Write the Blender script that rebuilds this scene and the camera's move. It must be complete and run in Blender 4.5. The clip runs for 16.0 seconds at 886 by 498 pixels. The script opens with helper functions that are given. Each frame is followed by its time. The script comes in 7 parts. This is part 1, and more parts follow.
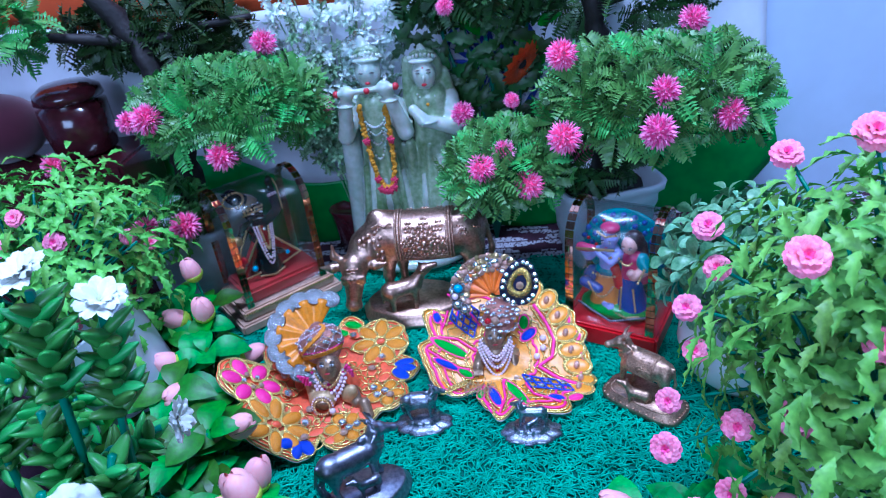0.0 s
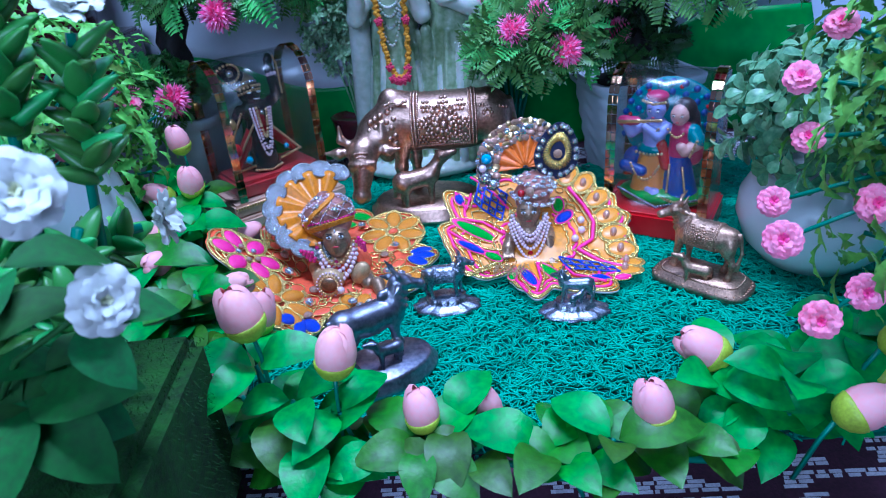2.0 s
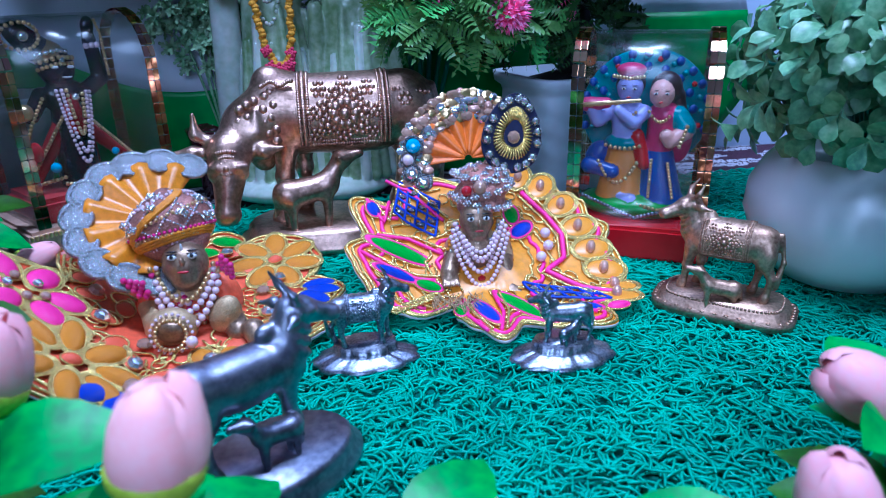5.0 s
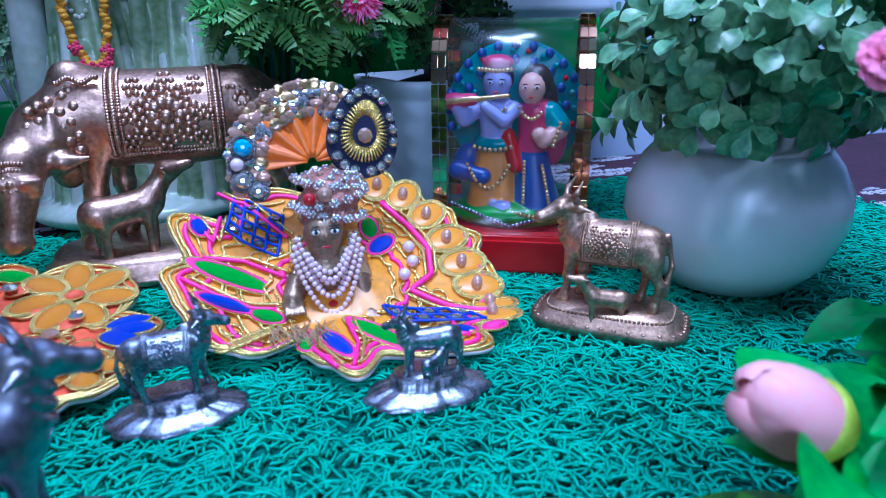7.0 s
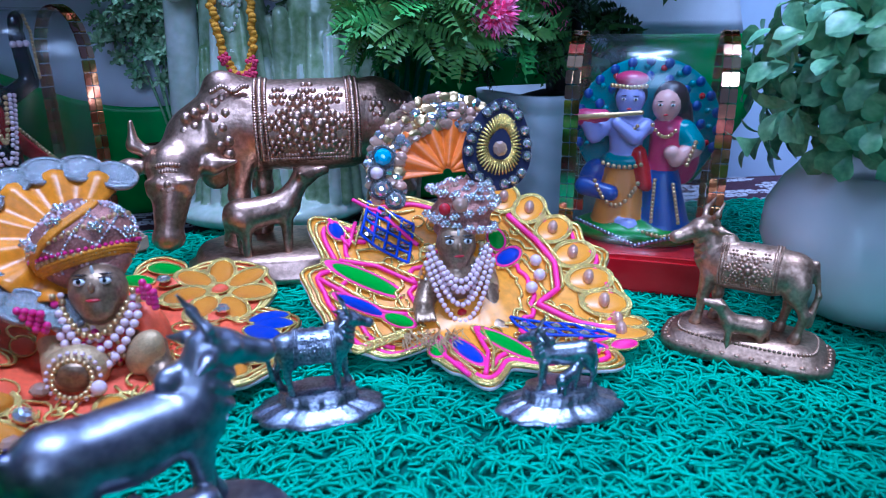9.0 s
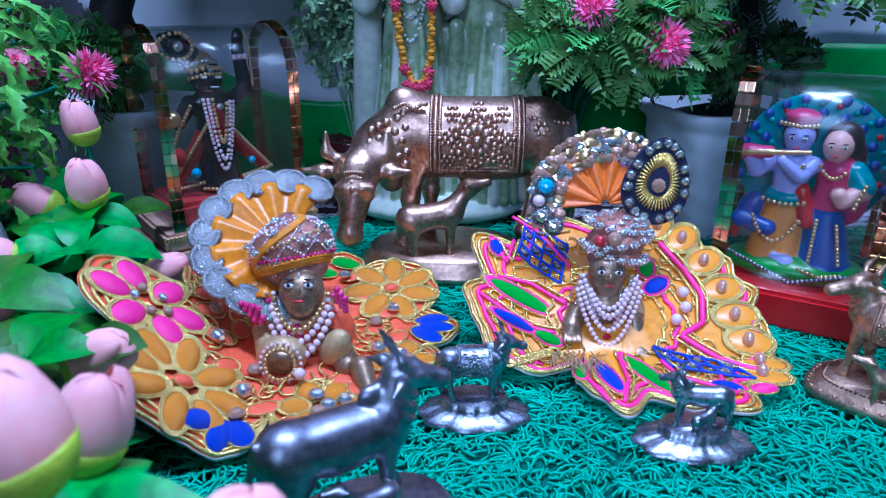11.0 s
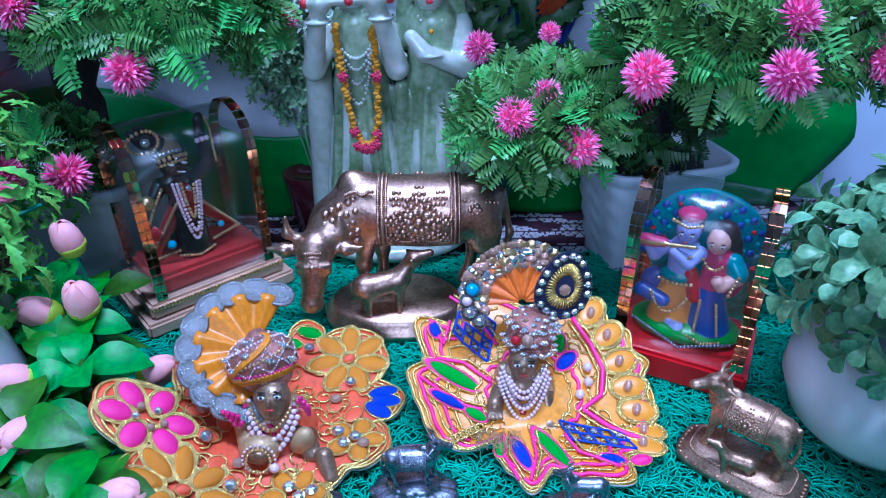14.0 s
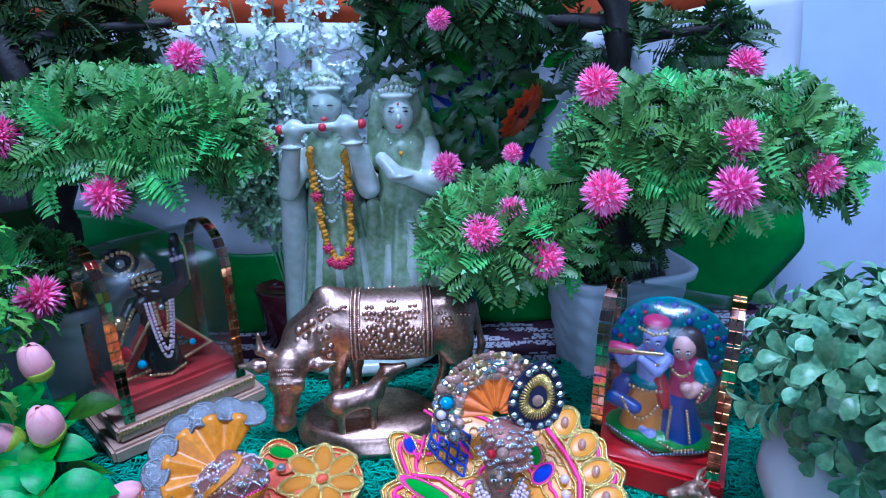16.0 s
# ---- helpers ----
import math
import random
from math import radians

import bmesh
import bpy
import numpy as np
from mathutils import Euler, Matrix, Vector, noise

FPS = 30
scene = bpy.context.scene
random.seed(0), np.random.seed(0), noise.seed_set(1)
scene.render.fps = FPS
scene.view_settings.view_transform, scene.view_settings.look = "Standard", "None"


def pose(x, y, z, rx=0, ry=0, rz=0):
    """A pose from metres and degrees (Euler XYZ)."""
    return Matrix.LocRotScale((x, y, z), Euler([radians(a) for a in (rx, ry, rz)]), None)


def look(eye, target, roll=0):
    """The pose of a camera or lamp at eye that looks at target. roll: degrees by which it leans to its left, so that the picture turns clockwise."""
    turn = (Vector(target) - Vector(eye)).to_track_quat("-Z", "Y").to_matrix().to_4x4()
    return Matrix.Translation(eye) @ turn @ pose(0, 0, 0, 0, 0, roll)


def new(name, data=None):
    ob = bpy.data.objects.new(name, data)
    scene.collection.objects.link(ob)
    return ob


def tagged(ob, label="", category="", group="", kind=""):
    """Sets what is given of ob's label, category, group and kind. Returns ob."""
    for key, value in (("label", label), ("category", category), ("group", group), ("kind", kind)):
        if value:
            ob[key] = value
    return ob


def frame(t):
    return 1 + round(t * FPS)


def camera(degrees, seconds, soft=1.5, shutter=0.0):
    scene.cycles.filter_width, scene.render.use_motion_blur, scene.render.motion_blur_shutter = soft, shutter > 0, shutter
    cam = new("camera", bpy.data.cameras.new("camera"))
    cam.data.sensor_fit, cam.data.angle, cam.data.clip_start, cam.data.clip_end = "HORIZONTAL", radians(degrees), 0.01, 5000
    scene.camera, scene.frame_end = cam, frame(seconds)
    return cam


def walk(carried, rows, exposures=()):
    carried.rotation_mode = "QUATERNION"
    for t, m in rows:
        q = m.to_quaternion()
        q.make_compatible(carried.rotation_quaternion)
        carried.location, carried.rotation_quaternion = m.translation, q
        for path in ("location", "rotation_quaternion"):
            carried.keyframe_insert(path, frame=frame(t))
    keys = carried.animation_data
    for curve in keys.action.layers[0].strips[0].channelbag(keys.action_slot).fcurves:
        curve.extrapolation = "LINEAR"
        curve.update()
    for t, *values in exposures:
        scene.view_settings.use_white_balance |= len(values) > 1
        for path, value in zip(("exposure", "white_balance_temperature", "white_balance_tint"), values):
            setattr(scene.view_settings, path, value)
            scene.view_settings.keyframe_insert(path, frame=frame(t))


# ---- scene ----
cam = camera(67.1, 16.0, soft=1.0)
cam.data.dof.use_dof, cam.data.dof.focus_distance, cam.data.dof.aperture_fstop = True, 0.38, 18.0
PATH = [
    (0, (0.059, 0.037, 0.378), (-0.101, 1.761, -0.623), -6.9),
    (0.5, (0.051, 0.034, 0.349), (-0.103, 1.762, -0.648), -6.9),
    (1, (0.038, 0.033, 0.315), (-0.077, 1.767, -0.674), -5.6),
    (1.5, (0.026, 0.034, 0.281), (-0.094, 1.779, -0.69), -5.5),
    (2, (0.013, 0.04, 0.246), (-0.083, 1.801, -0.698), -4.9),
    (2.5, (0.005, 0.07, 0.224), (-0.105, 1.834, -0.712), -4.6),
    (3, (-0.004, 0.1, 0.2), (-0.11, 1.873, -0.721), -3.5),
    (3.5, (-0.011, 0.132, 0.186), (-0.04, 1.906, -0.736), -3.2),
    (4, (-0.013, 0.154, 0.169), (0.106, 1.937, -0.728), -1.8),
    (4.2, (-0.015, 0.158, 0.164), (0.167, 1.959, -0.688), -1.7),
    (6.3, (-0.001, 0.185, 0.129), (0.384, 2.027, -0.547), -0.9),
    (6.5, (0.004, 0.191, 0.126), (0.433, 2.031, -0.531), -0.8),
    (7, (0.014, 0.208, 0.125), (0.623, 1.993, -0.541), -0.7),
    (7.5, (0.015, 0.22, 0.129), (0.723, 1.973, -0.525), -0.5),
    (8, (0.007, 0.229, 0.131), (0.685, 1.993, -0.523), -0.5),
    (8.5, (0.001, 0.224, 0.131), (0.537, 2.033, -0.533), -0.6),
    (9, (-0.004, 0.21, 0.126), (0.355, 2.074, -0.503), -0.3),
    (9.5, (-0.007, 0.194, 0.117), (0.178, 2.08, -0.525), 0.2),
    (10, (-0.005, 0.191, 0.124), (0.059, 2.083, -0.521), -0.3),
    (10.2, (-0.009, 0.192, 0.133), (0.016, 2.083, -0.52), -0.3),
    (12.3, (-0.016, 0.19, 0.212), (-0.113, 1.956, -0.722), 0.4),
    (12.5, (-0.014, 0.187, 0.225), (-0.119, 1.936, -0.74), 0.2),
    (13, (-0.01, 0.186, 0.241), (-0.082, 1.897, -0.791), 0.4),
    (13.5, (-0.002, 0.187, 0.263), (-0.027, 1.884, -0.795), 0.1),
    (14, (0.007, 0.186, 0.283), (0.016, 1.907, -0.736), -0.6),
    (14.5, (0.009, 0.191, 0.285), (0.035, 1.945, -0.676), -0.9),
    (15, (0.012, 0.194, 0.286), (0.06, 1.979, -0.616), -0.9),
    (15.5, (0.012, 0.191, 0.289), (0.065, 2.012, -0.535), -1.1),
    (16, (0.007, 0.179, 0.29), (0.107, 2.038, -0.44), -0.7),
]
walk(cam, [(t, look(eye, target, roll)) for t, eye, target, roll in PATH], [(0, 0.0, 4730, 18), (16, 0.0, 4730, 18)])

# ---------- world and light ----------
world = bpy.data.worlds.new("world")
scene.world = world
world.use_nodes = True
world.node_tree.nodes["Background"].inputs[0].default_value = (0.55, 0.68, 1.0, 1)
world.node_tree.nodes["Background"].inputs[1].default_value = 0.01


def area_lamp(name, at, target, sx, sy, watts, colour):
    d = bpy.data.lights.new(name, "AREA")
    d.shape, d.size, d.size_y, d.energy, d.color = "RECTANGLE", sx, sy, watts, colour
    ob = new(name, d)
    ob.matrix_world = look(at, target)
    return ob


area_lamp("tube_lamp", (0.1, 0.25, 1.93), (0.1, 0.3, 0), 1.2, 0.12, 48, (0.74, 0.85, 1.0))
# added soft fill from behind the camera; no window stands there
area_lamp("front_fill_lamp", (-0.45, -1.9, 1.2), (0.05, 0.6, 0.1), 1.3, 1.1, 35, (0.68, 0.82, 1.0))

# ---------- materials ----------


def mat(name, colour, rough=0.5, metal=0.0, vary=0.12, scale=60.0, bump=0.0, bump_scale=400.0, coat=0.0, random=0.0, sub=0.0, second=None, sheen=0.0, trans=0.0):
    """A surface with two scales of variation, fine relief, and, where asked, a random tint for each object."""
    m = bpy.data.materials.new(name)
    m.use_nodes = True
    nt = m.node_tree
    b = nt.nodes["Principled BSDF"]
    tc = nt.nodes.new("ShaderNodeTexCoord")
    n1, n2 = nt.nodes.new("ShaderNodeTexNoise"), nt.nodes.new("ShaderNodeTexNoise")
    n1.inputs["Scale"].default_value, n2.inputs["Scale"].default_value = scale, scale * 6
    n1.inputs["Detail"].default_value = 4
    for n in (n1, n2):
        nt.links.new(tc.outputs["Object"], n.inputs["Vector"])
    add = nt.nodes.new("ShaderNodeMath")
    add.operation = "ADD"
    nt.links.new(n1.outputs["Fac"], add.inputs[0])
    nt.links.new(n2.outputs["Fac"], add.inputs[1])
    half = nt.nodes.new("ShaderNodeMath")
    half.operation = "MULTIPLY"
    half.inputs[1].default_value = 0.5
    nt.links.new(add.outputs[0], half.inputs[0])
    fac = half.outputs[0]
    ramp = nt.nodes.new("ShaderNodeValToRGB")
    c = Vector(colour)
    s = Vector(second) if second else c * (1 - vary)
    ramp.color_ramp.elements[0].position, ramp.color_ramp.elements[1].position = 0.35, 0.65
    ramp.color_ramp.elements[0].color = (*s, 1)
    ramp.color_ramp.elements[1].color = (*(c * (1 + vary * 0.5)), 1)
    nt.links.new(fac, ramp.inputs[0])
    out = ramp.outputs[0]
    if random:
        oi = nt.nodes.new("ShaderNodeObjectInfo")
        hsv = nt.nodes.new("ShaderNodeHueSaturation")
        mr = nt.nodes.new("ShaderNodeMapRange")
        mr.inputs[3].default_value, mr.inputs[4].default_value = 1 - random, 1 + random
        nt.links.new(oi.outputs["Random"], mr.inputs[0])
        nt.links.new(mr.outputs[0], hsv.inputs["Value"])
        mh = nt.nodes.new("ShaderNodeMapRange")
        mh.inputs[3].default_value, mh.inputs[4].default_value = 0.5 - random * 0.07, 0.5 + random * 0.07
        nt.links.new(oi.outputs["Random"], mh.inputs[0])
        nt.links.new(mh.outputs[0], hsv.inputs["Hue"])
        nt.links.new(out, hsv.inputs["Color"])
        out = hsv.outputs[0]
    nt.links.new(out, b.inputs["Base Color"])
    b.inputs["Roughness"].default_value, b.inputs["Metallic"].default_value = rough, metal
    b.inputs["Coat Weight"].default_value = coat
    b.inputs["Sheen Weight"].default_value = sheen
    b.inputs["Subsurface Weight"].default_value = sub
    b.inputs["Subsurface Scale"].default_value = 0.004
    b.inputs["Transmission Weight"].default_value = trans
    if bump:
        nb = nt.nodes.new("ShaderNodeTexNoise")
        nb.inputs["Scale"].default_value = bump_scale
        nt.links.new(tc.outputs["Object"], nb.inputs["Vector"])
        bp = nt.nodes.new("ShaderNodeBump")
        bp.inputs["Strength"].default_value, bp.inputs["Distance"].default_value = bump, 0.0006
        nt.links.new(nb.outputs["Fac"], bp.inputs["Height"])
        nt.links.new(bp.outputs[0], b.inputs["Normal"])
    return m


def glass_mat(name, colour, rough=0.03, gloss=0.35):
    """A thin clear sheet: mostly see-through, with a glossy coat."""
    m = bpy.data.materials.new(name)
    m.use_nodes = True
    nt = m.node_tree
    o = nt.nodes["Material Output"]
    nt.nodes.remove(nt.nodes["Principled BSDF"])
    b = nt.nodes.new("ShaderNodeBsdfTransparent")
    b.inputs[0].default_value = (*colour, 1)
    g = nt.nodes.new("ShaderNodeBsdfGlossy")
    g.inputs["Roughness"].default_value = rough
    fr = nt.nodes.new("ShaderNodeLayerWeight")
    fr.inputs[0].default_value = 0.5
    steep = nt.nodes.new("ShaderNodeMath")
    steep.operation = "POWER"
    steep.inputs[1].default_value = 4.0
    nt.links.new(fr.outputs["Facing"], steep.inputs[0])
    mx = nt.nodes.new("ShaderNodeMixShader")
    less = nt.nodes.new("ShaderNodeMath")
    less.operation = "MULTIPLY_ADD"
    less.inputs[1].default_value, less.inputs[2].default_value = gloss, 0.06
    nt.links.new(steep.outputs[0], less.inputs[0])
    nt.links.new(less.outputs[0], mx.inputs[0])
    nt.links.new(b.outputs[0], mx.inputs[1])
    nt.links.new(g.outputs[0], mx.inputs[2])
    nt.links.new(mx.outputs[0], o.inputs[0])
    return m


M = dict(
    wall=mat("wall_paint", (0.60, 0.70, 0.90), 0.75, vary=0.06, scale=5, bump=0.25, bump_scale=60),
    # for unseen room surfaces, kept dark to cut bounce light and reflections
    plain=mat("unseen_room_dark_grey", (0.19, 0.21, 0.26), 0.8, vary=0.05, scale=3),
    cloth=mat("patterned_cloth_ground", (0.05, 0.012, 0.03), 0.9, vary=0.4, scale=90, bump=0.6, bump_scale=900),
    cloth_w=mat("cloth_white_yarn", (0.50, 0.48, 0.55), 0.9, vary=0.3, scale=200, bump=0.5, bump_scale=1200),
    mat_green=mat("mat_plastic", (0.0, 0.44, 0.255), 0.42, vary=0.35, scale=35),
    mat_base=mat("mat_backing", (0.0, 0.13, 0.08), 0.7, vary=0.3, scale=60),
    saffron=mat("saffron_cloth", (0.75, 0.10, 0.02), 0.7, vary=0.1, scale=12, bump=0.15, bump_scale=900),
    white_cloth=mat("white_cloth", (0.72, 0.75, 0.85), 0.7, vary=0.07, scale=10, bump=0.15, bump_scale=900),
    green_cloth=mat("green_cloth", (0.003, 0.27, 0.03), 0.42, vary=0.25, scale=14, bump=0.15, bump_scale=900),
    wheel=mat("blue_print", (0.02, 0.04, 0.35), 0.7),
    bronze=mat("bronze", (0.74, 0.47, 0.35), 0.38, 1.0, second=(0.36, 0.21, 0.15), scale=70, bump=0.25, bump_scale=700),
    brass=mat("old_brass", (0.66, 0.42, 0.29), 0.46, 0.92, second=(0.30, 0.175, 0.115), scale=110, bump=0.2, bump_scale=900),
    silver=mat("antique_silver", (0.50, 0.52, 0.60), 0.36, 1.0, second=(0.12, 0.13, 0.18), scale=160, bump=0.12, bump_scale=900),
    pewter=mat("dark_pewter", (0.37, 0.37, 0.44), 0.4, 1.0, second=(0.16, 0.16, 0.21), scale=60, bump=0.1),
    copper=mat("copper_mirror_tile", (0.85, 0.48, 0.28), 0.08, 1.0, vary=0.1, random=0.35),
    acrylic=glass_mat("clear_acrylic", (0.955, 0.97, 0.98), 0.2, 0.5),
    wrap=glass_mat("clear_plastic_wrap", (0.90, 0.93, 0.94), 0.16, 0.9),
    red_velvet=mat("red_velvet", (0.50, 0.006, 0.012), 0.85, vary=0.25, scale=80, sheen=0.1),
    red_plastic=mat("red_plastic", (0.55, 0.006, 0.012), 0.25, vary=0.08, scale=40),
    wood=mat("pale_pink_wood", (0.62, 0.38, 0.27), 0.55, vary=0.18, scale=30, bump=0.2, bump_scale=200),
    gold=mat("gold_cord", (0.90, 0.66, 0.20), 0.25, 0.75, vary=0.35, scale=500, bump=0.5, bump_scale=2500),
    gold_bead=mat("gold_bead", (0.80, 0.54, 0.26), 0.28, 0.9),
    pearl=mat("pearl", (0.82, 0.60, 0.66), 0.16, vary=0.06, coat=0.7),
    pink_bead=mat("pink_bead", (0.72, 0.02, 0.20), 0.2, coat=0.5),
    stone=mat("clear_stone", (0.90, 0.90, 0.92), 0.07, 0.85, vary=0.35, scale=300, coat=1.0),
    amber=mat("amber_stone", (0.45, 0.26, 0.18), 0.1, 0.2, coat=1.0),
    turquoise=mat("turquoise_stone", (0.03, 0.38, 0.62), 0.15, coat=0.8),
    red_stone=mat("red_stone", (0.50, 0.01, 0.02), 0.12, coat=0.8),
    coral=mat("coral_satin", (0.92, 0.13, 0.05), 0.45, vary=0.25, scale=70, bump=0.3, bump_scale=1500),
    yellow=mat("yellow_thread", (0.88, 0.32, 0.006), 0.42, second=(0.60, 0.19, 0.004), scale=220, bump=0.5, bump_scale=1400),
    orange=mat("orange_satin", (0.88, 0.33, 0.02), 0.33, vary=0.25, scale=60),
    hot_pink=mat("hot_pink_thread", (1.0, 0.025, 0.30), 0.45, vary=0.15, scale=150, bump=0.3, bump_scale=1400),
    blue=mat("blue_thread", (0.01, 0.05, 0.55), 0.45, vary=0.3, scale=150, bump=0.6, bump_scale=1400),
    green=mat("green_thread", (0.02, 0.45, 0.01), 0.45, vary=0.25, scale=150, bump=0.6, bump_scale=1400),
    silver_rim=mat("silver_glitter", (0.46, 0.46, 0.46), 0.25, 0.9, second=(0.11, 0.11, 0.12), scale=1500, bump=1.0, bump_scale=1900),
    felt=mat("navy_felt", (0.012, 0.014, 0.05), 0.9),
    backing=mat("white_felt_backing", (0.65, 0.60, 0.58), 0.9),
    fan_gold=mat("golden_satin_fan", (0.80, 0.26, 0.006), 0.3, vary=0.3, scale=50),
    fan_orange=mat("orange_ribbon", (0.85, 0.18, 0.012), 0.4, vary=0.2, scale=60),
    skin_brass=mat("dark_brass_skin", (0.40, 0.26, 0.16), 0.36, 0.6, second=(0.20, 0.12, 0.075), scale=150, bump=0.2, bump_scale=900),
    turban=mat("beaded_brown_turban", (0.42, 0.17, 0.13), 0.4, 0.3, vary=0.55, scale=220, bump=0.9, bump_scale=1100),
    cream=mat("cream_brocade", (0.62, 0.42, 0.22), 0.42, 0.4, vary=0.25, scale=250, bump=0.6, bump_scale=1600),
    black=mat("black_enamel", (0.006, 0.006, 0.012), 0.2, coat=0.6),
    eye_white=mat("white_enamel", (0.8, 0.8, 0.8), 0.3),
    lips=mat("red_enamel", (0.6, 0.03, 0.05), 0.35),
    lilac=mat("lilac_resin", (0.36, 0.36, 0.70), 0.4, vary=0.15, scale=150),
    peach=mat("peach_resin", (0.75, 0.40, 0.34), 0.4, vary=0.08),
    magenta=mat("magenta_resin", (0.55, 0.03, 0.13), 0.35, vary=0.15),
    teal=mat("teal_resin", (0.0, 0.26, 0.30), 0.3, vary=0.3, scale=200),
    royal=mat("royal_blue_resin", (0.015, 0.07, 0.32), 0.35, vary=0.2),
    saffron_resin=mat("orange_resin", (0.72, 0.24, 0.03), 0.4, vary=0.15),
    grass_resin=mat("green_resin", (0.03, 0.30, 0.03), 0.3, vary=0.4, scale=250),
    hair=mat("dark_hair_resin", (0.03, 0.012, 0.015), 0.4),
    marble=mat("pale_marble", (0.62, 0.65, 0.62), 0.22, second=(0.42, 0.50, 0.40), scale=22, sub=0.15, coat=0.4),
    marble_g=mat("green_stained_marble", (0.38, 0.46, 0.33), 0.28, second=(0.15, 0.25, 0.10), scale=34, coat=0.3),
    marigold=mat("marigold_thread", (0.68, 0.30, 0.01), 0.8, vary=0.3, scale=400, bump=1.0, bump_scale=1500),
    rose=mat("rose_thread", (0.62, 0.03, 0.10), 0.7, vary=0.3, scale=400, bump=0.8, bump_scale=1500),
    leaf_fern=mat("fern_plastic", (0.16, 0.44, 0.085), 0.4, second=(0.045, 0.185, 0.045), scale=45, random=0.4),
    # darker copy of leaf_fern for shaded bonsai tiers; also the gerbera's dark leaves
    leaf_dark=mat("shaded_fern_and_dark_leaf", (0.035, 0.115, 0.018), 0.5, second=(0.012, 0.045, 0.010), scale=30, random=0.4),
    leaf_bright=mat("bright_leaf_cloth", (0.030, 0.27, 0.004), 0.45, second=(0.009, 0.12, 0.003), scale=40, random=0.5, bump=0.25, bump_scale=420),
    leaf_jade=mat("jade_leaf_plastic", (0.28, 0.54, 0.27), 0.36, second=(0.085, 0.26, 0.13), scale=60, random=0.4),
    leaf_bush=mat("bush_leaf_plastic", (0.23, 0.50, 0.07), 0.5, second=(0.09, 0.26, 0.03), scale=50, random=0.35),
    leaf_white=mat("frosted_leaf_plastic", (0.84, 0.87, 0.88), 0.5, second=(0.45, 0.62, 0.48), scale=45, random=0.15),
    leaf_frost_green=mat("half_frosted_leaf_plastic", (0.34, 0.50, 0.30), 0.5, second=(0.10, 0.24, 0.09), scale=60, random=0.3),
    rose_pearl=mat("rose_gold_stone", (0.72, 0.40, 0.30), 0.14, 0.35, vary=0.2, scale=200, coat=0.9),
    leaf_plump=mat("plump_leaf_plastic", (0.12, 0.42, 0.07), 0.36, second=(0.03, 0.17, 0.035), scale=60, random=0.4),
    leaf_deep=mat("deep_leaf_cloth", (0.014, 0.13, 0.010), 0.75, second=(0.008, 0.07, 0.007), scale=45, random=0.25, bump=0.2, bump_scale=400),
    stem=mat("stem_plastic", (0.01, 0.22, 0.13), 0.4),
    bark=mat("dark_bark", (0.018, 0.013, 0.014), 0.6, vary=0.4, scale=60, bump=0.9, bump_scale=250),
    pink_spike=mat("pink_plastic_spikes", (1.0, 0.10, 0.36), 0.5, vary=0.15, scale=90, random=0.12),
    pink_tip=mat("pale_pink_tips", (1.0, 0.32, 0.60), 0.5),
    pink_soft=mat("soft_pink_petals", (1.0, 0.17, 0.34), 0.55, second=(0.98, 0.38, 0.52), scale=160, random=0.12),
    bud=mat("pale_pink_bud", (1.0, 0.37, 0.37), 0.6, second=(0.98, 0.50, 0.49), scale=70, random=0.1),
    calyx=mat("lime_calyx", (0.42, 0.56, 0.03), 0.5, vary=0.3, scale=120),
    white_petal=mat("white_petal", (0.84, 0.86, 0.80), 0.6, vary=0.08, scale=80),
    cream_petal=mat("cream_petal_heart", (0.78, 0.80, 0.50), 0.55),
    gerbera=mat("orange_gerbera_petal", (0.72, 0.085, 0.012), 0.5, vary=0.3, scale=90),
    pot=mat("white_ceramic", (0.86, 0.88, 0.90), 0.25, vary=0.04, scale=10, coat=0.4),
    pot_matt=mat("white_plastic_pot", (0.66, 0.72, 0.80), 0.5, vary=0.05, scale=12),
    soil=mat("dark_soil", (0.012, 0.010, 0.009), 0.9, bump=1.0, bump_scale=300),
    turf=mat("moss_turf", (0.014, 0.085, 0.004), 0.95, second=(0.004, 0.022, 0.002), scale=40, bump=1.0, bump_scale=900),
    jar=mat("dark_maroon_lacquer", (0.07, 0.012, 0.018), 0.18, vary=0.3, scale=20, coat=0.5),
    velvet=mat("maroon_velvet", (0.10, 0.008, 0.03), 0.9, vary=0.3, sheen=0.6),
    lamp=mat("lamp_housing", (0.8, 0.8, 0.8), 0.4),
)

# ---------- helpers ----------


def obj(name, mesh, parent=None, label="", m=None):
    ob = new(name, mesh)
    if parent is not None:
        ob.parent = parent
    if m is not None:
        ob.matrix_basis = m
    if label:
        ob["label"] = label
    return ob


def thing(name, label, category, group="", at=None, kind=""):
    ob = new(name)
    ob.empty_display_size = 0.01
    if at is not None:
        ob.matrix_basis = at
    return tagged(ob, label, category, group, kind)


def mesh_of(name, verts, faces, mats, idx=None, smooth=True):
    me = bpy.data.meshes.new(name)
    me.from_pydata([tuple(v) for v in verts], [], [tuple(f) for f in faces])
    for m in mats if isinstance(mats, (list, tuple)) else [mats]:
        me.materials.append(m)
    if idx is not None:
        me.polygons.foreach_set("material_index", np.asarray(idx, np.int32))
    if smooth:
        me.polygons.foreach_set("use_smooth", np.ones(len(me.polygons), bool))
    me.update()
    return me


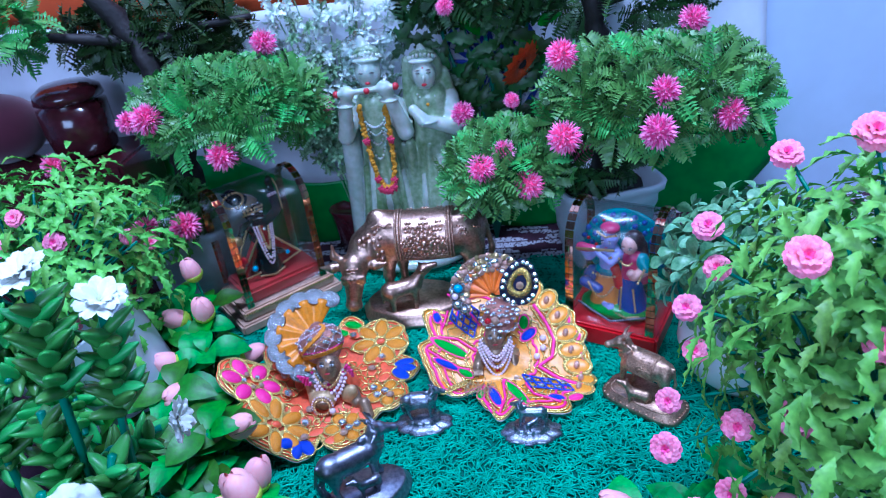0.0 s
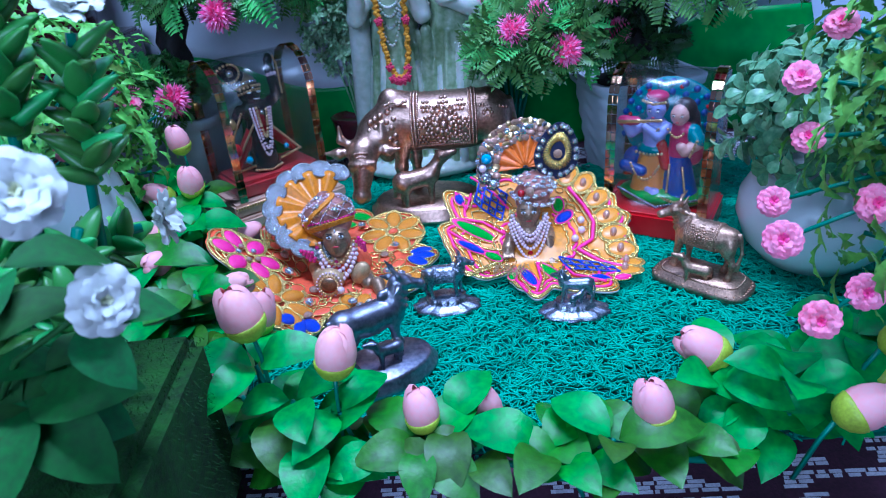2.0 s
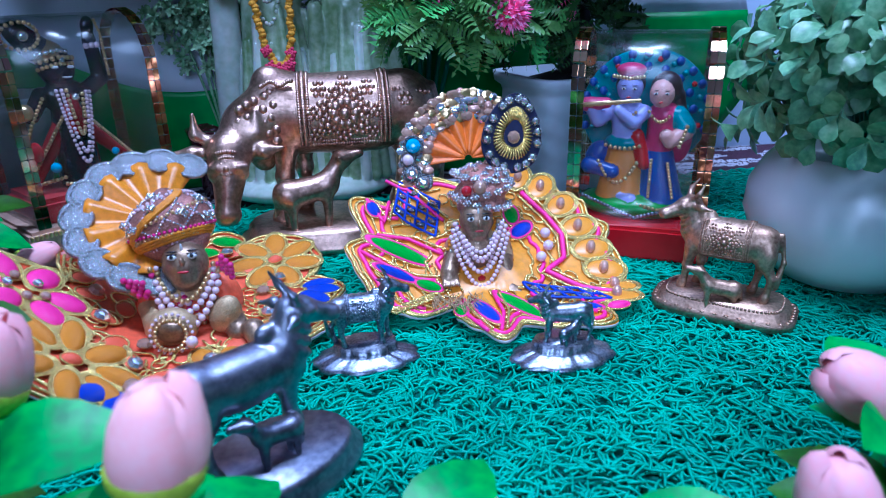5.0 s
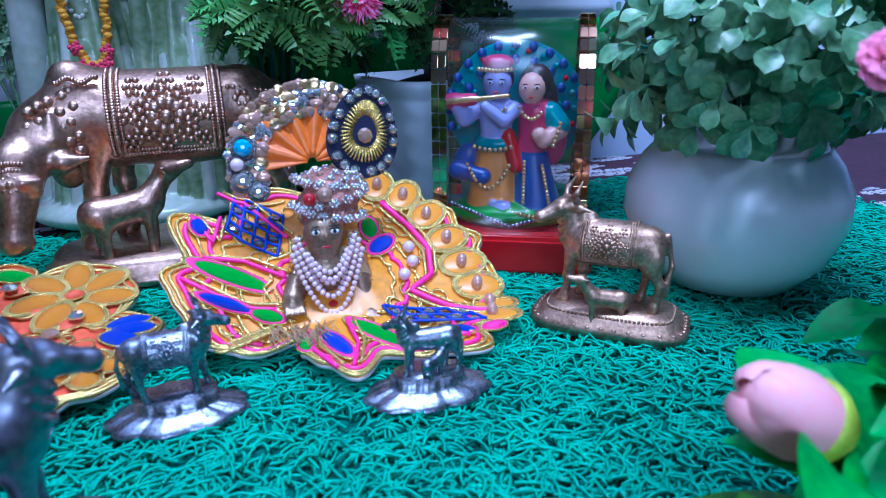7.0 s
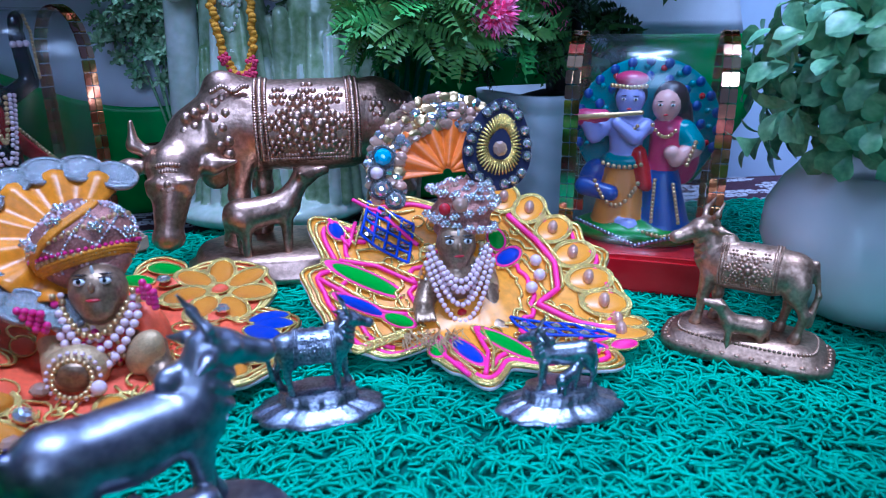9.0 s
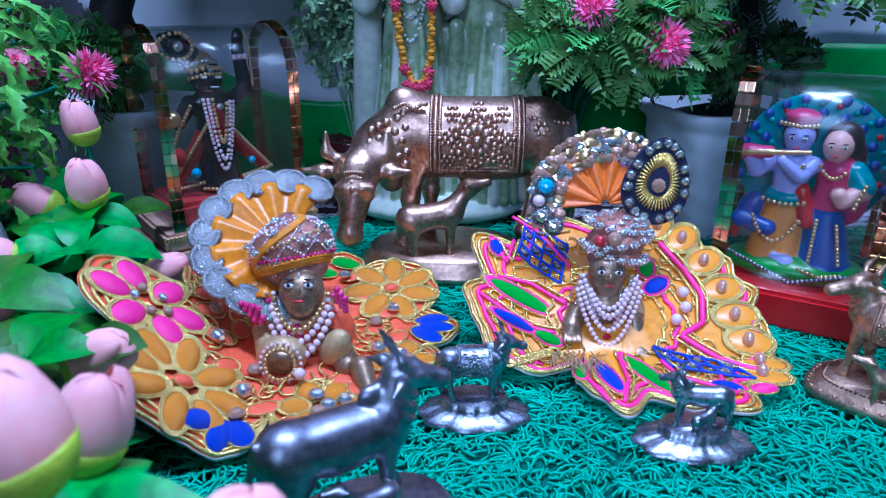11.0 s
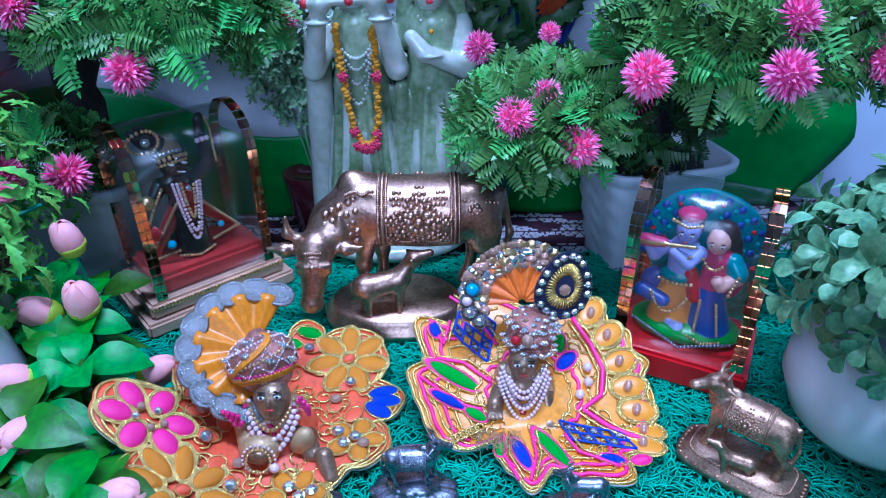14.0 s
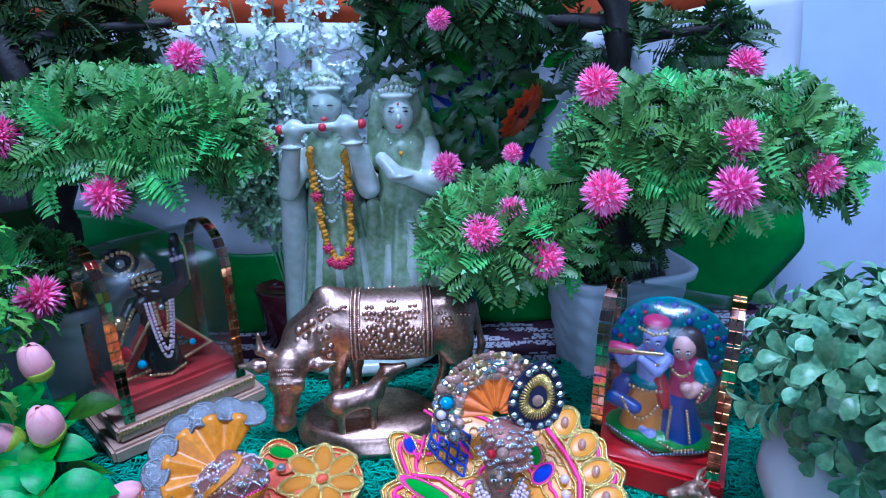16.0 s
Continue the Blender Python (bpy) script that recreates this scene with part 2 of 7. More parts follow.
class Build:
    """Gathers pieces into one mesh."""

    def __init__(self):
        self.v, self.f, self.i, self.n = [], [], [], 0

    def add(self, verts, faces, m=None, idx=0):
        a = np.asarray(verts, float)
        if m is not None:
            a = a @ np.array(m.to_3x3()).T + np.array(m.translation)
        self.v.append(a)
        self.f += [tuple(k + self.n for k in f) for f in faces]
        self.i += [idx] * len(faces)
        self.n += len(a)
        return self

    def mesh(self, name, mats, smooth=True):
        return mesh_of(name, np.concatenate(self.v), self.f, mats, self.i, smooth)


def ball(r=1.0, nu=8, nv=6):
    v = [(0, 0, r)]
    for j in range(1, nv):
        a = math.pi * j / nv
        v += [(r * math.sin(a) * math.cos(2 * math.pi * i / nu), r * math.sin(a) * math.sin(2 * math.pi * i / nu), r * math.cos(a)) for i in range(nu)]
    v.append((0, 0, -r))
    f = [(0, 1 + i, 1 + (i + 1) % nu) for i in range(nu)]
    for j in range(nv - 2):
        f += [(1 + j * nu + i, 1 + (j + 1) * nu + i, 1 + (j + 1) * nu + (i + 1) % nu, 1 + j * nu + (i + 1) % nu) for i in range(nu)]
    k = 1 + (nv - 2) * nu
    f += [(k + i, len(v) - 1, k + (i + 1) % nu) for i in range(nu)]
    return v, f


BALL = ball()


def lathe(profile, n=32, sx=1.0, sy=1.0, wob=None):
    """Turns (radius, height) pairs round z; wob(angle, height) scales the radius."""
    v, f = [], []
    for r, z in profile:
        for i in range(n):
            a = 2 * math.pi * i / n
            k = wob(a, z) if wob else 1.0
            v.append((r * k * sx * math.cos(a), r * k * sy * math.sin(a), z))
    for j in range(len(profile) - 1):
        f += [(j * n + i, j * n + (i + 1) % n, (j + 1) * n + (i + 1) % n, (j + 1) * n + i) for i in range(n)]
    f.append(tuple(reversed(range(n))))
    f.append(tuple((len(profile) - 1) * n + i for i in range(n)))
    return v, f


def tube(points, radius, sides=6, closed=False, taper=None):
    """A round rod along points."""
    P = [Vector(p) for p in points]
    v, f, n = [], [], len(P)
    for k, p in enumerate(P):
        d = (P[(k + 1) % n] - P[k - 1]) if closed else (P[min(k + 1, n - 1)] - P[max(k - 1, 0)])
        d = d.normalized() if d.length > 1e-9 else Vector((0, 0, 1))
        a = d.cross(Vector((0.13, 0.21, 1))).normalized()
        b = d.cross(a)
        r = radius if taper is None else radius + (taper - radius) * k / max(n - 1, 1)
        v += [p + (a * math.cos(2 * math.pi * i / sides) + b * math.sin(2 * math.pi * i / sides)) * r for i in range(sides)]
    for k in range(n if closed else n - 1):
        q = (k + 1) % n
        f += [(k * sides + i, k * sides + (i + 1) % sides, q * sides + (i + 1) % sides, q * sides + i) for i in range(sides)]
    if not closed:
        f += [tuple(reversed(range(sides))), tuple((n - 1) * sides + i for i in range(sides))]
    return [tuple(q) for q in v], f


def block(sx, sy, sz, b=0.001):
    """A box on z = 0 with chamfered edges."""
    bm = bmesh.new()
    bmesh.ops.create_cube(bm, size=1, matrix=Matrix.Translation((0, 0, sz / 2)) @ Matrix.Diagonal((sx, sy, sz, 1)))
    bmesh.ops.bevel(bm, geom=bm.edges[:], offset=b, segments=2, affect="EDGES")
    bm.verts.index_update()
    v, f = [tuple(q.co) for q in bm.verts], [tuple(q.index for q in k.verts) for k in bm.faces]
    bm.free()
    return v, f


def aim(at, way, up=(0, 0, 1), size=1.0):
    """A pose whose y runs along way and whose z lies as near up as it can."""
    y = Vector(way).normalized()
    x = y.cross(Vector(up))
    x = x.normalized() if x.length > 1e-6 else Vector((1, 0, 0))
    z = x.cross(y)
    return Matrix.Translation(at) @ Matrix((x, y, z)).transposed().to_4x4() @ Matrix.Diagonal((size, size, size, 1))


def sdf_mesh(name, prims, h, k, mats, beads=()):
    """One smooth skin over round cones ('c', a, b, ra, rb, material) and ellipsoids ('e', centre, radii, turn, material)."""
    lo, hi = np.full(3, 9e9), np.full(3, -9e9)
    for p in prims:
        if p[0] == "c":
            for q, r in ((p[1], p[3]), (p[2], p[4])):
                lo, hi = np.minimum(lo, np.array(q) - r), np.maximum(hi, np.array(q) + r)
        else:
            r = max(p[2])
            lo, hi = np.minimum(lo, np.array(p[1]) - r), np.maximum(hi, np.array(p[1]) + r)
    lo, hi = lo - 3 * h, hi + 3 * h
    n = np.ceil((hi - lo) / h).astype(int) + 1
    g = np.stack(np.meshgrid(*[lo[a] + h * np.arange(n[a]) for a in range(3)], indexing="ij"), -1)

    def dist(p, x):
        if p[0] == "c":
            a, b = np.array(p[1], float), np.array(p[2], float)
            ab = b - a
            t = np.clip(((x - a) @ ab) / max(ab @ ab, 1e-12), 0, 1)
            return np.linalg.norm(x - a - t[..., None] * ab, axis=-1) - (p[3] + (p[4] - p[3]) * t)
        R = np.array(Euler([radians(q) for q in p[3]]).to_matrix())
        q, r = (x - np.array(p[1])) @ R, np.array(p[2], float)
        k0, k1 = np.linalg.norm(q / r, axis=-1), np.linalg.norm(q / r**2, axis=-1)
        return np.where(k1 > 1e-9, k0 * (k0 - 1) / np.maximum(k1, 1e-9), -r.min())

    d = np.full(g.shape[:3], 9.0)
    for p in prims:
        e = dist(p, g)
        w = np.clip(0.5 + 0.5 * (e - d) / k, 0, 1)
        d = e * (1 - w) + d * w - k * w * (1 - w)
    ins = d < 0
    cnt = np.zeros(n - 1)
    acc = np.zeros((*(n - 1), 3))
    cell = lambda a, o: a[o[0]: n[0] - 1 + o[0], o[1]: n[1] - 1 + o[1], o[2]: n[2] - 1 + o[2]]
    corners = [(i, j, l) for i in (0, 1) for j in (0, 1) for l in (0, 1)]
    for o in corners:
        for ax in range(3):
            if o[ax] == 0:
                e = list(o)
                e[ax] = 1
                d0, d1 = cell(d, o), cell(d, e)
                cross = (d0 < 0) != (d1 < 0)
                t = np.where(cross, d0 / np.where(cross, d0 - d1, 1), 0)
                cnt += cross
                for c in range(3):
                    acc[..., c] += np.where(cross, o[c] + (t if c == ax else 0), 0)
    live = cnt > 0
    ids = np.full(live.shape, -1)
    ids[live] = np.arange(live.sum())
    base = np.stack(np.nonzero(live), -1)
    verts = lo + h * (base + acc[live] / cnt[live][:, None])
    faces = []
    for ax in range(3):
        b, c = (ax + 1) % 3, (ax + 2) % 3
        s0, s1 = [slice(None)] * 3, [slice(None)] * 3
        s0[ax], s1[ax] = slice(0, -1), slice(1, None)
        for sign in (0, 1):
            hit = (ins[tuple(s0)] & ~ins[tuple(s1)]) if sign == 0 else (~ins[tuple(s0)] & ins[tuple(s1)])
            e = np.stack(np.nonzero(hit), -1)
            e = e[(e[:, b] > 0) & (e[:, c] > 0)]
            q = []
            for db, dc in ((1, 1), (0, 1), (0, 0), (1, 0)):
                w = e.copy()
                w[:, b] -= db
                w[:, c] -= dc
                q.append(ids[w[:, 0], w[:, 1], w[:, 2]])
            q = np.stack(q, -1)
            faces.append(q if sign == 0 else q[:, ::-1])
    faces = np.concatenate(faces)
    mid = verts[faces].mean(1)
    which = np.argmin(np.stack([dist(p, mid) for p in prims]), 0)
    order = {m: i for i, m in enumerate(mats)}
    idx = np.array([order[p[-1]] for p in prims])[which]
    B = Build()
    B.add(verts, faces.tolist())
    B.i = idx.tolist()
    for at, r, mt in beads:
        B.add(BALL[0], BALL[1], Matrix.Translation(at) @ Matrix.Diagonal((*(r if isinstance(r, tuple) else (r, r, r)), 1)), order[mt])
    return B.mesh(name, [M[m] for m in mats])


def placed(pts, m):
    """Primitives and beads carried into the pose m, with its even scale."""
    s, e = m.to_scale()[0], m.to_euler()
    out = []
    for p in pts:
        if p[0] == "c":
            out.append(("c", tuple(m @ Vector(p[1])), tuple(m @ Vector(p[2])), p[3] * s, p[4] * s, p[5]))
        elif p[0] == "e":
            q = (m.to_3x3().normalized() @ Euler([radians(a) for a in p[3]]).to_matrix()).to_euler()
            out.append(("e", tuple(m @ Vector(p[1])), tuple(r * s for r in p[2]), tuple(math.degrees(a) for a in q), p[4]))
    return out

# ---------- the room ----------


def slab(name, sx, sy, sz, at, material, label, category):
    v, f = block(sx, sy, sz, 0.004)
    ob = obj(name, mesh_of(name, v, f, material, smooth=False), None, label, Matrix.Translation(at))
    return tagged(ob, label, category, kind="structure")


slab("wall_north", 5.0, 0.12, 3.0, (0, 0.826, -0.8), M["wall"], "pale blue painted plaster wall behind the display", "wall")
# added enclosure out of view; its dark grey holds down fill light
slab("wall_south", 5.0, 0.12, 3.0, (0, -2.4, -0.8), M["plain"], "unseen dark grey wall facing the display", "wall")
slab("wall_west", 0.12, 3.3, 3.0, (-2.4, -0.74, -0.8), M["plain"], "unseen dark grey side wall", "wall")
slab("wall_east", 0.12, 3.3, 3.0, (2.4, -0.74, -0.8), M["plain"], "unseen dark grey side wall", "wall")
slab("ceiling", 5.0, 3.5, 0.1, (0, -0.75, 2.2), M["plain"], "unseen dark grey ceiling", "ceiling")
slab("floor", 5.0, 3.5, 0.1, (0, -0.75, -0.9), M["plain"], "unseen dark grey floor", "floor")
slab("tabletop", 1.7, 1.45, 0.04, (0, 0.12, -0.054), M["wood"], "wooden table under the patterned cloth", "table")

light = thing("tube_light", "white tube light fitting on the ceiling", "ceiling light")
v, f = block(1.3, 0.16, 0.06, 0.006)
obj("housing", mesh_of("housing", v, f, M["lamp"], smooth=False), light, "white metal housing", Matrix.Translation((0.1, 0.25, 2.14)))
for k in (-0.5, 0.5):
    v, f = tube([(0.1 + k, 0.25, 2.0), (0.1 + k, 0.25, 2.14)], 0.01)
    obj("bracket", mesh_of("bracket", v, f, M["lamp"]), light)

# patterned cloth: a dark woven sheet with rows of short pale stitches
cloth = thing("table_cloth", "dark maroon woven cloth with rows of white stitches", "tablecloth", kind="structure")
v, f = block(1.69, 1.44, 0.004, 0.001)
obj("sheet", mesh_of("sheet", v, f, M["cloth"], smooth=False), cloth, m=Matrix.Translation((0, 0.12, -0.0135)))
rng = random.Random(5)
B = Build()
for x0, x1, y0, y1 in ((-0.45, 0.5, 0.58, 0.82), (-0.35, 0.4, 0.08, 0.32), (0.3, 0.5, 0.32, 0.6)):
    y = y0
    row = 0
    while y < y1:
        x = x0
        while x < x1:
            w = rng.uniform(0.002, 0.011)
            if noise.noise((x * 26, y * 60, 2)) > -0.06 and row % 5 != 4:
                B.add([(x, y, -0.0093), (x + w, y, -0.0093), (x + w, y + 0.0018, -0.0088), (x, y + 0.0018, -0.0088)], [(0, 1, 2, 3)])
            x += w + rng.uniform(0.0008, 0.003)
        y += 0.0026
        row += 1
ob = obj("stitches", B.mesh("stitches", [M["cloth_w"]], False), cloth, "white woven stitches")
ob["kind"] = "stuff"

# green loop mat: a backing and a tangle of plastic strands
mat_thing = thing("loop_mat", "green plastic loop doormat laid as a lawn", "mat")
v, f = block(0.72, 0.37, 0.005, 0.002)
obj("backing", mesh_of("backing", v, f, M["mat_base"], smooth=False), mat_thing, "dark green mat backing", Matrix.Translation((0.08, 0.475, -0.0095)))
rng = np.random.default_rng(3)
NS, SEG = 41000, 5
px, py = rng.uniform(-0.275, 0.435, NS), rng.uniform(0.292, 0.658, NS)
head, bend = rng.uniform(0, 2 * np.pi, NS), rng.choice((-1, 1), NS) * rng.uniform(15, 150, NS)
leng, zz = rng.uniform(0.007, 0.015, NS), rng.uniform(-0.0026, 0.0, NS)
V = np.zeros((NS, SEG, 4, 3))
x, y, a = px.copy(), py.copy(), head.copy()
arch = rng.uniform(-0.0006, 0.0016, NS)
for s in range(SEG):
    c = np.stack([x, y, zz + arch * np.sin(np.pi * s / (SEG - 1)) - 0.001], -1)
    side = np.stack([-np.sin(a), np.cos(a), 0 * a], -1) * 0.00052
    up = np.array([0, 0, 0.0006])
    V[:, s, 0], V[:, s, 1], V[:, s, 2], V[:, s, 3] = c - side, c + up, c + side, c - up
    x, y, a = x + np.cos(a) * leng / SEG, y + np.sin(a) * leng / SEG, a + bend * leng / SEG
F = []
for s in range(SEG - 1):
    for q in range(4):
        F.append([s * 4 + q, s * 4 + (q + 1) % 4, s * 4 + 4 + (q + 1) % 4, s * 4 + 4 + q])
F = (np.array(F)[None] + (np.arange(NS) * SEG * 4)[:, None, None]).reshape(-1, 4)
ob = obj("strand_tangle", mesh_of("strand_tangle", V.reshape(-1, 3), F.tolist(), M["mat_green"]), mat_thing, "curly green plastic strands")
ob["kind"] = "stuff"

# tricolour cloth hung on the wall, its foot draped forward over the table
flag = thing("tricolour_cloth", "saffron, white and green tricolour cloth hung on the wall", "cloth")


def drape(name, label, material, zlo, zhi, x0=-0.62, x1=0.374, nx=90, nz=18):
    v, f = [], []
    for j in range(nz + 1):
        for i in range(nx + 1):
            u, w = i / nx, j / nz
            x = x0 + (x1 - x0) * u
            a, b = zlo(x), zhi(x)
            z = a + (b - a) * w
            x -= (0.05 * max(0.0, 0.06 - z) / 0.06 + 0.16 * (z - 0.06)) * u ** 6
            fold = 0.006 * math.sin(x * 23 + 1.3) + 0.004 * math.sin(x * 51 + z * 9) + 0.003 * noise.noise((x * 9, z * 14, 1))
            y = 0.752 + fold
            if z < 0.16:
                k = (0.16 - z) / 0.16
                y -= 0.03 * (k ** 1.4 if z > 0.078 else (0.082 / 0.16) ** 1.4 - 0.25 * (0.078 - z) / 0.078)
            v.append((x + (0.003 * math.sin(z * 30) if u == 1 else 0), y, z))
    n = nx + 1
    f = [(j * n + i, j * n + i + 1, (j + 1) * n + i + 1, (j + 1) * n + i) for j in range(nz) for i in range(nx)]
    ob = obj(name, mesh_of(name, v, f, material), flag, label)
    s = ob.modifiers.new("thickness", "SOLIDIFY")
    s.thickness = 0.0012
    return ob


edge_g = lambda x: 0.122 - 0.05 * math.exp(-((x + 0.12) / 0.12) ** 2) - 0.018 * min(1, max(0, (x - 0.05) / 0.12)) + 0.016 * min(1, max(0, (x - 0.228) / 0.045))
edge_s = lambda x: 0.259 + 0.006 * math.cos(x * 14 + 1.2) + 0.10 * max(x - 0.16, 0) + 0.035 * max(-x - 0.1, 0)
drape("green_band", "green band of the cloth", M["green_cloth"], lambda x: -0.008, edge_g)
drape("white_band", "white band of the cloth", M["white_cloth"], edge_g, edge_s, nz=14)
drape("saffron_band", "saffron band of the cloth", M["saffron"], edge_s, lambda x: 0.46, nz=12)
B = Build()
ring = [(0.068 + 0.05 * math.cos(a), 0.744, 0.185 + 0.062 * math.sin(a)) for a in [2 * math.pi * k / 48 for k in range(48)]]
B.add(*tube(ring, 0.0035, 5, True))
for k in range(24):
    a = 2 * math.pi * k / 24
    d, s = Vector((math.cos(a), 0, math.sin(a))), Vector((-math.sin(a), 0, math.cos(a)))
    c = Vector((0.068, 0.743, 0.185))
    B.add([c + d * 0.006, c + d * 0.03 + s * 0.003, c + d * 0.049, c + d * 0.03 - s * 0.003, c + d * 0.03 - Vector((0, 0.001, 0))], [(0, 1, 4), (1, 2, 4), (2, 3, 4), (3, 0, 4)])
obj("wheel", B.mesh("wheel", [M["wheel"]], False), flag, "navy blue printed spoked wheel")

# ---------- cow figurines ----------


def cow_prims(m, head_down=False, turn=0.0, horns=0.2, saddle=False, fat=0.84):
    """A humped cow one unit long from rump to chest, x ahead, feet at z = 0."""
    L = [("c", (-0.34, 0, 0.63), (0.26, 0, 0.62), 0.2 * fat, 0.2 * fat, m), ("e", (-0.36, 0, 0.64), (0.2, 0.2 * fat, 0.21 * fat), (0, 0, 0), m),
         ("e", (-0.04, 0, 0.57), (0.34, 0.2 * fat, 0.2 * fat), (0, 0, 0), m), ("e", (0.28, 0, 0.61), (0.17, 0.19 * fat, 0.24 * fat), (0, 0, 0), m)]
    if saddle:
        L += [("c", (-0.2, 0, 0.61), (0.17, 0, 0.61), 0.232, 0.228, m)]
    for x, y, s, hind in ((0.32, 0.105, 0.06, 0), (0.25, -0.105, 0.0, 0), (-0.44, 0.115, -0.05, 1), (-0.36, -0.115, 0.02, 1)):
        if hind:
            L += [("e", (x + 0.02, y * 0.95, 0.52), (0.12, 0.085, 0.17), (0, 0, 0), m), ("c", (x, y, 0.42), (x + s - 0.03, y, 0.27), 0.07, 0.042, m), ("c", (x + s - 0.03, y, 0.27), (x + s + 0.01, y, 0.06), 0.042, 0.036, m)]
        else:
            L += [("c", (x, y, 0.52), (x + s * 0.6, y, 0.28), 0.085, 0.048, m), ("e", (x + s * 0.6, y, 0.27), (0.05, 0.048, 0.05), (0, 0, 0), m), ("c", (x + s * 0.6, y, 0.26), (x + s, y, 0.06), 0.042, 0.038, m)]
        L += [("c", (x + s + 0.012, y, 0.055), (x + s + 0.022, y, 0.02), 0.048, 0.056, m)]
    L += [("c", (-0.54, 0.0, 0.74), (-0.60, 0.02, 0.45), 0.028, 0.022, m), ("c", (-0.60, 0.02, 0.45), (-0.55, 0.05, 0.18), 0.022, 0.045, m)]
    if head_down:
        hx = 0.64
        L += [("e", (0.40, 0, 0.79), (0.10, 0.07, 0.10), (0, 0, 0), m), ("c", (0.34, 0, 0.66), (0.52, 0.06, 0.56), 0.2, 0.165, m), ("c", (0.5, 0.05, 0.56), (0.62, 0.18, 0.47), 0.165, 0.12, m),
              ("e", (hx, 0.235, 0.44), (0.118, 0.1, 0.115), (0, 0, 0), m), ("c", (hx, 0.27, 0.37), (hx + 0.03, 0.355, 0.16), 0.1, 0.06, m), ("e", (hx + 0.03, 0.365, 0.135), (0.075, 0.062, 0.058), (0, 0, 0), m),
              ("e", (0.47, 0.03, 0.42), (0.09, 0.03, 0.13), (0, 0, 0), m)]
        for s in (-1, 1):
            L += [("c", (hx + s * 0.08, 0.2, 0.51), (hx + s * 0.165, 0.2, 0.56), 0.034, 0.028, m), ("c", (hx + s * 0.165, 0.2, 0.56), (hx + s * 0.165, 0.2, 0.67), 0.028, 0.012, m)]
            L += [("c", (hx + s * 0.1, 0.21, 0.46), (hx + s * 0.19, 0.22, 0.455), 0.022, 0.042, m), ("c", (hx + s * 0.19, 0.22, 0.455), (hx + s * 0.30, 0.23, 0.47), 0.042, 0.01, m)]
            L += [("e", (hx + s * 0.085, 0.325, 0.36), (0.026, 0.022, 0.03), (0, 0, 0), m), ("c", (hx + s * 0.05, 0.35, 0.40), (hx + s * 0.1, 0.325, 0.40), 0.014, 0.012, m)]
        return L
    ca, sa = math.cos(radians(turn)), math.sin(radians(turn))
    ahead, side = Vector((ca, sa, 0)), Vector((-sa, ca, 0))
    n1 = Vector((0.36, 0, 0.95)) + ahead * 0.06
    hd = ahead * 0.27 + Vector((0, 0, -0.10))
    L += [("e", (0.22, 0, 0.845), (0.105, 0.06, 0.075), (0, 0, 0), m), ("c", (0.32, 0, 0.70), tuple(n1 - ahead * 0.03), 0.165 * fat, 0.105, m), ("c", (0.42, 0, 0.60), (0.43, 0, 0.80), 0.06, 0.07, m),
          ("e", tuple(n1 + hd * 0.12), (0.112, 0.1, 0.105), (0, 0, turn), m), ("c", tuple(n1 + hd * 0.25), tuple(n1 + hd * 0.95), 0.092, 0.056, m), ("e", tuple(n1 + hd), (0.064, 0.066, 0.056), (0, 0, turn), m)]
    for k in range(3):
        ring = [Vector((0.375 + 0.02 * k, 0, 0.70 + 0.075 * k)) + Vector((0.75 * math.cos(q), math.sin(q), 0.6 * -math.cos(q))) * (0.15 - 0.012 * k) * fat for q in [i * math.pi / 5 - math.pi for i in range(11)]]
        L += [("c", tuple(a), tuple(b), 0.016, 0.016, m) for a, b in zip(ring, ring[1:])]
    for s in (-1, 1):
        r0 = n1 + side * s * 0.06 + Vector((0, 0, 0.07))
        r1 = r0 + side * s * 0.075 - ahead * 0.04 + Vector((0, 0, horns * 0.45))
        L += [("c", tuple(r0), tuple(r1), 0.03, 0.024, m), ("c", tuple(r1), tuple(r1 - side * s * 0.03 - ahead * horns * 0.35 + Vector((0, 0, horns * 0.6))), 0.024, 0.009, m)]
        e0 = n1 + side * s * 0.08 + Vector((0, 0, 0.01))
        e1 = e0 + side * s * 0.09 - ahead * 0.07
        L += [("c", tuple(e0), tuple(e1), 0.02, 0.036, m), ("c", tuple(e1), tuple(e1 + side * s * 0.09 - ahead * 0.08 - Vector((0, 0, 0.01))), 0.036, 0.01, m)]
        L += [("e", tuple(n1 + hd * 0.36 + side * s * 0.082 + Vector((0, 0, 0.035))), (0.03, 0.02, 0.022), (0, 0, turn), m)]
    return L


def calf_prims(m):
    L = [("c", (-0.3, 0, 0.52), (0.22, 0, 0.60), 0.2, 0.18, m), ("e", (-0.34, 0, 0.52), (0.2, 0.18, 0.21), (0, 0, 0), m), ("c", (0.25, 0, 0.66), (0.44, 0, 0.92), 0.15, 0.11, m), ("e", (0.48, 0, 0.96), (0.13, 0.11, 0.11), (0, 0, 0), m), ("c", (0.5, 0, 0.97), (0.74, 0, 1.02), 0.1, 0.065, m)]
    for x, y in ((0.25, 0.1), (0.2, -0.1), (-0.34, 0.1), (-0.3, -0.1)):
        L += [("c", (x, y, 0.45), (x, y, 0.03), 0.075, 0.05, m)]
    for s in (-1, 1):
        L += [("c", (0.48, s * 0.08, 0.98), (0.4, s * 0.17, 1.02), 0.04, 0.025, m)]
    L += [("c", (-0.46, 0, 0.62), (-0.52, 0, 0.25), 0.03, 0.035, m)]
    return L


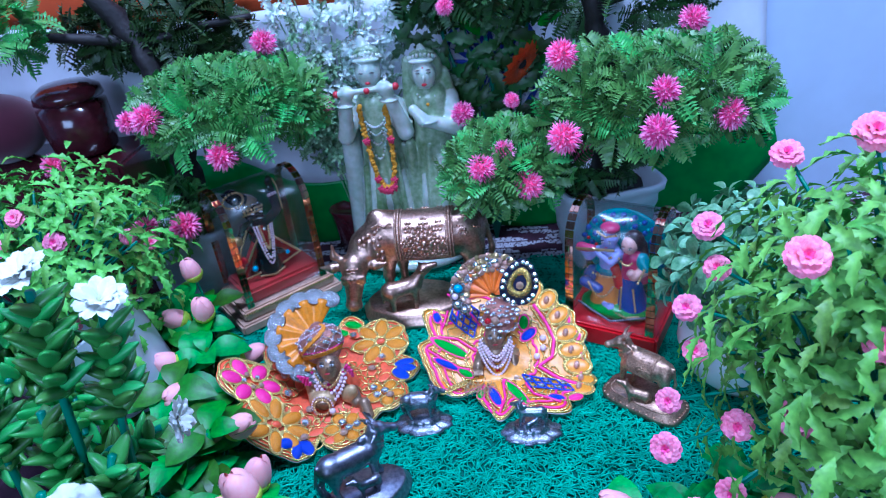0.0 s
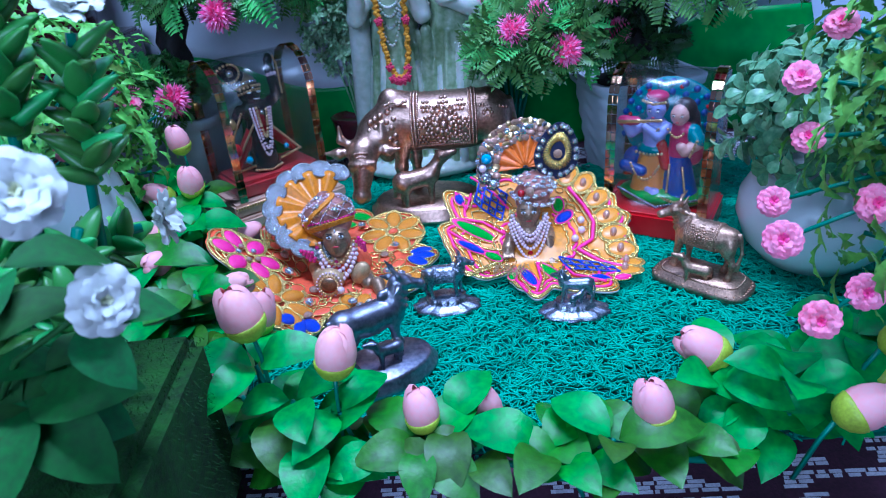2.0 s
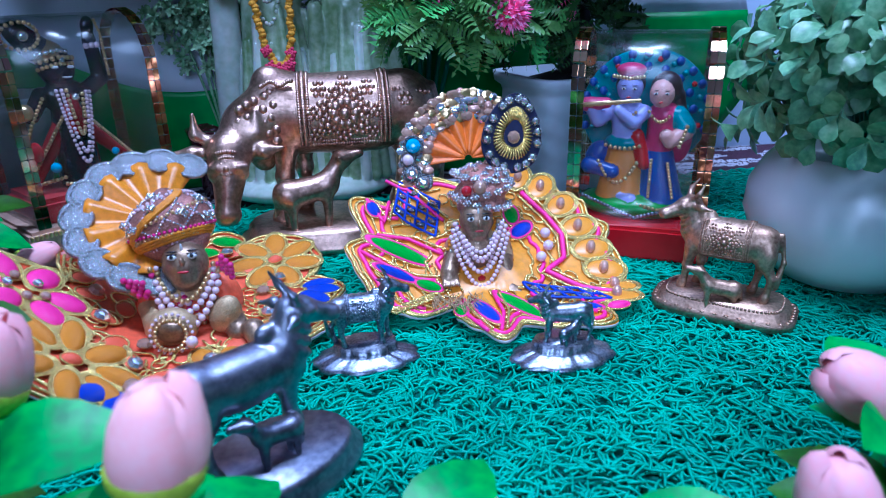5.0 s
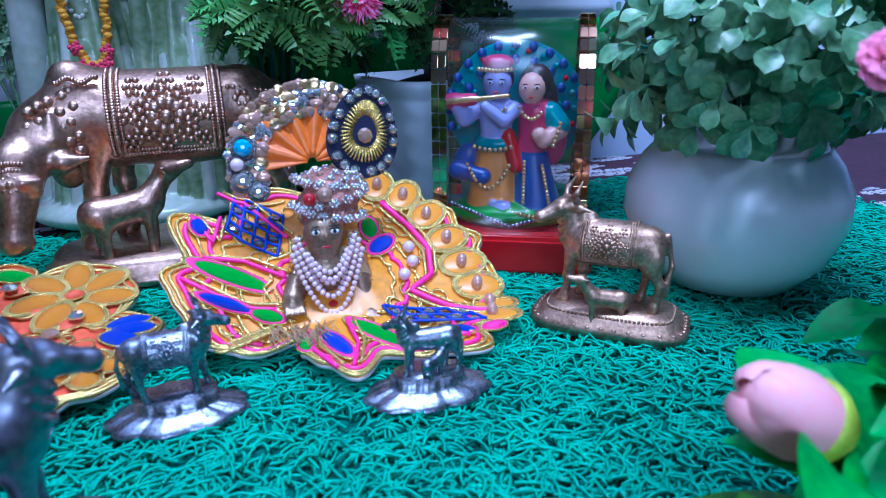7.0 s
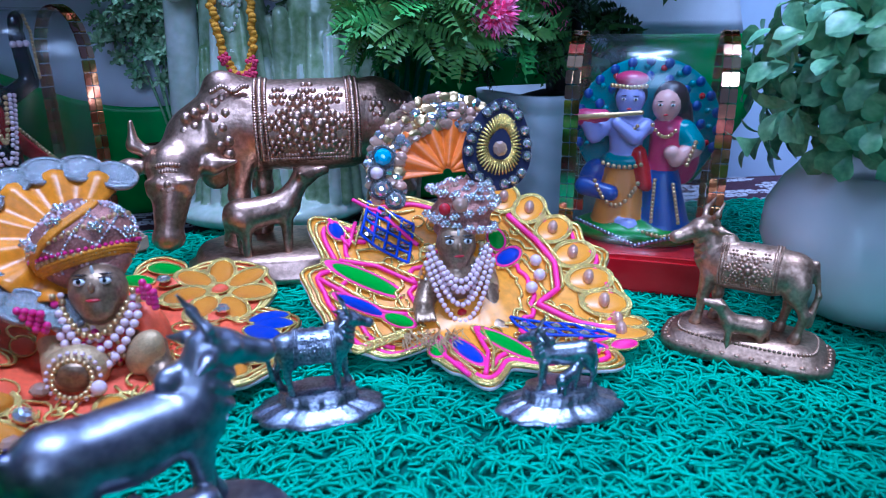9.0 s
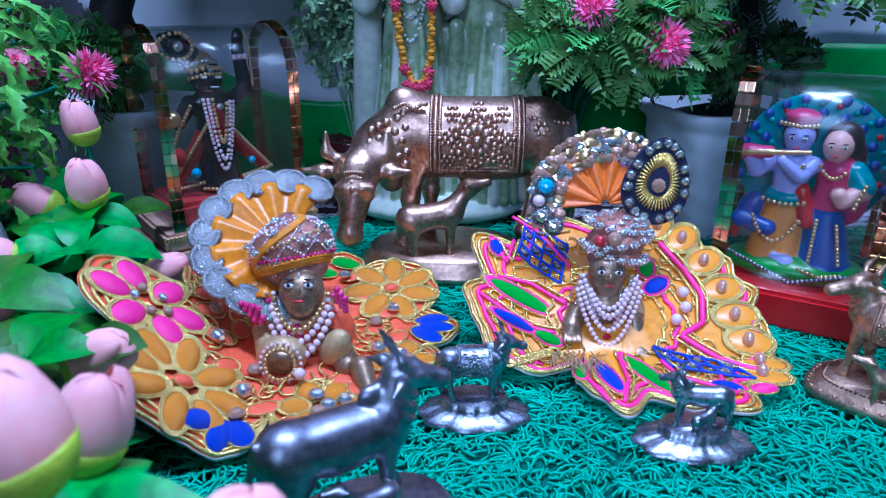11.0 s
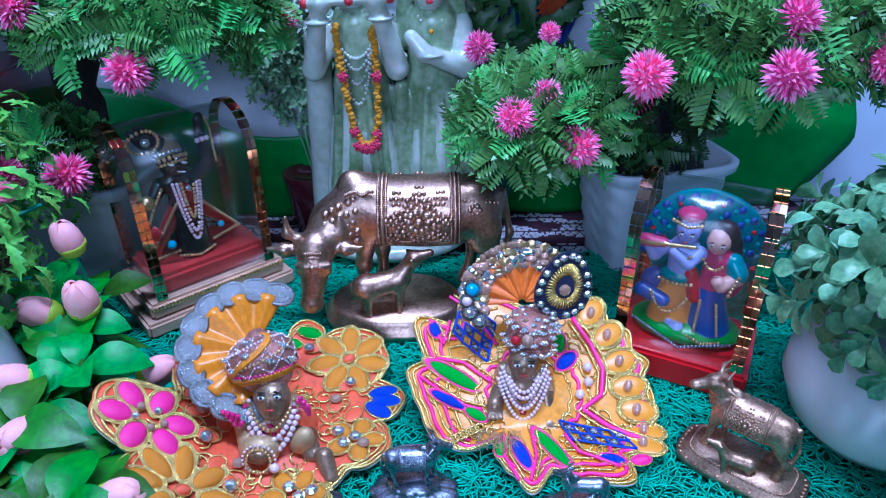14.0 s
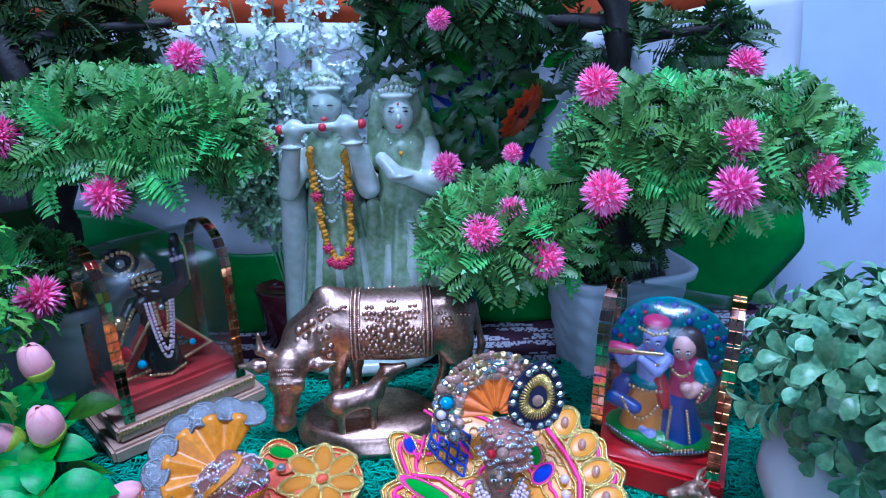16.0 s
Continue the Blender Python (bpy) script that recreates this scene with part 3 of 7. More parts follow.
def unit(x, y, z, size, yaw):
    return Matrix.Translation((x, y, z)) @ Matrix.Rotation(radians(yaw), 4, "Z") @ Matrix.Diagonal((size, size, size, 1))


def relief(m, spots, material):
    """Raised spots (place, size) in a cow's own frame."""
    s = m.to_scale()[0]
    return [(tuple(m @ Vector(p)), tuple(q * s for q in (r if isinstance(r, tuple) else (r, r, r))), material) for p, r in spots]


def blanket_spots(side):
    """Spots (place, size) of relief on a saddle cloth on the flank at y = side: beaded hems, a large rosette and small flowers."""
    out = []
    skin = lambda x, z: (x, side * math.sqrt(max(0.0005, 0.231 ** 2 - (z - 0.61) ** 2)), z)
    for x, r in ((-0.265, 0.011), (-0.24, 0.016), (-0.215, 0.011), (0.185, 0.011), (0.21, 0.016), (0.235, 0.011)):
        for k in range(38):
            a = radians(-38 + 132 * k / 37)
            out.append(((x, side * 0.231 * math.cos(a), 0.61 + 0.231 * math.sin(a)), (r, r, r * 0.9)))
    for z, r in ((0.485, 0.012), (0.465, 0.015)):
        for k in range(30):
            x, y, q = skin(-0.22 + 0.42 * k / 29, z)
            out.append(((x, y, q), (r, r * 0.7, r)))

    def flower(x, z, r, n):
        out.append((skin(x, z), (r * 0.5, r * 0.6, r * 0.5)))
        for k in range(n):
            a = 2 * math.pi * k / n
            out.append((skin(x + r * 0.85 * math.cos(a), z + r * 0.85 * math.sin(a)), (r * 0.46, r * 0.40, r * 0.46)))

    flower(-0.015, 0.64, 0.070, 10)
    for k in range(7):
        a = 2 * math.pi * k / 7 + 0.3
        flower(-0.015 + 0.118 * math.cos(a), 0.635 + 0.105 * math.sin(a), 0.044, 7)
    for x, z in ((-0.15, 0.77), (-0.02, 0.79), (0.12, 0.77), (-0.165, 0.525), (0.145, 0.525), (-0.18, 0.65), (0.155, 0.65)):
        flower(x, z, 0.036, 6)
    return out


def base_mesh(B, sx, sy, z1, material_idx, m, wob=None, steps=((1.0, 0.0), (1.0, 0.25), (0.93, 0.4), (0.9, 0.75), (0.84, 1.0)), n=48):
    prof = [(r, z * z1) for r, z in steps]
    B.add(*lathe(prof, n, sx, sy, wob), m, material_idx)


def figurine(name, label, prims, h, k, mats, beads, bases, group=""):
    me = sdf_mesh(name, prims, h, k, mats, beads)
    v = np.zeros(len(me.vertices) * 3)
    me.vertices.foreach_get("co", v)
    B = Build()
    idx = np.zeros(len(me.polygons), np.int32)
    me.polygons.foreach_get("material_index", idx)
    B.add(v.reshape(-1, 3), [tuple(p.vertices) for p in me.polygons])
    B.i = idx.tolist()
    for args in bases:
        base_mesh(B, *args)
    bpy.data.meshes.remove(me)
    ob = obj(name, B.mesh(name, [M[m] for m in mats]))
    return tagged(ob, label, "figurine", group)


# bronze cow that lowers its head over a calf
cm = unit(-0.008, 0.588, 0.012, 0.105, 180)
P = placed(cow_prims("bronze", head_down=True, saddle=True, fat=0.98), cm)
P += placed(calf_prims("bronze"), unit(-0.030, 0.560, 0.012, 0.042, 12))
beads = relief(cm, blanket_spots(1) + blanket_spots(-1), "bronze")
curl = random.Random(3)
spots = []
for a in range(5):
    for b in range(5):
        x, z = 0.38 + 0.045 * b + curl.uniform(-0.012, 0.012), 0.50 + 0.065 * a - 0.02 * b
        spots.append(((x, 0.185 - 0.9 * max(0, z - 0.66) ** 1.3 + 0.05 * max(0, x - 0.45), z), 0.031))
spots += [((0.40 + 0.105 * math.cos(a), 0.075 * math.sin(a), 0.765), 0.017) for a in [k * 0.4 for k in range(16)]]
spots += [((0.64 + 0.012 * k, 0.333 - 0.00022 * abs(k) ** 3, 0.455 - 0.0006 * k * k), (0.013, 0.012, 0.013)) for k in range(-8, 9)]
spots += [((0.64 + 0.012 * k, 0.33 - 0.00022 * abs(k) ** 3, 0.485 - 0.0006 * k * k), (0.013, 0.012, 0.013)) for k in range(-8, 9)]
spots += [((0.645 + 0.032 * math.cos(a), 0.352 - 0.01 * math.sin(a), 0.395 + 0.032 * math.sin(a)), (0.016, 0.012, 0.016)) for a in [k * 0.785 for k in range(8)]] + [((0.645, 0.356, 0.395), (0.022, 0.016, 0.022))]
spots += [((0.3 + 0.012 * k, 0.165 + 0.004 * math.sin(k), 0.81 - 0.012 * math.sin(k * 0.7)), 0.013) for k in range(-3, 12)]
spots += [((-0.36 + 0.03 * math.cos(k * 1.05), 0.19, 0.70 + 0.03 * math.sin(k * 1.05)), 0.018) for k in range(6)] + [((-0.30 - 0.026 * k, 0.17 - 0.004 * k, 0.755 - 0.004 * k), 0.014) for k in range(9)]
beads += relief(cm, spots, "bronze")
figurine("cow_figurine", "large embossed bronze cow lowering its head over a calf", P, 0.0010, 0.0035, ["bronze"], beads,
         [(0.052, 0.036, 0.013, 0, Matrix.Translation((-0.024, 0.578, 0)), lambda a, z: 1 + 0.015 * math.sin(9 * a))], "cow figurines")

# pewter cow with a calf on an oval foot
cm = unit(-0.0480, 0.3520, 0.009, 0.0470, 33)
P = placed(cow_prims("pewter", turn=-8, horns=0.2, fat=0.9), cm) + placed(calf_prims("pewter"), unit(-0.040, 0.346, 0.009, 0.019, 215))
figurine("cow_figurine", "smooth dark pewter cow with a suckling calf", P, 0.0005, 0.0016, ["pewter"], (),
         [(0.034, 0.021, 0.010, 0, Matrix.Translation((-0.0435, 0.3505, -0.001)) @ Matrix.Rotation(radians(33), 4, "Z"))], "cow figurines")

# old brass cow and calf on a stepped foot
cm = unit(0.164, 0.434, 0.008, 0.043, 138)
P = placed(cow_prims("brass", turn=30, horns=0.18, saddle=True), cm) + placed(calf_prims("brass"), unit(0.157, 0.424, 0.003, 0.020, 160))
beads = relief(cm, [(p, tuple(0.8 * max(q) for _ in range(3))) for p, q in blanket_spots(1) + blanket_spots(-1)], "brass")
foot = Matrix.Translation((0.165, 0.431, 0)) @ Matrix.Rotation(radians(138), 4, "Z")
for k in range(110):
    a = 2 * math.pi * k / 110
    w = (abs(math.cos(a)) ** 4 + abs(math.sin(a)) ** 4) ** -0.25
    beads.append((tuple(foot @ Vector((0.0325 * 0.80 * w * math.cos(a), 0.0172 * 0.80 * w * math.sin(a), 0.0072))), 0.0007, "brass"))
    if k % 3 == 0:
        beads.append((tuple(foot @ Vector((0.0325 * 0.95 * w * math.cos(a), 0.0172 * 0.95 * w * math.sin(a), 0.0032))), (0.0011, 0.0011, 0.0006), "brass"))
figurine("cow_figurine", "old brass cow with saddle cloth and lying calf", P, 0.0005, 0.0014, ["brass"], beads,
         [(0.0325, 0.0172, 0.009, 0, Matrix.Translation((0.165, 0.431, -0.001)) @ Matrix.Rotation(radians(138), 4, "Z"), lambda a, z: (abs(math.cos(a)) ** 4 + abs(math.sin(a)) ** 4) ** -0.25, ((1.0, 0.0), (1.0, 0.45), (0.9, 0.5), (0.88, 0.8), (0.8, 0.85), (0.78, 1.0)))], "cow figurines")

petal9 = lambda a, z: 1 + 0.10 * abs(math.sin(4.5 * a)) + (0.025 * math.sin(27 * a) if 0.002 < z < 0.007 else 0)
for x, y, yaw, size, turn, lab in ((-0.008, 0.42, 2, 0.027, 5, "small antique silver cow with saddle cloth"), (0.075, 0.405, 176, 0.021, -25, "small antique silver cow nursing a calf")):
    cm = unit(x, y, 0.0070, size, yaw)
    P = placed(cow_prims("silver", turn=turn, horns=0.24, saddle=yaw < 90), cm)
    beads = relief(cm, blanket_spots(1) + blanket_spots(-1), "silver") if yaw < 90 else ()
    if yaw > 90:
        P += placed(calf_prims("silver"), unit(x + 0.001, y - 0.005, 0.0075, 0.011, 30))
    figurine("cow_figurine", lab, P, 0.00036, 0.0009, ["silver"], beads,
             [(0.0205, 0.0125, 0.0085, 0, Matrix.Translation((x, y, -0.001)), petal9, ((1.06, 0.0), (1.06, 0.10), (0.98, 0.22), (0.84, 0.38), (0.66, 0.5), (0.6, 0.62), (0.6, 1.0)), 90)], "cow figurines")

# ---------- dressed dolls ----------


def pad_mesh(name, material, bulge=0.25, n=16):
    """A padded almond, one unit long along y and wide along x."""
    v, f = [(0, 0, bulge)], []
    for r, z in ((0.6, bulge * 0.8), (0.92, bulge * 0.35), (1.0, 0.0)):
        for i in range(n):
            a = 2 * math.pi * i / n
            v.append((0.5 * r * math.cos(a), 0.5 * r * math.sin(a), z))
    f = [(0, 1 + i, 1 + (i + 1) % n) for i in range(n)]
    for j in range(2):
        f += [(1 + j * n + i, 1 + (j + 1) * n + i, 1 + (j + 1) * n + (i + 1) % n, 1 + j * n + (i + 1) % n) for i in range(n)]
    return mesh_of(name, v, f, material)


def cord_mesh(name, material, r=0.042, n=20):
    return mesh_of(name, *tube([(0.5 * math.cos(2 * math.pi * i / n), 0.5 * math.sin(2 * math.pi * i / n), 0.02) for i in range(n)], r, 5, True), material)


PAD = {c: pad_mesh("padded_petal", M[c]) for c in ("yellow", "hot_pink", "blue", "green", "coral", "orange")}
CORD = cord_mesh("gold_outline", M["gold"])
CORD_PINK = cord_mesh("pink_outline", M["hot_pink"], 0.07)
GEM = mesh_of("gem", *lathe([(1.0, 0.0), (1.0, 0.25), (0.62, 0.62), (0.25, 0.7)], 8), M["stone"], smooth=False)
GEMS = {"stone": GEM}
for c in ("amber", "turquoise", "red_stone", "pearl", "rose_pearl", "gold_bead"):
    GEMS[c] = mesh_of("gem", *(lathe([(1.0, 0.0), (1.0, 0.25), (0.62, 0.62), (0.25, 0.7)], 8) if "pearl" not in c else ball(1, 10, 8)), M[c], smooth="pearl" in c)
DISC = mesh_of("gem_rim", *tube([(1.15 * math.cos(2 * math.pi * i / 12), 1.15 * math.sin(2 * math.pi * i / 12), 0.1) for i in range(12)], 0.28, 5, True), M["silver_rim"])


def on(surface, x, y, lift=0.0):
    e = 0.002
    z = surface(x, y)
    n = Vector((-(surface(x + e, y) - surface(x - e, y)) / (2 * e), -(surface(x, y + e) - surface(x, y - e)) / (2 * e), 1)).normalized()
    return Vector((x, y, z)) + n * lift, n


def petal(dress, surface, x, y, way, length, width, colour, outline=CORD, second=False, bulge=1.2, lift=0.0012):
    """A padded petal whose middle lies at x, y, with its gold outline as a part of it."""
    at, n = on(surface, x, y, lift)
    m = aim(at, (math.cos(radians(way)), math.sin(radians(way)), -(n.x * math.cos(radians(way)) + n.y * math.sin(radians(way))) / n.z), n)
    p = obj("petal", PAD[colour], dress, m=m @ Matrix.Diagonal((width, length, 0.008 * bulge, 1)))
    o = obj("cord", outline, p, m=Matrix.Diagonal((1.08, 1.06, 1.6 / bulge, 1)))
    if second:
        obj("cord", CORD, p, m=Matrix.Diagonal((1.28, 1.2, 1.6 / bulge, 1)))
    return p


def gem(dress, surface, x, y, r, kind="stone", lift=0.002, rim=False, squash=1.0):
    at, n = on(surface, x, y, lift)
    m = aim(at, (0.3, 1, 0), n)
    g = obj("pearl" if kind == "pearl" else "stone", GEMS[kind], dress, m=m @ Matrix.Diagonal((r * squash, r, r, 1)))
    if rim:
        obj("setting", DISC, g)
    return g


def skirt(name, dress, surface, cx, cy, outline, material, label, rings=16, n=180):
    """A stiff skirt: an edge of scallops round cx, cy, over the surface, with a pale back."""
    v, f, i = [], [], []
    for side in (0, 1):
        for r in range(rings + 1):
            for k in range(n):
                a = 2 * math.pi * k / n
                q = outline(math.degrees(a)) * r / rings
                x, y = cx + q * math.cos(a), cy + q * math.sin(a)
                z = surface(x, y) + 0.0006 * noise.noise((x * 130, y * 130, 3))
                v.append((x, y, z - 0.0014 * side))
    o = (rings + 1) * n
    for r in range(rings):
        for k in range(n):
            q = (r * n + k, (r + 1) * n + k, (r + 1) * n + (k + 1) % n, r * n + (k + 1) % n)
            f += [q, tuple(o + w for w in reversed(q))]
            i += [0, 1]
    for k in range(n):
        a, b = rings * n + k, rings * n + (k + 1) % n
        f.append((a, a + o, b + o, b))
        i.append(1)
    ob = obj(name, mesh_of(name, v, f, [M[material], M["backing"]], i), dress, label)
    for s, mt, nm in ((0.985, "gold", "edge_cord"), (0.945, "gold", "edge_cord"), (0.90, "hot_pink" if material == "orange" else "gold", "edge_cord")):
        pts = []
        for k in range(n):
            a = 2 * math.pi * k / n
            q = outline(math.degrees(a)) * s
            x, y = cx + q * math.cos(a), cy + q * math.sin(a)
            pts.append((x, y, surface(x, y) + 0.0006))
        obj(nm, mesh_of(nm, *tube(pts, 0.0009 if mt == "gold" else 0.0012, 5, True), M[mt]), dress)
    return ob


def spline(table):
    """A round outline through (degrees, radius) pairs."""
    def at(a):
        a = a % 360
        for k in range(len(table)):
            a0, r0 = table[k]
            a1, r1 = table[(k + 1) % len(table)]
            if k == len(table) - 1:
                a1 += 360
            for q in (a, a + 360):
                if a0 <= q <= a1:
                    t = (q - a0) / (a1 - a0)
                    t = t * t * (3 - 2 * t)
                    return r0 + (r1 - r0) * t
        return table[0][1]
    return at


BEAD = {}


def beads_on(parent, name, points, r, mt):
    """A string of beads, each a part."""
    if mt not in BEAD:
        BEAD[mt] = mesh_of("bead", *ball(1, 10, 8), M[mt])
    P, left = [Vector(p) for p in points], 0.0
    for a, b in zip(P, P[1:]):
        d, t = (b - a).length, left
        while t < d:
            obj(name, BEAD[mt], parent, m=Matrix.Translation(a.lerp(b, t / d)) @ Matrix.Diagonal((r, r, r, 1)))
            t += 2 * r
        left = t - d


def sag(a, b, drop, n=12, out=(0, 0, 0)):
    a, b, o = Vector(a), Vector(b), Vector(out)
    return [a.lerp(b, k / n) + (Vector((0, 0, -drop)) + o) * 4 * (k / n) * (1 - k / n) for k in range(n + 1)]


# first doll: coral dress with yellow, pink and blue flowers
z1 = lambda x, y: 0.005 + max(0.0, -0.10 - x) * 0.8 + 0.25 * max(0.0, y - 0.49) + 0.0015 * noise.noise((x * 40, y * 40, 7)) + 0.010 * math.exp(-((x + 0.084) ** 2 + (y - 0.452) ** 2) / 0.0006)
dress = thing("doll_dress", "coral satin doll dress with padded yellow, pink and blue flowers", "doll dress", "doll dresses")
BLOOMS = [(-0.086, 0.453, 0.050), (-0.142, 0.434, 0.0215), (-0.119, 0.404, 0.0245), (-0.051, 0.511, 0.0245), (-0.068, 0.410, 0.0195), (-0.041, 0.449, 0.0195), (-0.104, 0.398, 0.0165), (-0.031, 0.480, 0.0155), (-0.100, 0.505, 0.022), (-0.120, 0.475, 0.022), (-0.080, 0.530, 0.012)]


def o1(deg):
    """The far edge of the dress's flowers along one direction."""
    d = Vector((math.cos(radians(deg)), math.sin(radians(deg))))
    far = 0.0
    for x, y, r in BLOOMS:
        q = Vector((x + 0.086, y - 0.453))
        along, off = q.dot(d), abs(q.x * d.y - q.y * d.x)
        if off < r:
            far = max(far, along + math.sqrt(r * r - off * off))
    return far * (1 + 0.022 * abs(math.sin(radians(deg * 11))))


skirt("skirt", dress, z1, -0.086, 0.453, o1, "coral", "coral satin skirt with gold cord edge", n=300)


def bloom(cx, cy, n, r, ln, wd, colour, start=0.0, heart=True):
    for k in range(n):
        a = start + 360 * k / n
        petal(dress, z1, cx + r * math.cos(radians(a)), cy + r * math.sin(radians(a)), a, ln, wd, colour, second=colour != "coral")
    if heart:
        petal(dress, z1, cx, cy, 30, 0.008, 0.006, "coral", lift=0.002)


bloom(-0.142, 0.434, 6, 0.0130, 0.0165, 0.0118, "hot_pink", 20, False)
for k in range(5):
    gem(dress, z1, -0.142 + 0.006 * math.cos(k * 1.26), 0.434 + 0.006 * math.sin(k * 1.26), 0.0021, "stone" if k % 2 else "amber", 0.003)
bloom(-0.119, 0.404, 8, 0.0150, 0.0190, 0.0098, "yellow", 12)
bloom(-0.051, 0.511, 7, 0.0150, 0.0185, 0.0105, "yellow", 40)
bloom(-0.068, 0.412, 6, 0.0105, 0.011, 0.009, "yellow", 10, False)
bloom(-0.041, 0.449, 5, 0.010, 0.0115, 0.009, "yellow", 0, False)
for x, y, w in ((-0.109, 0.393, 235), (-0.102, 0.391, 270), (-0.095, 0.394, 310), (-0.028, 0.486, 20), (-0.026, 0.479, -5), (-0.030, 0.472, -35)):
    petal(dress, z1, x, y, w, 0.0175, 0.0098, "blue")
for x, y, w in ((-0.078, 0.532, 160), (-0.09, 0.524, 170), (-0.108, 0.502, 150), (-0.118, 0.49, 160)):
    petal(dress, z1, x, y, w, 0.017, 0.008, "green" if x > -0.1 else "yellow")
for x, y, w in ((-0.118, 0.44, 0), (-0.11, 0.425, 60), (-0.102, 0.418, 120), (-0.125, 0.452, 30), (-0.112, 0.452, 100), (-0.062, 0.43, 40), (-0.055, 0.475, 80), (-0.05, 0.492, 20), (-0.065, 0.505, 120), (-0.09, 0.408, 20), (-0.056, 0.425, 150), (-0.044, 0.468, 60), (-0.076, 0.4, 10), (-0.13, 0.462, 70), (-0.072, 0.52, 30)):
    petal(dress, z1, x, y, w, 0.0125, 0.008, "coral", bulge=0.5)
for x, y, kd in ((-0.102, 0.416, "stone"), (-0.118, 0.437, "stone"), (-0.076, 0.518, "stone"), (-0.071, 0.416, "stone"), (-0.065, 0.41, "stone"), (-0.051, 0.452, "stone"), (-0.1, 0.43, "amber"), (-0.059, 0.414, "stone"), (-0.068, 0.405, "amber"), (-0.041, 0.449, "stone"), (-0.036, 0.444, "amber"), (-0.047, 0.444, "stone"), (-0.055, 0.478, "amber"), (-0.048, 0.493, "stone"), (-0.124, 0.453, "amber"), (-0.098, 0.402, "amber")):
    gem(dress, z1, x, y, 0.0034, kd, 0.0035)

rng = random.Random(31)
for k in range(60):
    a, q = rng.uniform(0, 6.28), rng.uniform(0.024, 0.058)
    x, y, w, s = -0.086 + q * math.cos(a), 0.453 + q * math.sin(a), rng.uniform(0, 6.28), rng.uniform(0.004, 0.0075)
    pts = [on(z1, x + s * (1 - t * 0.6) * math.cos(w + t * 7), y + s * (1 - t * 0.6) * math.sin(w + t * 7), 0.0012)[0] for t in [i / 14 for i in range(15)]]
    obj("cord", mesh_of("cord", *tube([tuple(p) for p in pts], 0.0006, 5), M["gold"]), dress)
P = [("e", (-0.084, 0.455, 0.016), (0.017, 0.016, 0.016), (0, 0, 0), "coral"), ("e", (-0.082, 0.449, 0.0385), (0.0097, 0.0092, 0.0098), (-30, 0, 0), "skin_brass"), ("e", (-0.0815, 0.4445, 0.0335), (0.0062, 0.0058, 0.0055), (-30, 0, 0), "skin_brass"),
     ("e", (-0.0885, 0.463, 0.052), (0.0188, 0.0155, 0.0142), (-25, -18, 0), "turban"), ("e", (-0.0865, 0.4575, 0.0465), (0.0150, 0.0085, 0.0100), (-30, -10, 0), "turban"), ("e", (-0.0905, 0.468, 0.0625), (0.006, 0.006, 0.005), (0, 0, 0), "turban"),
     ("c", (-0.070, 0.450, 0.022), (-0.062, 0.436, 0.010), 0.006, 0.005, "skin_brass"), ("c", (-0.098, 0.447, 0.020), (-0.094, 0.436, 0.015), 0.006, 0.006, "cream"), ("e", (-0.067, 0.438, 0.018), (0.006, 0.005, 0.009), (0, 30, 0), "cream"),
     ("e", (-0.088, 0.434, 0.016), (0.0105, 0.0075, 0.009), (20, 0, 0), "cream"), ("e", (-0.087, 0.428, 0.0165), (0.006, 0.003, 0.0055), (20, 0, 0), "skin_brass"), ("c", (-0.055, 0.432, 0.012), (-0.051, 0.424, 0.006), 0.005, 0.004, "skin_brass")]


def face_beads(c, fwd, r, mouth=True):
    """Eyes, brows, nose and lips on a head at c that looks along fwd."""
    c, f = Vector(c), Vector(fwd).normalized()
    s = f.cross(Vector((0, 0, 1))).normalized()
    u = s.cross(f)
    at = lambda x, y, d=0.93: tuple(c + (f * math.sqrt(max(0.05, 1 - x * x - y * y)) * d + s * x + u * y) * r)
    out = []
    for k in (-0.40, 0.40):
        out += [(at(k, 0.12), (r * 0.20, r * 0.12, r * 0.12), "eye_white"), (at(k, 0.12, 1.03), (r * 0.085, r * 0.06, r * 0.10), "black"), (at(k, 0.38, 0.97), (r * 0.24, r * 0.05, r * 0.03), "black"), (at(k, 0.24, 0.98), (r * 0.24, r * 0.06, r * 0.035), "black")]
    return out + [(at(0, -0.12, 1.02), (r * 0.11, r * 0.14, r * 0.2), "skin_brass"), (at(0, -0.52, 0.98), (r * 0.24, r * 0.07, r * 0.055), "lips"), (at(0, 0.5, 0.98), (r * 0.06, r * 0.05, r * 0.2), "eye_white")]


def cluster(c, r, mt="stone"):
    """A small jewel: a ring of beads round a taller one."""
    c = Vector(c)
    s, u = Vector((1, 0, 0)), Vector((0, -0.45, 0.89))
    out = [(tuple(c + Vector((0, -r * 0.3, r * 0.2))), r * 0.55, mt)]
    return out + [(tuple(c + (s * math.cos(k * 1.0472) + u * math.sin(k * 1.0472)) * r * 0.75), r * 0.4, mt) for k in range(6)]


P += [("e", (-0.0835, 0.4535, 0.0255), (0.0175, 0.012, 0.0085), (0, 0, 0), "cream"), ("e", (-0.0985, 0.449, 0.022), (0.006, 0.006, 0.010), (0, 20, 0), "coral"), ("e", (-0.0665, 0.449, 0.023), (0.006, 0.006, 0.010), (0, -20, 0), "coral")]


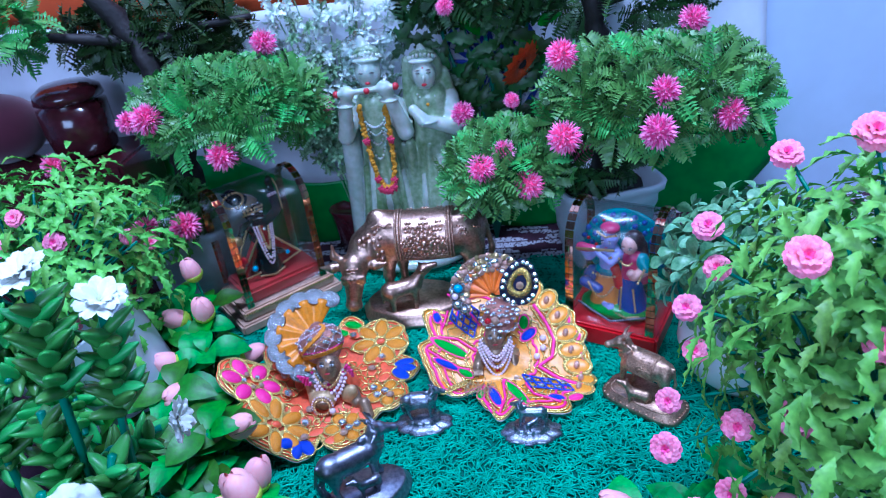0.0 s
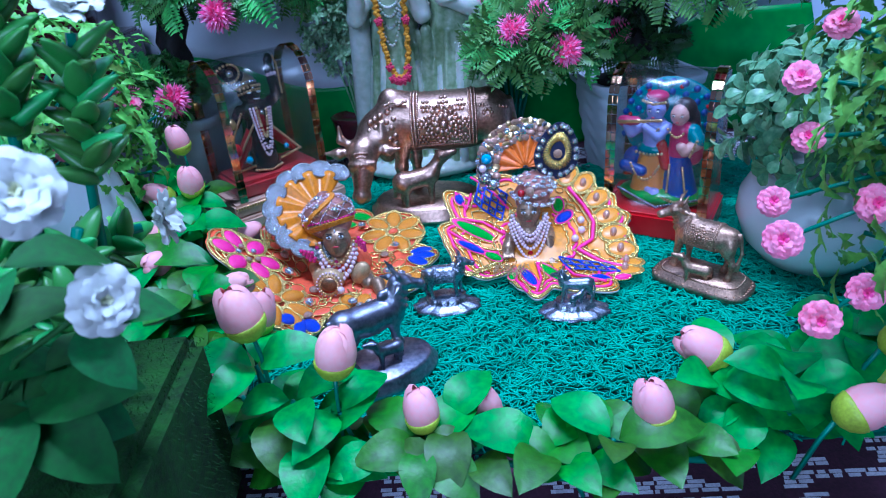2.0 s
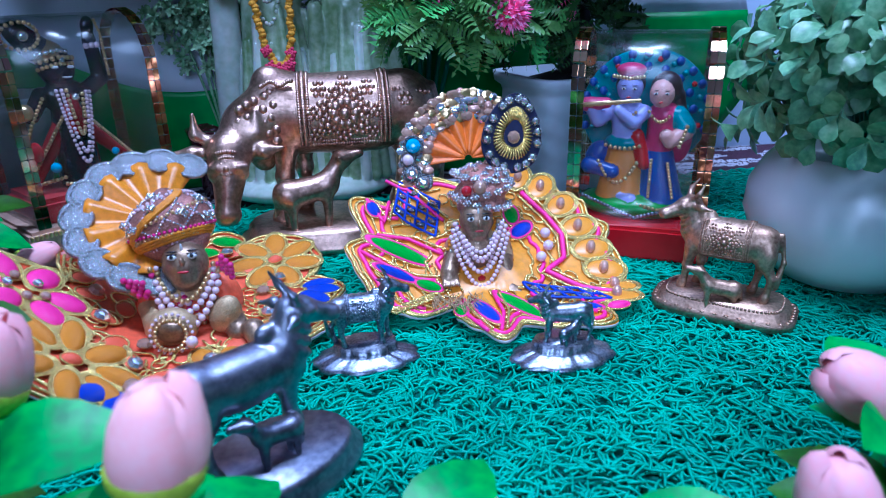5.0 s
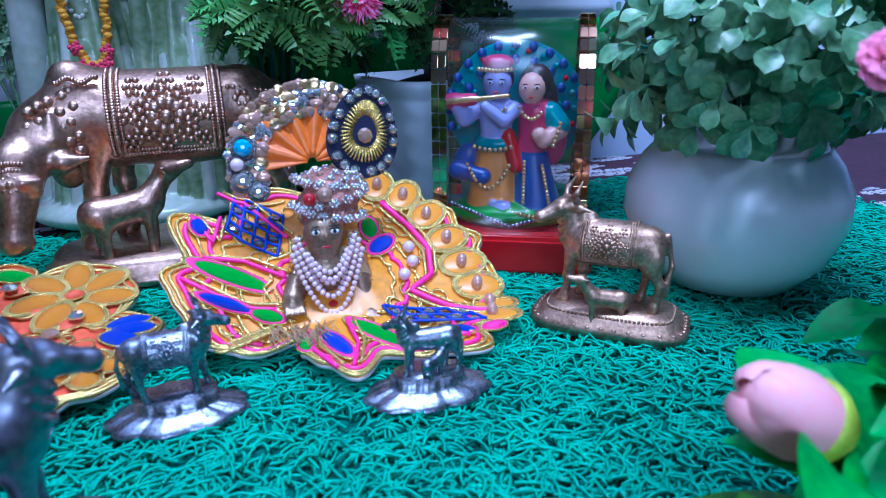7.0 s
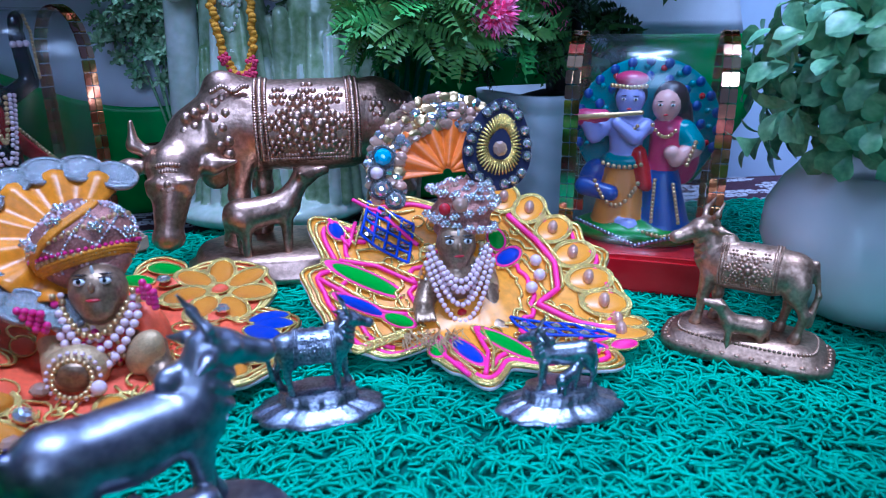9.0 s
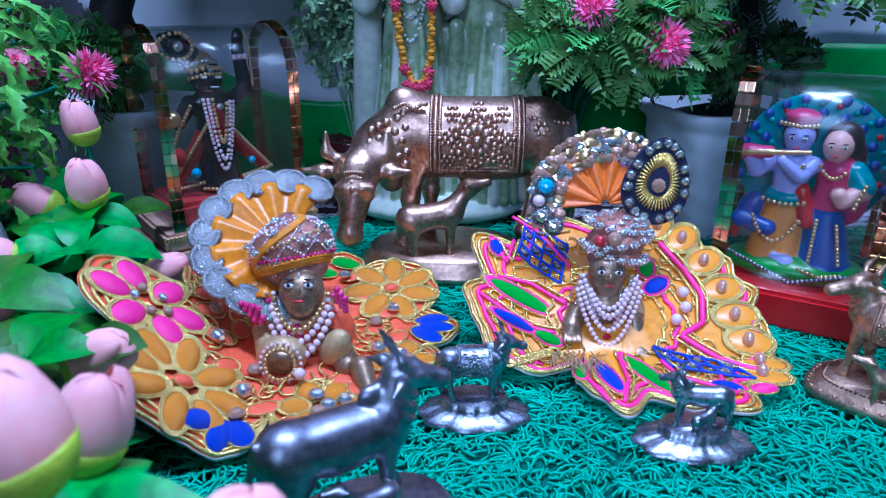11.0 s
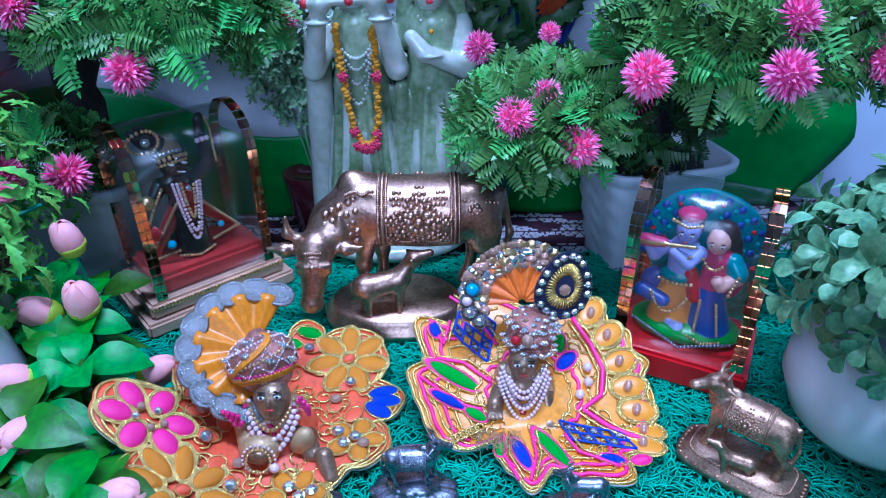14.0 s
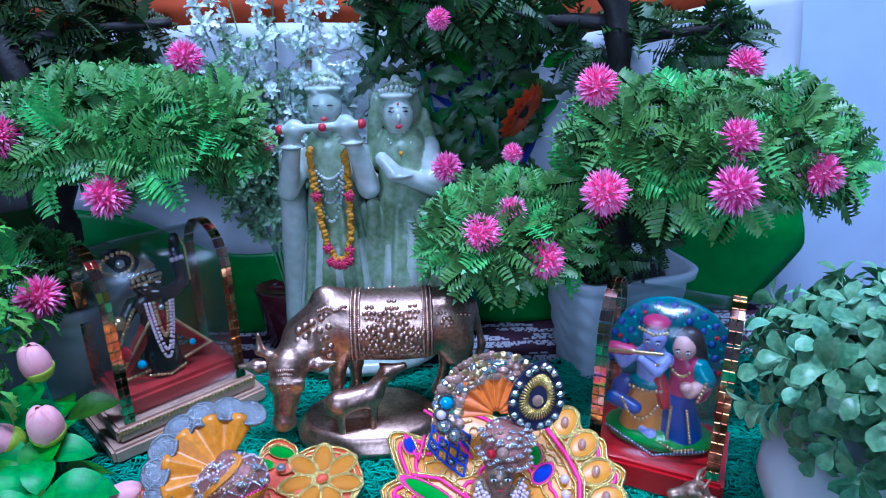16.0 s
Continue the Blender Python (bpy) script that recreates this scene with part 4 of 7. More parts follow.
def collar(c, r, kinds):
    """Beads close round the cheeks and chin of a head at c."""
    out = []
    for j in range(2):
        for k in range(17):
            a = radians(176 + 188 * k / 16)
            out.append(((c[0] + (r + 0.0022 * j) * math.cos(a), c[1] - 0.0045 - 0.001 * j + 0.002 * math.cos(a) ** 2, c[2] + (r + 0.002 * j) * math.sin(a)), 0.0012 + 0.0002 * (k % 2), kinds[(k + j) % len(kinds)]))
    return out


beads = face_beads((-0.082, 0.449, 0.0385), (0.06, -0.80, 0.50), 0.0102) + collar((-0.082, 0.449, 0.0375), 0.0118, ("pearl", "gold_bead", "pink_bead"))
TC = Vector((-0.0885, 0.463, 0.052))
TM = Euler((radians(-25), radians(-18), 0)).to_matrix()


def on_turban(a, h):
    q = math.sqrt(max(0.0, 1 - h * h))
    return tuple(TC + TM @ Vector((0.0192 * q * math.cos(a), 0.0158 * q * math.sin(a), 0.0146 * h)))


for h, n, mt in ((-0.55, 46, "gold_bead"), (-0.2, 50, "pink_bead"), (0.2, 48, "gold_bead"), (0.55, 40, "pearl")):
    for k in range(n):
        a = 2 * math.pi * k / n
        beads.append((on_turban(a, h + 0.22 * math.sin(a + h * 4)), 0.00085, mt))
for a, h in ((-1.6, 0.4), (-1.0, 0.02), (-2.2, 0.0), (-0.4, 0.35), (-2.8, 0.35), (-1.6, 0.8), (-0.3, -0.2), (-3.0, -0.2)):
    beads += cluster(on_turban(a, h), 0.0027)
for k in range(9):
    for j in range(26):
        h = -0.7 + 1.6 * j / 25
        for w in (-1, 1):
            beads.append((on_turban(k * 0.698 + w * h * 0.9, h), 0.00062, "stone" if j % 5 else "pearl"))
for k in range(60):
    a = math.pi + math.pi * k / 59
    for w in range(3):
        beads.append((on_turban(a, -0.62 + 0.5 * math.sin(a * 0.5) ** 8 * 0.2 + 0.07 * w), (0.0009, 0.0009, 0.0009), "yellow"))
for k in range(70):
    t = k / 69
    for w in range(3):
        beads.append((on_turban(-2.6 + 2.2 * t, -0.35 + 1.2 * t + 0.06 * w), 0.0009, "yellow"))
wild = random.Random(6)
for k in range(170):
    a, e = wild.uniform(3.3, 6.1), wild.uniform(-0.2, 0.9)
    q = (-0.084 + 0.0175 * math.cos(a) * math.cos(e), 0.455 + 0.0168 * math.sin(a) * math.cos(e), 0.016 + 0.0165 * math.sin(e))
    beads.append((q, wild.uniform(0.0008, 0.0016), wild.choice(("gold_bead", "pearl", "pink_bead", "pearl", "gold_bead"))))
for k in range(22):
    a = 2 * math.pi * k / 22
    q = Vector((-0.0872, 0.4252, 0.0165)) + Vector((math.cos(a), math.sin(a) * 0.34, math.sin(a) * 0.94)) * 0.0062
    beads.append((tuple(q), 0.0010, "gold_bead"))
    beads.append((tuple(q + Vector((math.cos(a), 0, math.sin(a))) * 0.0022 + Vector((0, 0.0012, 0))), 0.0008, "pearl"))
me = sdf_mesh("deity_doll", P, 0.0006, 0.0015, ["skin_brass", "coral", "turban", "cream", "eye_white", "black", "lips", "gold_bead", "stone", "pink_bead", "pearl", "yellow"], beads)
tagged(obj("deity_doll", me), "small dark brass doll with painted eyes in beaded turban", "doll", "dressed dolls")
neck = thing("bead_necklace", "white pearl and pink bead necklace on the doll", "necklace")
beads_on(neck, "pearl", sag((-0.094, 0.443, 0.033), (-0.070, 0.443, 0.034), 0.012, 14, (0, -0.008, 0)), 0.0015, "pearl")
beads_on(neck, "pearl", sag((-0.096, 0.443, 0.031), (-0.068, 0.442, 0.032), 0.016, 14, (0, -0.010, 0)), 0.0016, "pearl")
beads_on(neck, "gold_bead", sag((-0.093, 0.444, 0.034), (-0.072, 0.444, 0.035), 0.009, 14, (0, -0.006, 0)), 0.0012, "gold_bead")
for k in range(4):
    beads_on(neck, "pink_bead", [(-0.106 + 0.002 * k, 0.441 - 0.001 * k, 0.036 - 0.002 * k), (-0.096, 0.438, 0.035 - 0.002 * k)], 0.0014, "pink_bead")
    beads_on(neck, "pink_bead", [(-0.066, 0.444, 0.042 - 0.0018 * k), (-0.062, 0.441, 0.039 - 0.0018 * k)], 0.0014, "pink_bead")
obj("pendant", mesh_of("pendant", *ball(0.0026, 10, 8), M["pearl"]), neck, "white pendant pearl", Matrix.Translation((-0.079, 0.4235, 0.0135)))


def fan_frame(c, u, v):
    u, v = Vector(u).normalized(), Vector(v).normalized()
    n = u.cross(v).normalized()
    v = n.cross(u)
    return Matrix.Translation(c) @ Matrix((u, v, n)).transposed().to_4x4()


def fan(crown, m, r0, r1, a0, a1, pleats, material, label):
    """A pleated fan in the plane of m."""
    n = pleats * 6
    v, f = [], []
    for j in range(9):
        r = r0 + (r1 - r0) * j / 8
        for k in range(n + 1):
            a = radians(a0 + (a1 - a0) * k / n)
            v.append(tuple(m @ Vector((r * math.cos(a), r * math.sin(a), 0.0022 * (j / 8) * math.cos(2 * math.pi * k / 6) + 0.003 * (1 - j / 8)))))
    f = [(j * (n + 1) + k, j * (n + 1) + k + 1, (j + 1) * (n + 1) + k + 1, (j + 1) * (n + 1) + k) for j in range(8) for k in range(n)]
    ob = obj("pleated_fan", mesh_of("pleated_fan", v, f, material), crown, label)
    s = ob.modifiers.new("thickness", "SOLIDIFY")
    s.thickness = 0.0008


crown = thing("fan_headdress", "golden satin fan headdress with silver glitter scalloped rim", "headdress", "fan headdresses")
m = fan_frame((-0.095, 0.4715, 0.0535), (-0.95, -0.30, 0.05), (-0.06, 0.80, 0.60))
A0, A1 = -88, 128
fan(crown, m, 0.003, 0.031, A0, A1, 7, M["fan_gold"], "pleated golden satin")
for k in range(10):
    a = radians(A0 + 6 + (A1 - A0 - 12) * k / 9)
    v, f = ball(1, 14, 8)
    B = Build()
    glit = random.Random(k)
    for w in range(85):
        a2, q2 = glit.uniform(0, 6.28), math.sqrt(glit.uniform(0.02, 1))
        B.add(*ball(1, 5, 4), Matrix.Translation((0.0076 * q2 * math.cos(a2), 0.0061 * q2 * math.sin(a2), 0.0017 - 0.0008 * q2)) @ Matrix.Diagonal((0.0006, 0.0006, 0.0005, 1)), 1)
    B.add(*tube([(0.0078 * math.cos(q), 0.0062 * math.sin(q), 0.0) for q in [2 * math.pi * i / 16 for i in range(16)]], 0.0013, 6, True))
    B.add(v, f, Matrix.Diagonal((0.0078, 0.0062, 0.0014, 1)))
    obj("scallop", B.mesh("scallop", [M["silver_rim"], M["stone"]]), crown, "silver glitter scallop" if k == 0 else "", m @ pose(0.0335 * math.cos(a), 0.0335 * math.sin(a), 0.001, 0, 0, math.degrees(a) + 90))
for k in range(5):
    a = radians(A0 + 25 + (A1 - A0 - 45) * k / 4)
    obj("stone", GEM, crown, m=m @ Matrix.Translation((0.0225 * math.cos(a), 0.0225 * math.sin(a), 0.0046)) @ Matrix.Diagonal((0.004, 0.004, 0.003, 1)))
obj("stone", GEM, crown, m=m @ Matrix.Translation((0.0, 0.004, 0.007)) @ Matrix.Diagonal((0.0044, 0.0044, 0.004, 1)))

# second doll: golden peacock dress
z2 = lambda x, y: 0.0045 + max(0.0, y - 0.455) * 0.55 + max(0.0, 0.02 - x) * 0.3 + 0.0012 * noise.noise((x * 40, y * 40, 3)) + 0.006 * math.exp(-((x - 0.058) ** 2 + (y - 0.472) ** 2) / 0.0006)
dress = thing("doll_dress", "golden doll dress with pearl petals, lattice panels and pink cords", "doll dress", "doll dresses")
o2 = spline([(0, 0.069), (8, 0.066), (14, 0.072), (22, 0.066), (30, 0.071), (38, 0.064), (46, 0.068), (55, 0.06), (64, 0.064), (90, 0.05), (115, 0.064), (125, 0.070), (138, 0.060), (152, 0.078), (166, 0.066), (174, 0.074), (182, 0.07), (190, 0.066), (206, 0.064), (212, 0.057), (228, 0.034), (236, 0.044), (250, 0.05), (262, 0.06), (276, 0.046), (292, 0.058), (312, 0.07), (322, 0.060), (332, 0.070), (342, 0.064), (352, 0.070)])
skirt("skirt", dress, z2, 0.060, 0.472, o2, "orange", "golden skirt with gold cord and pink edging")
for x, y in ((0.088, 0.526), (0.099, 0.518), (0.107, 0.505), (0.112, 0.490), (0.115, 0.477), (0.118, 0.465), (0.120, 0.453), (0.117, 0.443)):
    w = math.degrees(math.atan2(y - 0.472, x - 0.060))
    petal(dress, z2, x, y, w, 0.019, 0.0125, "orange", second=True, bulge=0.6)
    gem(dress, z2, x - 0.001 * math.cos(radians(w)), y - 0.001 * math.sin(radians(w)), 0.0036, "rose_pearl", 0.003, squash=0.72)


def band(points, r, mt, label="", lift=0.0016):
    P = []
    for (xa, ya), (xb, yb) in zip(points, points[1:]):
        for k in range(6):
            x, y = xa + (xb - xa) * k / 6, ya + (yb - ya) * k / 6
            P.append(tuple(on(z2, x, y, lift)[0]))
    P.append(tuple(on(z2, *points[-1], lift)[0]))
    obj("cord", mesh_of("cord", *tube(P, r, 6), M[mt]), dress, label)


arc = [(0.087, 0.515), (0.096, 0.5), (0.101, 0.485), (0.098, 0.472), (0.086, 0.464), (0.102, 0.455), (0.119, 0.446)]
band(arc, 0.0014, "hot_pink", "hot pink cord")
for s in (0.0035, -0.0035):
    band([(x + s * 0.8, y + s * 0.4) for x, y in arc], 0.0008, "gold")
for x, y in ((0.094, 0.486), (0.093, 0.478), (0.087, 0.471)):
    gem(dress, z2, x - 0.002, y, 0.0028, "pearl", 0.003)
for base, ux, uy, n1, n2 in (((0.014, 0.506), (0.020, -0.016), (0.006, 0.022), 4, 4), ((0.072, 0.458), (0.034, -0.006), (0.006, -0.012), 5, 2)):
    for k in range(n1 + 1):
        a = (base[0] + ux[0] * k / n1, base[1] + ux[1] * k / n1)
        band([a, (a[0] + uy[0], a[1] + uy[1])], 0.0007, "blue")
    for k in range(n2 + 1):
        a = (base[0] + uy[0] * k / n2, base[1] + uy[1] * k / n2)
        band([a, (a[0] + ux[0], a[1] + ux[1])], 0.0007, "blue")
    for i in range(n1):
        for j in range(n2):
            if (i + j) % 2 == 0:
                gem(dress, z2, base[0] + ux[0] * (i + 0.5) / n1 + uy[0] * (j + 0.5) / n2, base[1] + ux[1] * (i + 0.5) / n1 + uy[1] * (j + 0.5) / n2, 0.0019, "stone", 0.0015, True)
for x, y, w, ln, wd, c in ((0.014, 0.482, -20, 0.034, 0.0085, "green"), (0.003, 0.505, 110, 0.010, 0.007, "blue"), (0.010, 0.469, -15, 0.022, 0.006, "blue"), (0.026, 0.463, -30, 0.014, 0.006, "green"),
                           (0.049, 0.437, -70, 0.021, 0.0075, "blue"), (0.066, 0.441, -55, 0.030, 0.0075, "green"), (0.038, 0.440, -95, 0.010, 0.006, "green"), (0.097, 0.433, -15, 0.014, 0.006, "blue"), (0.080, 0.49, 40, 0.016, 0.008, "blue"), (0.077, 0.5, 80, 0.014, 0.008, "green"), (0.112, 0.432, 10, 0.010, 0.006, "hot_pink")):
    petal(dress, z2, x, y, w, ln, wd, c, CORD_PINK, True)
for pts in ([(0.003, 0.49), (0.02, 0.49), (0.036, 0.478)], [(-0.006, 0.478), (0.012, 0.47), (0.03, 0.465)], [(0.012, 0.527), (0.024, 0.522), (0.04, 0.5)], [(0.056, 0.452), (0.057, 0.436), (0.052, 0.42)], [(0.074, 0.45), (0.08, 0.438), (0.1, 0.428)], [(0.0, 0.51), (0.008, 0.498), (0.012, 0.512)], [(0.041, 0.45), (0.04, 0.435), (0.046, 0.42)]):
    band(pts, 0.001, "hot_pink")
    band([(x + 0.0028, y + 0.0014) for x, y in pts], 0.0008, "gold")
for s, mt, r, spans in ((0.30, "gold", 0.0008, ((-60, 70), (100, 200))), (0.38, "hot_pink", 0.0011, ((-55, 60), (110, 205))), (0.46, "gold", 0.0008, ((-60, 75), (100, 210))), (0.60, "gold", 0.0007, ((-70, -20), (20, 80), (165, 215))), (0.70, "gold", 0.0008, ((-95, -30), (140, 215))), (0.78, "hot_pink", 0.0011, ((-95, -30), (145, 212))), (0.84, "gold", 0.0007, ((-100, 75), (110, 215)))):
    for a0, a1 in spans:
        n = max(3, int((a1 - a0) / 6))
        band([(0.060 + o2(a0 + (a1 - a0) * k / n) * s * math.cos(radians(a0 + (a1 - a0) * k / n)), 0.472 + o2(a0 + (a1 - a0) * k / n) * s * math.sin(radians(a0 + (a1 - a0) * k / n))) for k in range(n + 1)], r, mt, lift=0.0007)
rng = random.Random(14)
for k in range(75):
    a, q = rng.uniform(-100, 215), rng.uniform(0.35, 0.9)
    x, y, w, s = 0.060 + q * o2(a) * math.cos(radians(a)), 0.472 + q * o2(a) * math.sin(radians(a)), rng.uniform(0, 6.28), rng.uniform(0.002, 0.0045)
    pts = [on(z2, x + s * (1 - t * 0.5) * math.cos(w + t * 6), y + s * (1 - t * 0.5) * math.sin(w + t * 6), 0.001)[0] for t in [i / 10 for i in range(11)]]
    obj("cord", mesh_of("cord", *tube([tuple(p) for p in pts], 0.0005, 4), M["gold"]), dress)
B = Build()
rng = random.Random(8)
for k in range(60):
    x, y = rng.uniform(0.026, 0.048), rng.uniform(0.444, 0.456)
    B.add(*tube([(x, y, 0.006), (x + rng.uniform(-0.003, 0.003), y - 0.004, 0.011), (x + rng.uniform(-0.006, 0.006), y - 0.009, 0.008)], 0.00022, 3))
ob = obj("fringe", B.mesh("fringe", [M["cream"]]), dress, "frayed cream threads")
ob["kind"] = "stuff"
for k in range(8):
    x, y = 0.008 + 0.0028 * k, 0.443 + 0.0016 * k
    obj("coil", mesh_of("coil", *tube([(0.0025 * math.cos(a), 0.0025 * math.sin(a), 0) for a in [i * 0.7 for i in range(9)]], 0.0008, 5, True), M["gold"]), dress, m=aim((x, y, 0.009), (0.85, 0.5, 0.1)))

P = [("e", (0.053, 0.482, 0.016), (0.017, 0.014, 0.017), (0, 0, 0), "cream"), ("e", (0.0525, 0.474, 0.0390), (0.0085, 0.0083, 0.0088), (-8, 0, 0), "skin_brass"), ("e", (0.0522, 0.4705, 0.0335), (0.0055, 0.0052, 0.005), (-8, 0, 0), "skin_brass"),
     ("e", (0.0575, 0.484, 0.0515), (0.0145, 0.013, 0.0075), (0, -12, 0), "turban"), ("e", (0.0585, 0.486, 0.0575), (0.0125, 0.012, 0.006), (0, 8, 0), "turban"), ("e", (0.0565, 0.481, 0.0455), (0.0125, 0.0115, 0.0045), (0, -10, 0), "turban"),
     ("c", (0.043, 0.476, 0.024), (0.037, 0.466, 0.016), 0.0055, 0.0045, "skin_brass"), ("e", (0.0365, 0.464, 0.0145), (0.0042, 0.0042, 0.0048), (0, 0, 0), "skin_brass"), ("c", (0.065, 0.477, 0.024), (0.0675, 0.465, 0.009), 0.0052, 0.004, "skin_brass"), ("e", (0.067, 0.461, 0.007), (0.0042, 0.0055, 0.0035), (0, 0, 0), "skin_brass"),
     ("e", (0.0525, 0.470, 0.0235), (0.0085, 0.0065, 0.0085), (0, 0, 0), "skin_brass"), ("e", (0.042, 0.473, 0.021), (0.0055, 0.005, 0.011), (0, 15, 0), "cream"), ("e", (0.066, 0.474, 0.020), (0.0055, 0.005, 0.011), (0, -15, 0), "cream"), ("e", (0.0655, 0.4765, 0.029), (0.004, 0.0045, 0.008), (0, -25, 0), "yellow"), ("e", (0.055, 0.470, 0.009), (0.017, 0.009, 0.007), (0, 0, 0), "yellow")]
P.append(("e", (0.0530, 0.4775, 0.0275), (0.0135, 0.0085, 0.0065), (0, 0, 0), "cream"))
beads = face_beads((0.0525, 0.474, 0.0385), (-0.05, -0.92, 0.30), 0.0094) + collar((0.0525, 0.4735, 0.0380), 0.0105, ("stone", "cream", "stone"))
for j, (z, r, y0) in enumerate(((0.0465, 0.0133, 0.4815), (0.0525, 0.0152, 0.4845), (0.0585, 0.0135, 0.486))):
    for k in range(17):
        a = math.pi + math.pi * k / 16
        if k % 2 == 0:
            beads += cluster((0.0572 + r * math.cos(a), y0 + 0.92 * r * math.sin(a), z + 0.0025 * math.cos(a) * (1 if j % 2 else -1)), 0.0022)
for k in range(26):
    a, h = k * 2.39996, 0.25 + 0.7 * k / 26
    q = math.sqrt(1 - h * h)
    beads += cluster((0.0585 + 0.0128 * q * math.cos(a), 0.486 + 0.0122 * q * math.sin(a), 0.0572 + 0.0066 * h), 0.0019, "stone" if k % 4 else "amber")
beads += [((0.0535, 0.4705, 0.0565), 0.0036, "amber"), ((0.0475, 0.473, 0.0545), 0.0028, "red_stone")]
for s, x in ((-1, 0.0365), (1, 0.067)):
    for k in range(4):
        P.append(("c", (x - 0.003 + 0.002 * k, 0.4615 if s < 0 else 0.457, 0.014 if s < 0 else 0.0075), (x - 0.0036 + 0.0024 * k, 0.4575 if s < 0 else 0.452, 0.012 if s < 0 else 0.0055), 0.0012, 0.0009, "skin_brass"))
wild = random.Random(9)
for k in range(80):
    s = wild.choice((-1, 1))
    a, e = wild.uniform(3.3, 6.1), wild.uniform(-1.2, 1.2)
    q = (0.054 + s * 0.012 + 0.0062 * math.cos(a) * math.cos(e), 0.4735 + 0.0056 * math.sin(a) * math.cos(e), 0.0205 + 0.0115 * math.sin(e))
    beads.append((q, wild.uniform(0.0006, 0.0010), wild.choice(("cream", "yellow", "stone", "cream"))))
me = sdf_mesh("deity_doll", P, 0.0006, 0.0014, ["skin_brass", "cream", "turban", "yellow", "eye_white", "black", "lips", "stone", "amber", "red_stone"], beads)
tagged(obj("deity_doll", me), "small crawling brass doll in jewelled turban and cream shawl", "doll", "dressed dolls")
neck = thing("bead_necklace", "pale pink pearl necklace with red stone pendant", "necklace")
for k, d in enumerate((0.007, 0.012, 0.018)):
    beads_on(neck, "pearl", sag((0.0445 - 0.0006 * k, 0.4675, 0.033), (0.0605 + 0.0006 * k, 0.4675, 0.033), d, 14, (0, -0.0045 + 0.0003 * k, 0)), 0.0012, "pearl")
for k in range(3):
    beads_on(neck, "pearl", sag((0.0405 - 0.0012 * k, 0.4675 - 0.001 * k, 0.040 - 0.003 * k), (0.0645 + 0.0012 * k, 0.4675 - 0.001 * k, 0.041 - 0.003 * k), 0.017 + 0.004 * k, 16, (0, -0.0065, 0)), 0.0012, "pearl")
obj("pendant", GEMS["red_stone"], neck, "red stone pendant", aim((0.0525, 0.4618, 0.0115), (0, 0, 1), (0, -1, 0.2)) @ Matrix.Diagonal((0.0024, 0.0028, 0.002, 1)))

crown = thing("fan_headdress", "orange ribbon headdress with jewelled rim and peacock eye", "headdress", "fan headdresses")
m = fan_frame((0.053, 0.4965, 0.0645), (1, -0.08, -0.05), (0.05, 0.30, 0.95))
fan(crown, m, 0.002, 0.026, 5, 190, 7, M["fan_orange"], "pleated orange ribbon")
rng = random.Random(2)
for k in range(30):
    a = radians(40 + 162 * k / 29)
    for r in (0.0215, 0.0255, 0.0295, 0.0335):
        c = rng.choice(("stone", "stone", "amber", "gold_bead", "rose_pearl"))
        g = obj("stone", GEMS[c], crown, m=m @ pose(r * math.cos(a + rng.uniform(-0.04, 0.04)), r * math.sin(a), rng.uniform(0, 0.003), rng.uniform(-25, 25), rng.uniform(-25, 25), 0) @ Matrix.Diagonal((rng.uniform(0.002, 0.0036), rng.uniform(0.002, 0.003), 0.0018, 1)))
for a, r, c, s in ((168, 0.029, "turquoise", 0.0038), (195, 0.030, "stone", 0.0036), (182, 0.031, "pearl", 0.003), (208, 0.026, "stone", 0.0034)):
    g = obj("stone", GEMS[c], crown, m=m @ Matrix.Translation((r * math.cos(radians(a)), r * math.sin(radians(a)), 0.005)) @ Matrix.Diagonal((s, s, s, 1)))
    obj("setting", DISC, g)
em = fan_frame((0.0755, 0.4915, 0.0775), (1, 0.1, -0.25), (0.25, 0.25, 0.95))
EYE = [(0.0126 * math.sin(q) * (1 - 0.22 * math.cos(q)), 0.0162 * math.cos(q)) for q in [2 * math.pi * i / 40 for i in range(40)]]


def eye_plate(name, s, z0, z1h, material, label=""):
    n = len(EYE)
    v = [(x * s, y * s, z0) for x, y in EYE] + [(x * s, y * s, z1h) for x, y in EYE]
    f = [tuple(reversed(range(n))), tuple(range(n, 2 * n))] + [(i, (i + 1) % n, n + (i + 1) % n, n + i) for i in range(n)]
    obj(name, mesh_of(name, v, f, material, smooth=False), crown, label, em)


eye_plate("eye_plate", 1.25, -0.0015, 0.0, M["felt"], "navy felt peacock eye")
eye_plate("eye_heart", 0.42, 0.0, 0.0012, M["felt"])
B = Build()
for k in range(44):
    q = 2 * math.pi * k / 44
    d = Vector((math.sin(q) * 0.0126 * (1 - 0.22 * math.cos(q)), math.cos(q) * 0.0162, 0))
    B.add(*tube([d * 0.42 + Vector((0, 0, 0.0008)), d * 0.62 + Vector((0, 0, 0.0016)), d * 0.82 + Vector((0, 0, 0.0006))], 0.0006, 4))
obj("gold_threads", B.mesh("gold_threads", [M["gold"]]), crown, "radiating gold threads", em)["kind"] = "stuff"
for k in range(17):
    x, y = EYE[int(k * 40 / 17)]
    g = obj("stone", GEM, crown, m=em @ Matrix.Translation((x * 1.08, y * 1.08, 0.0004)) @ Matrix.Diagonal((0.0018, 0.0018, 0.0018, 1)))
    obj("setting", DISC, g)
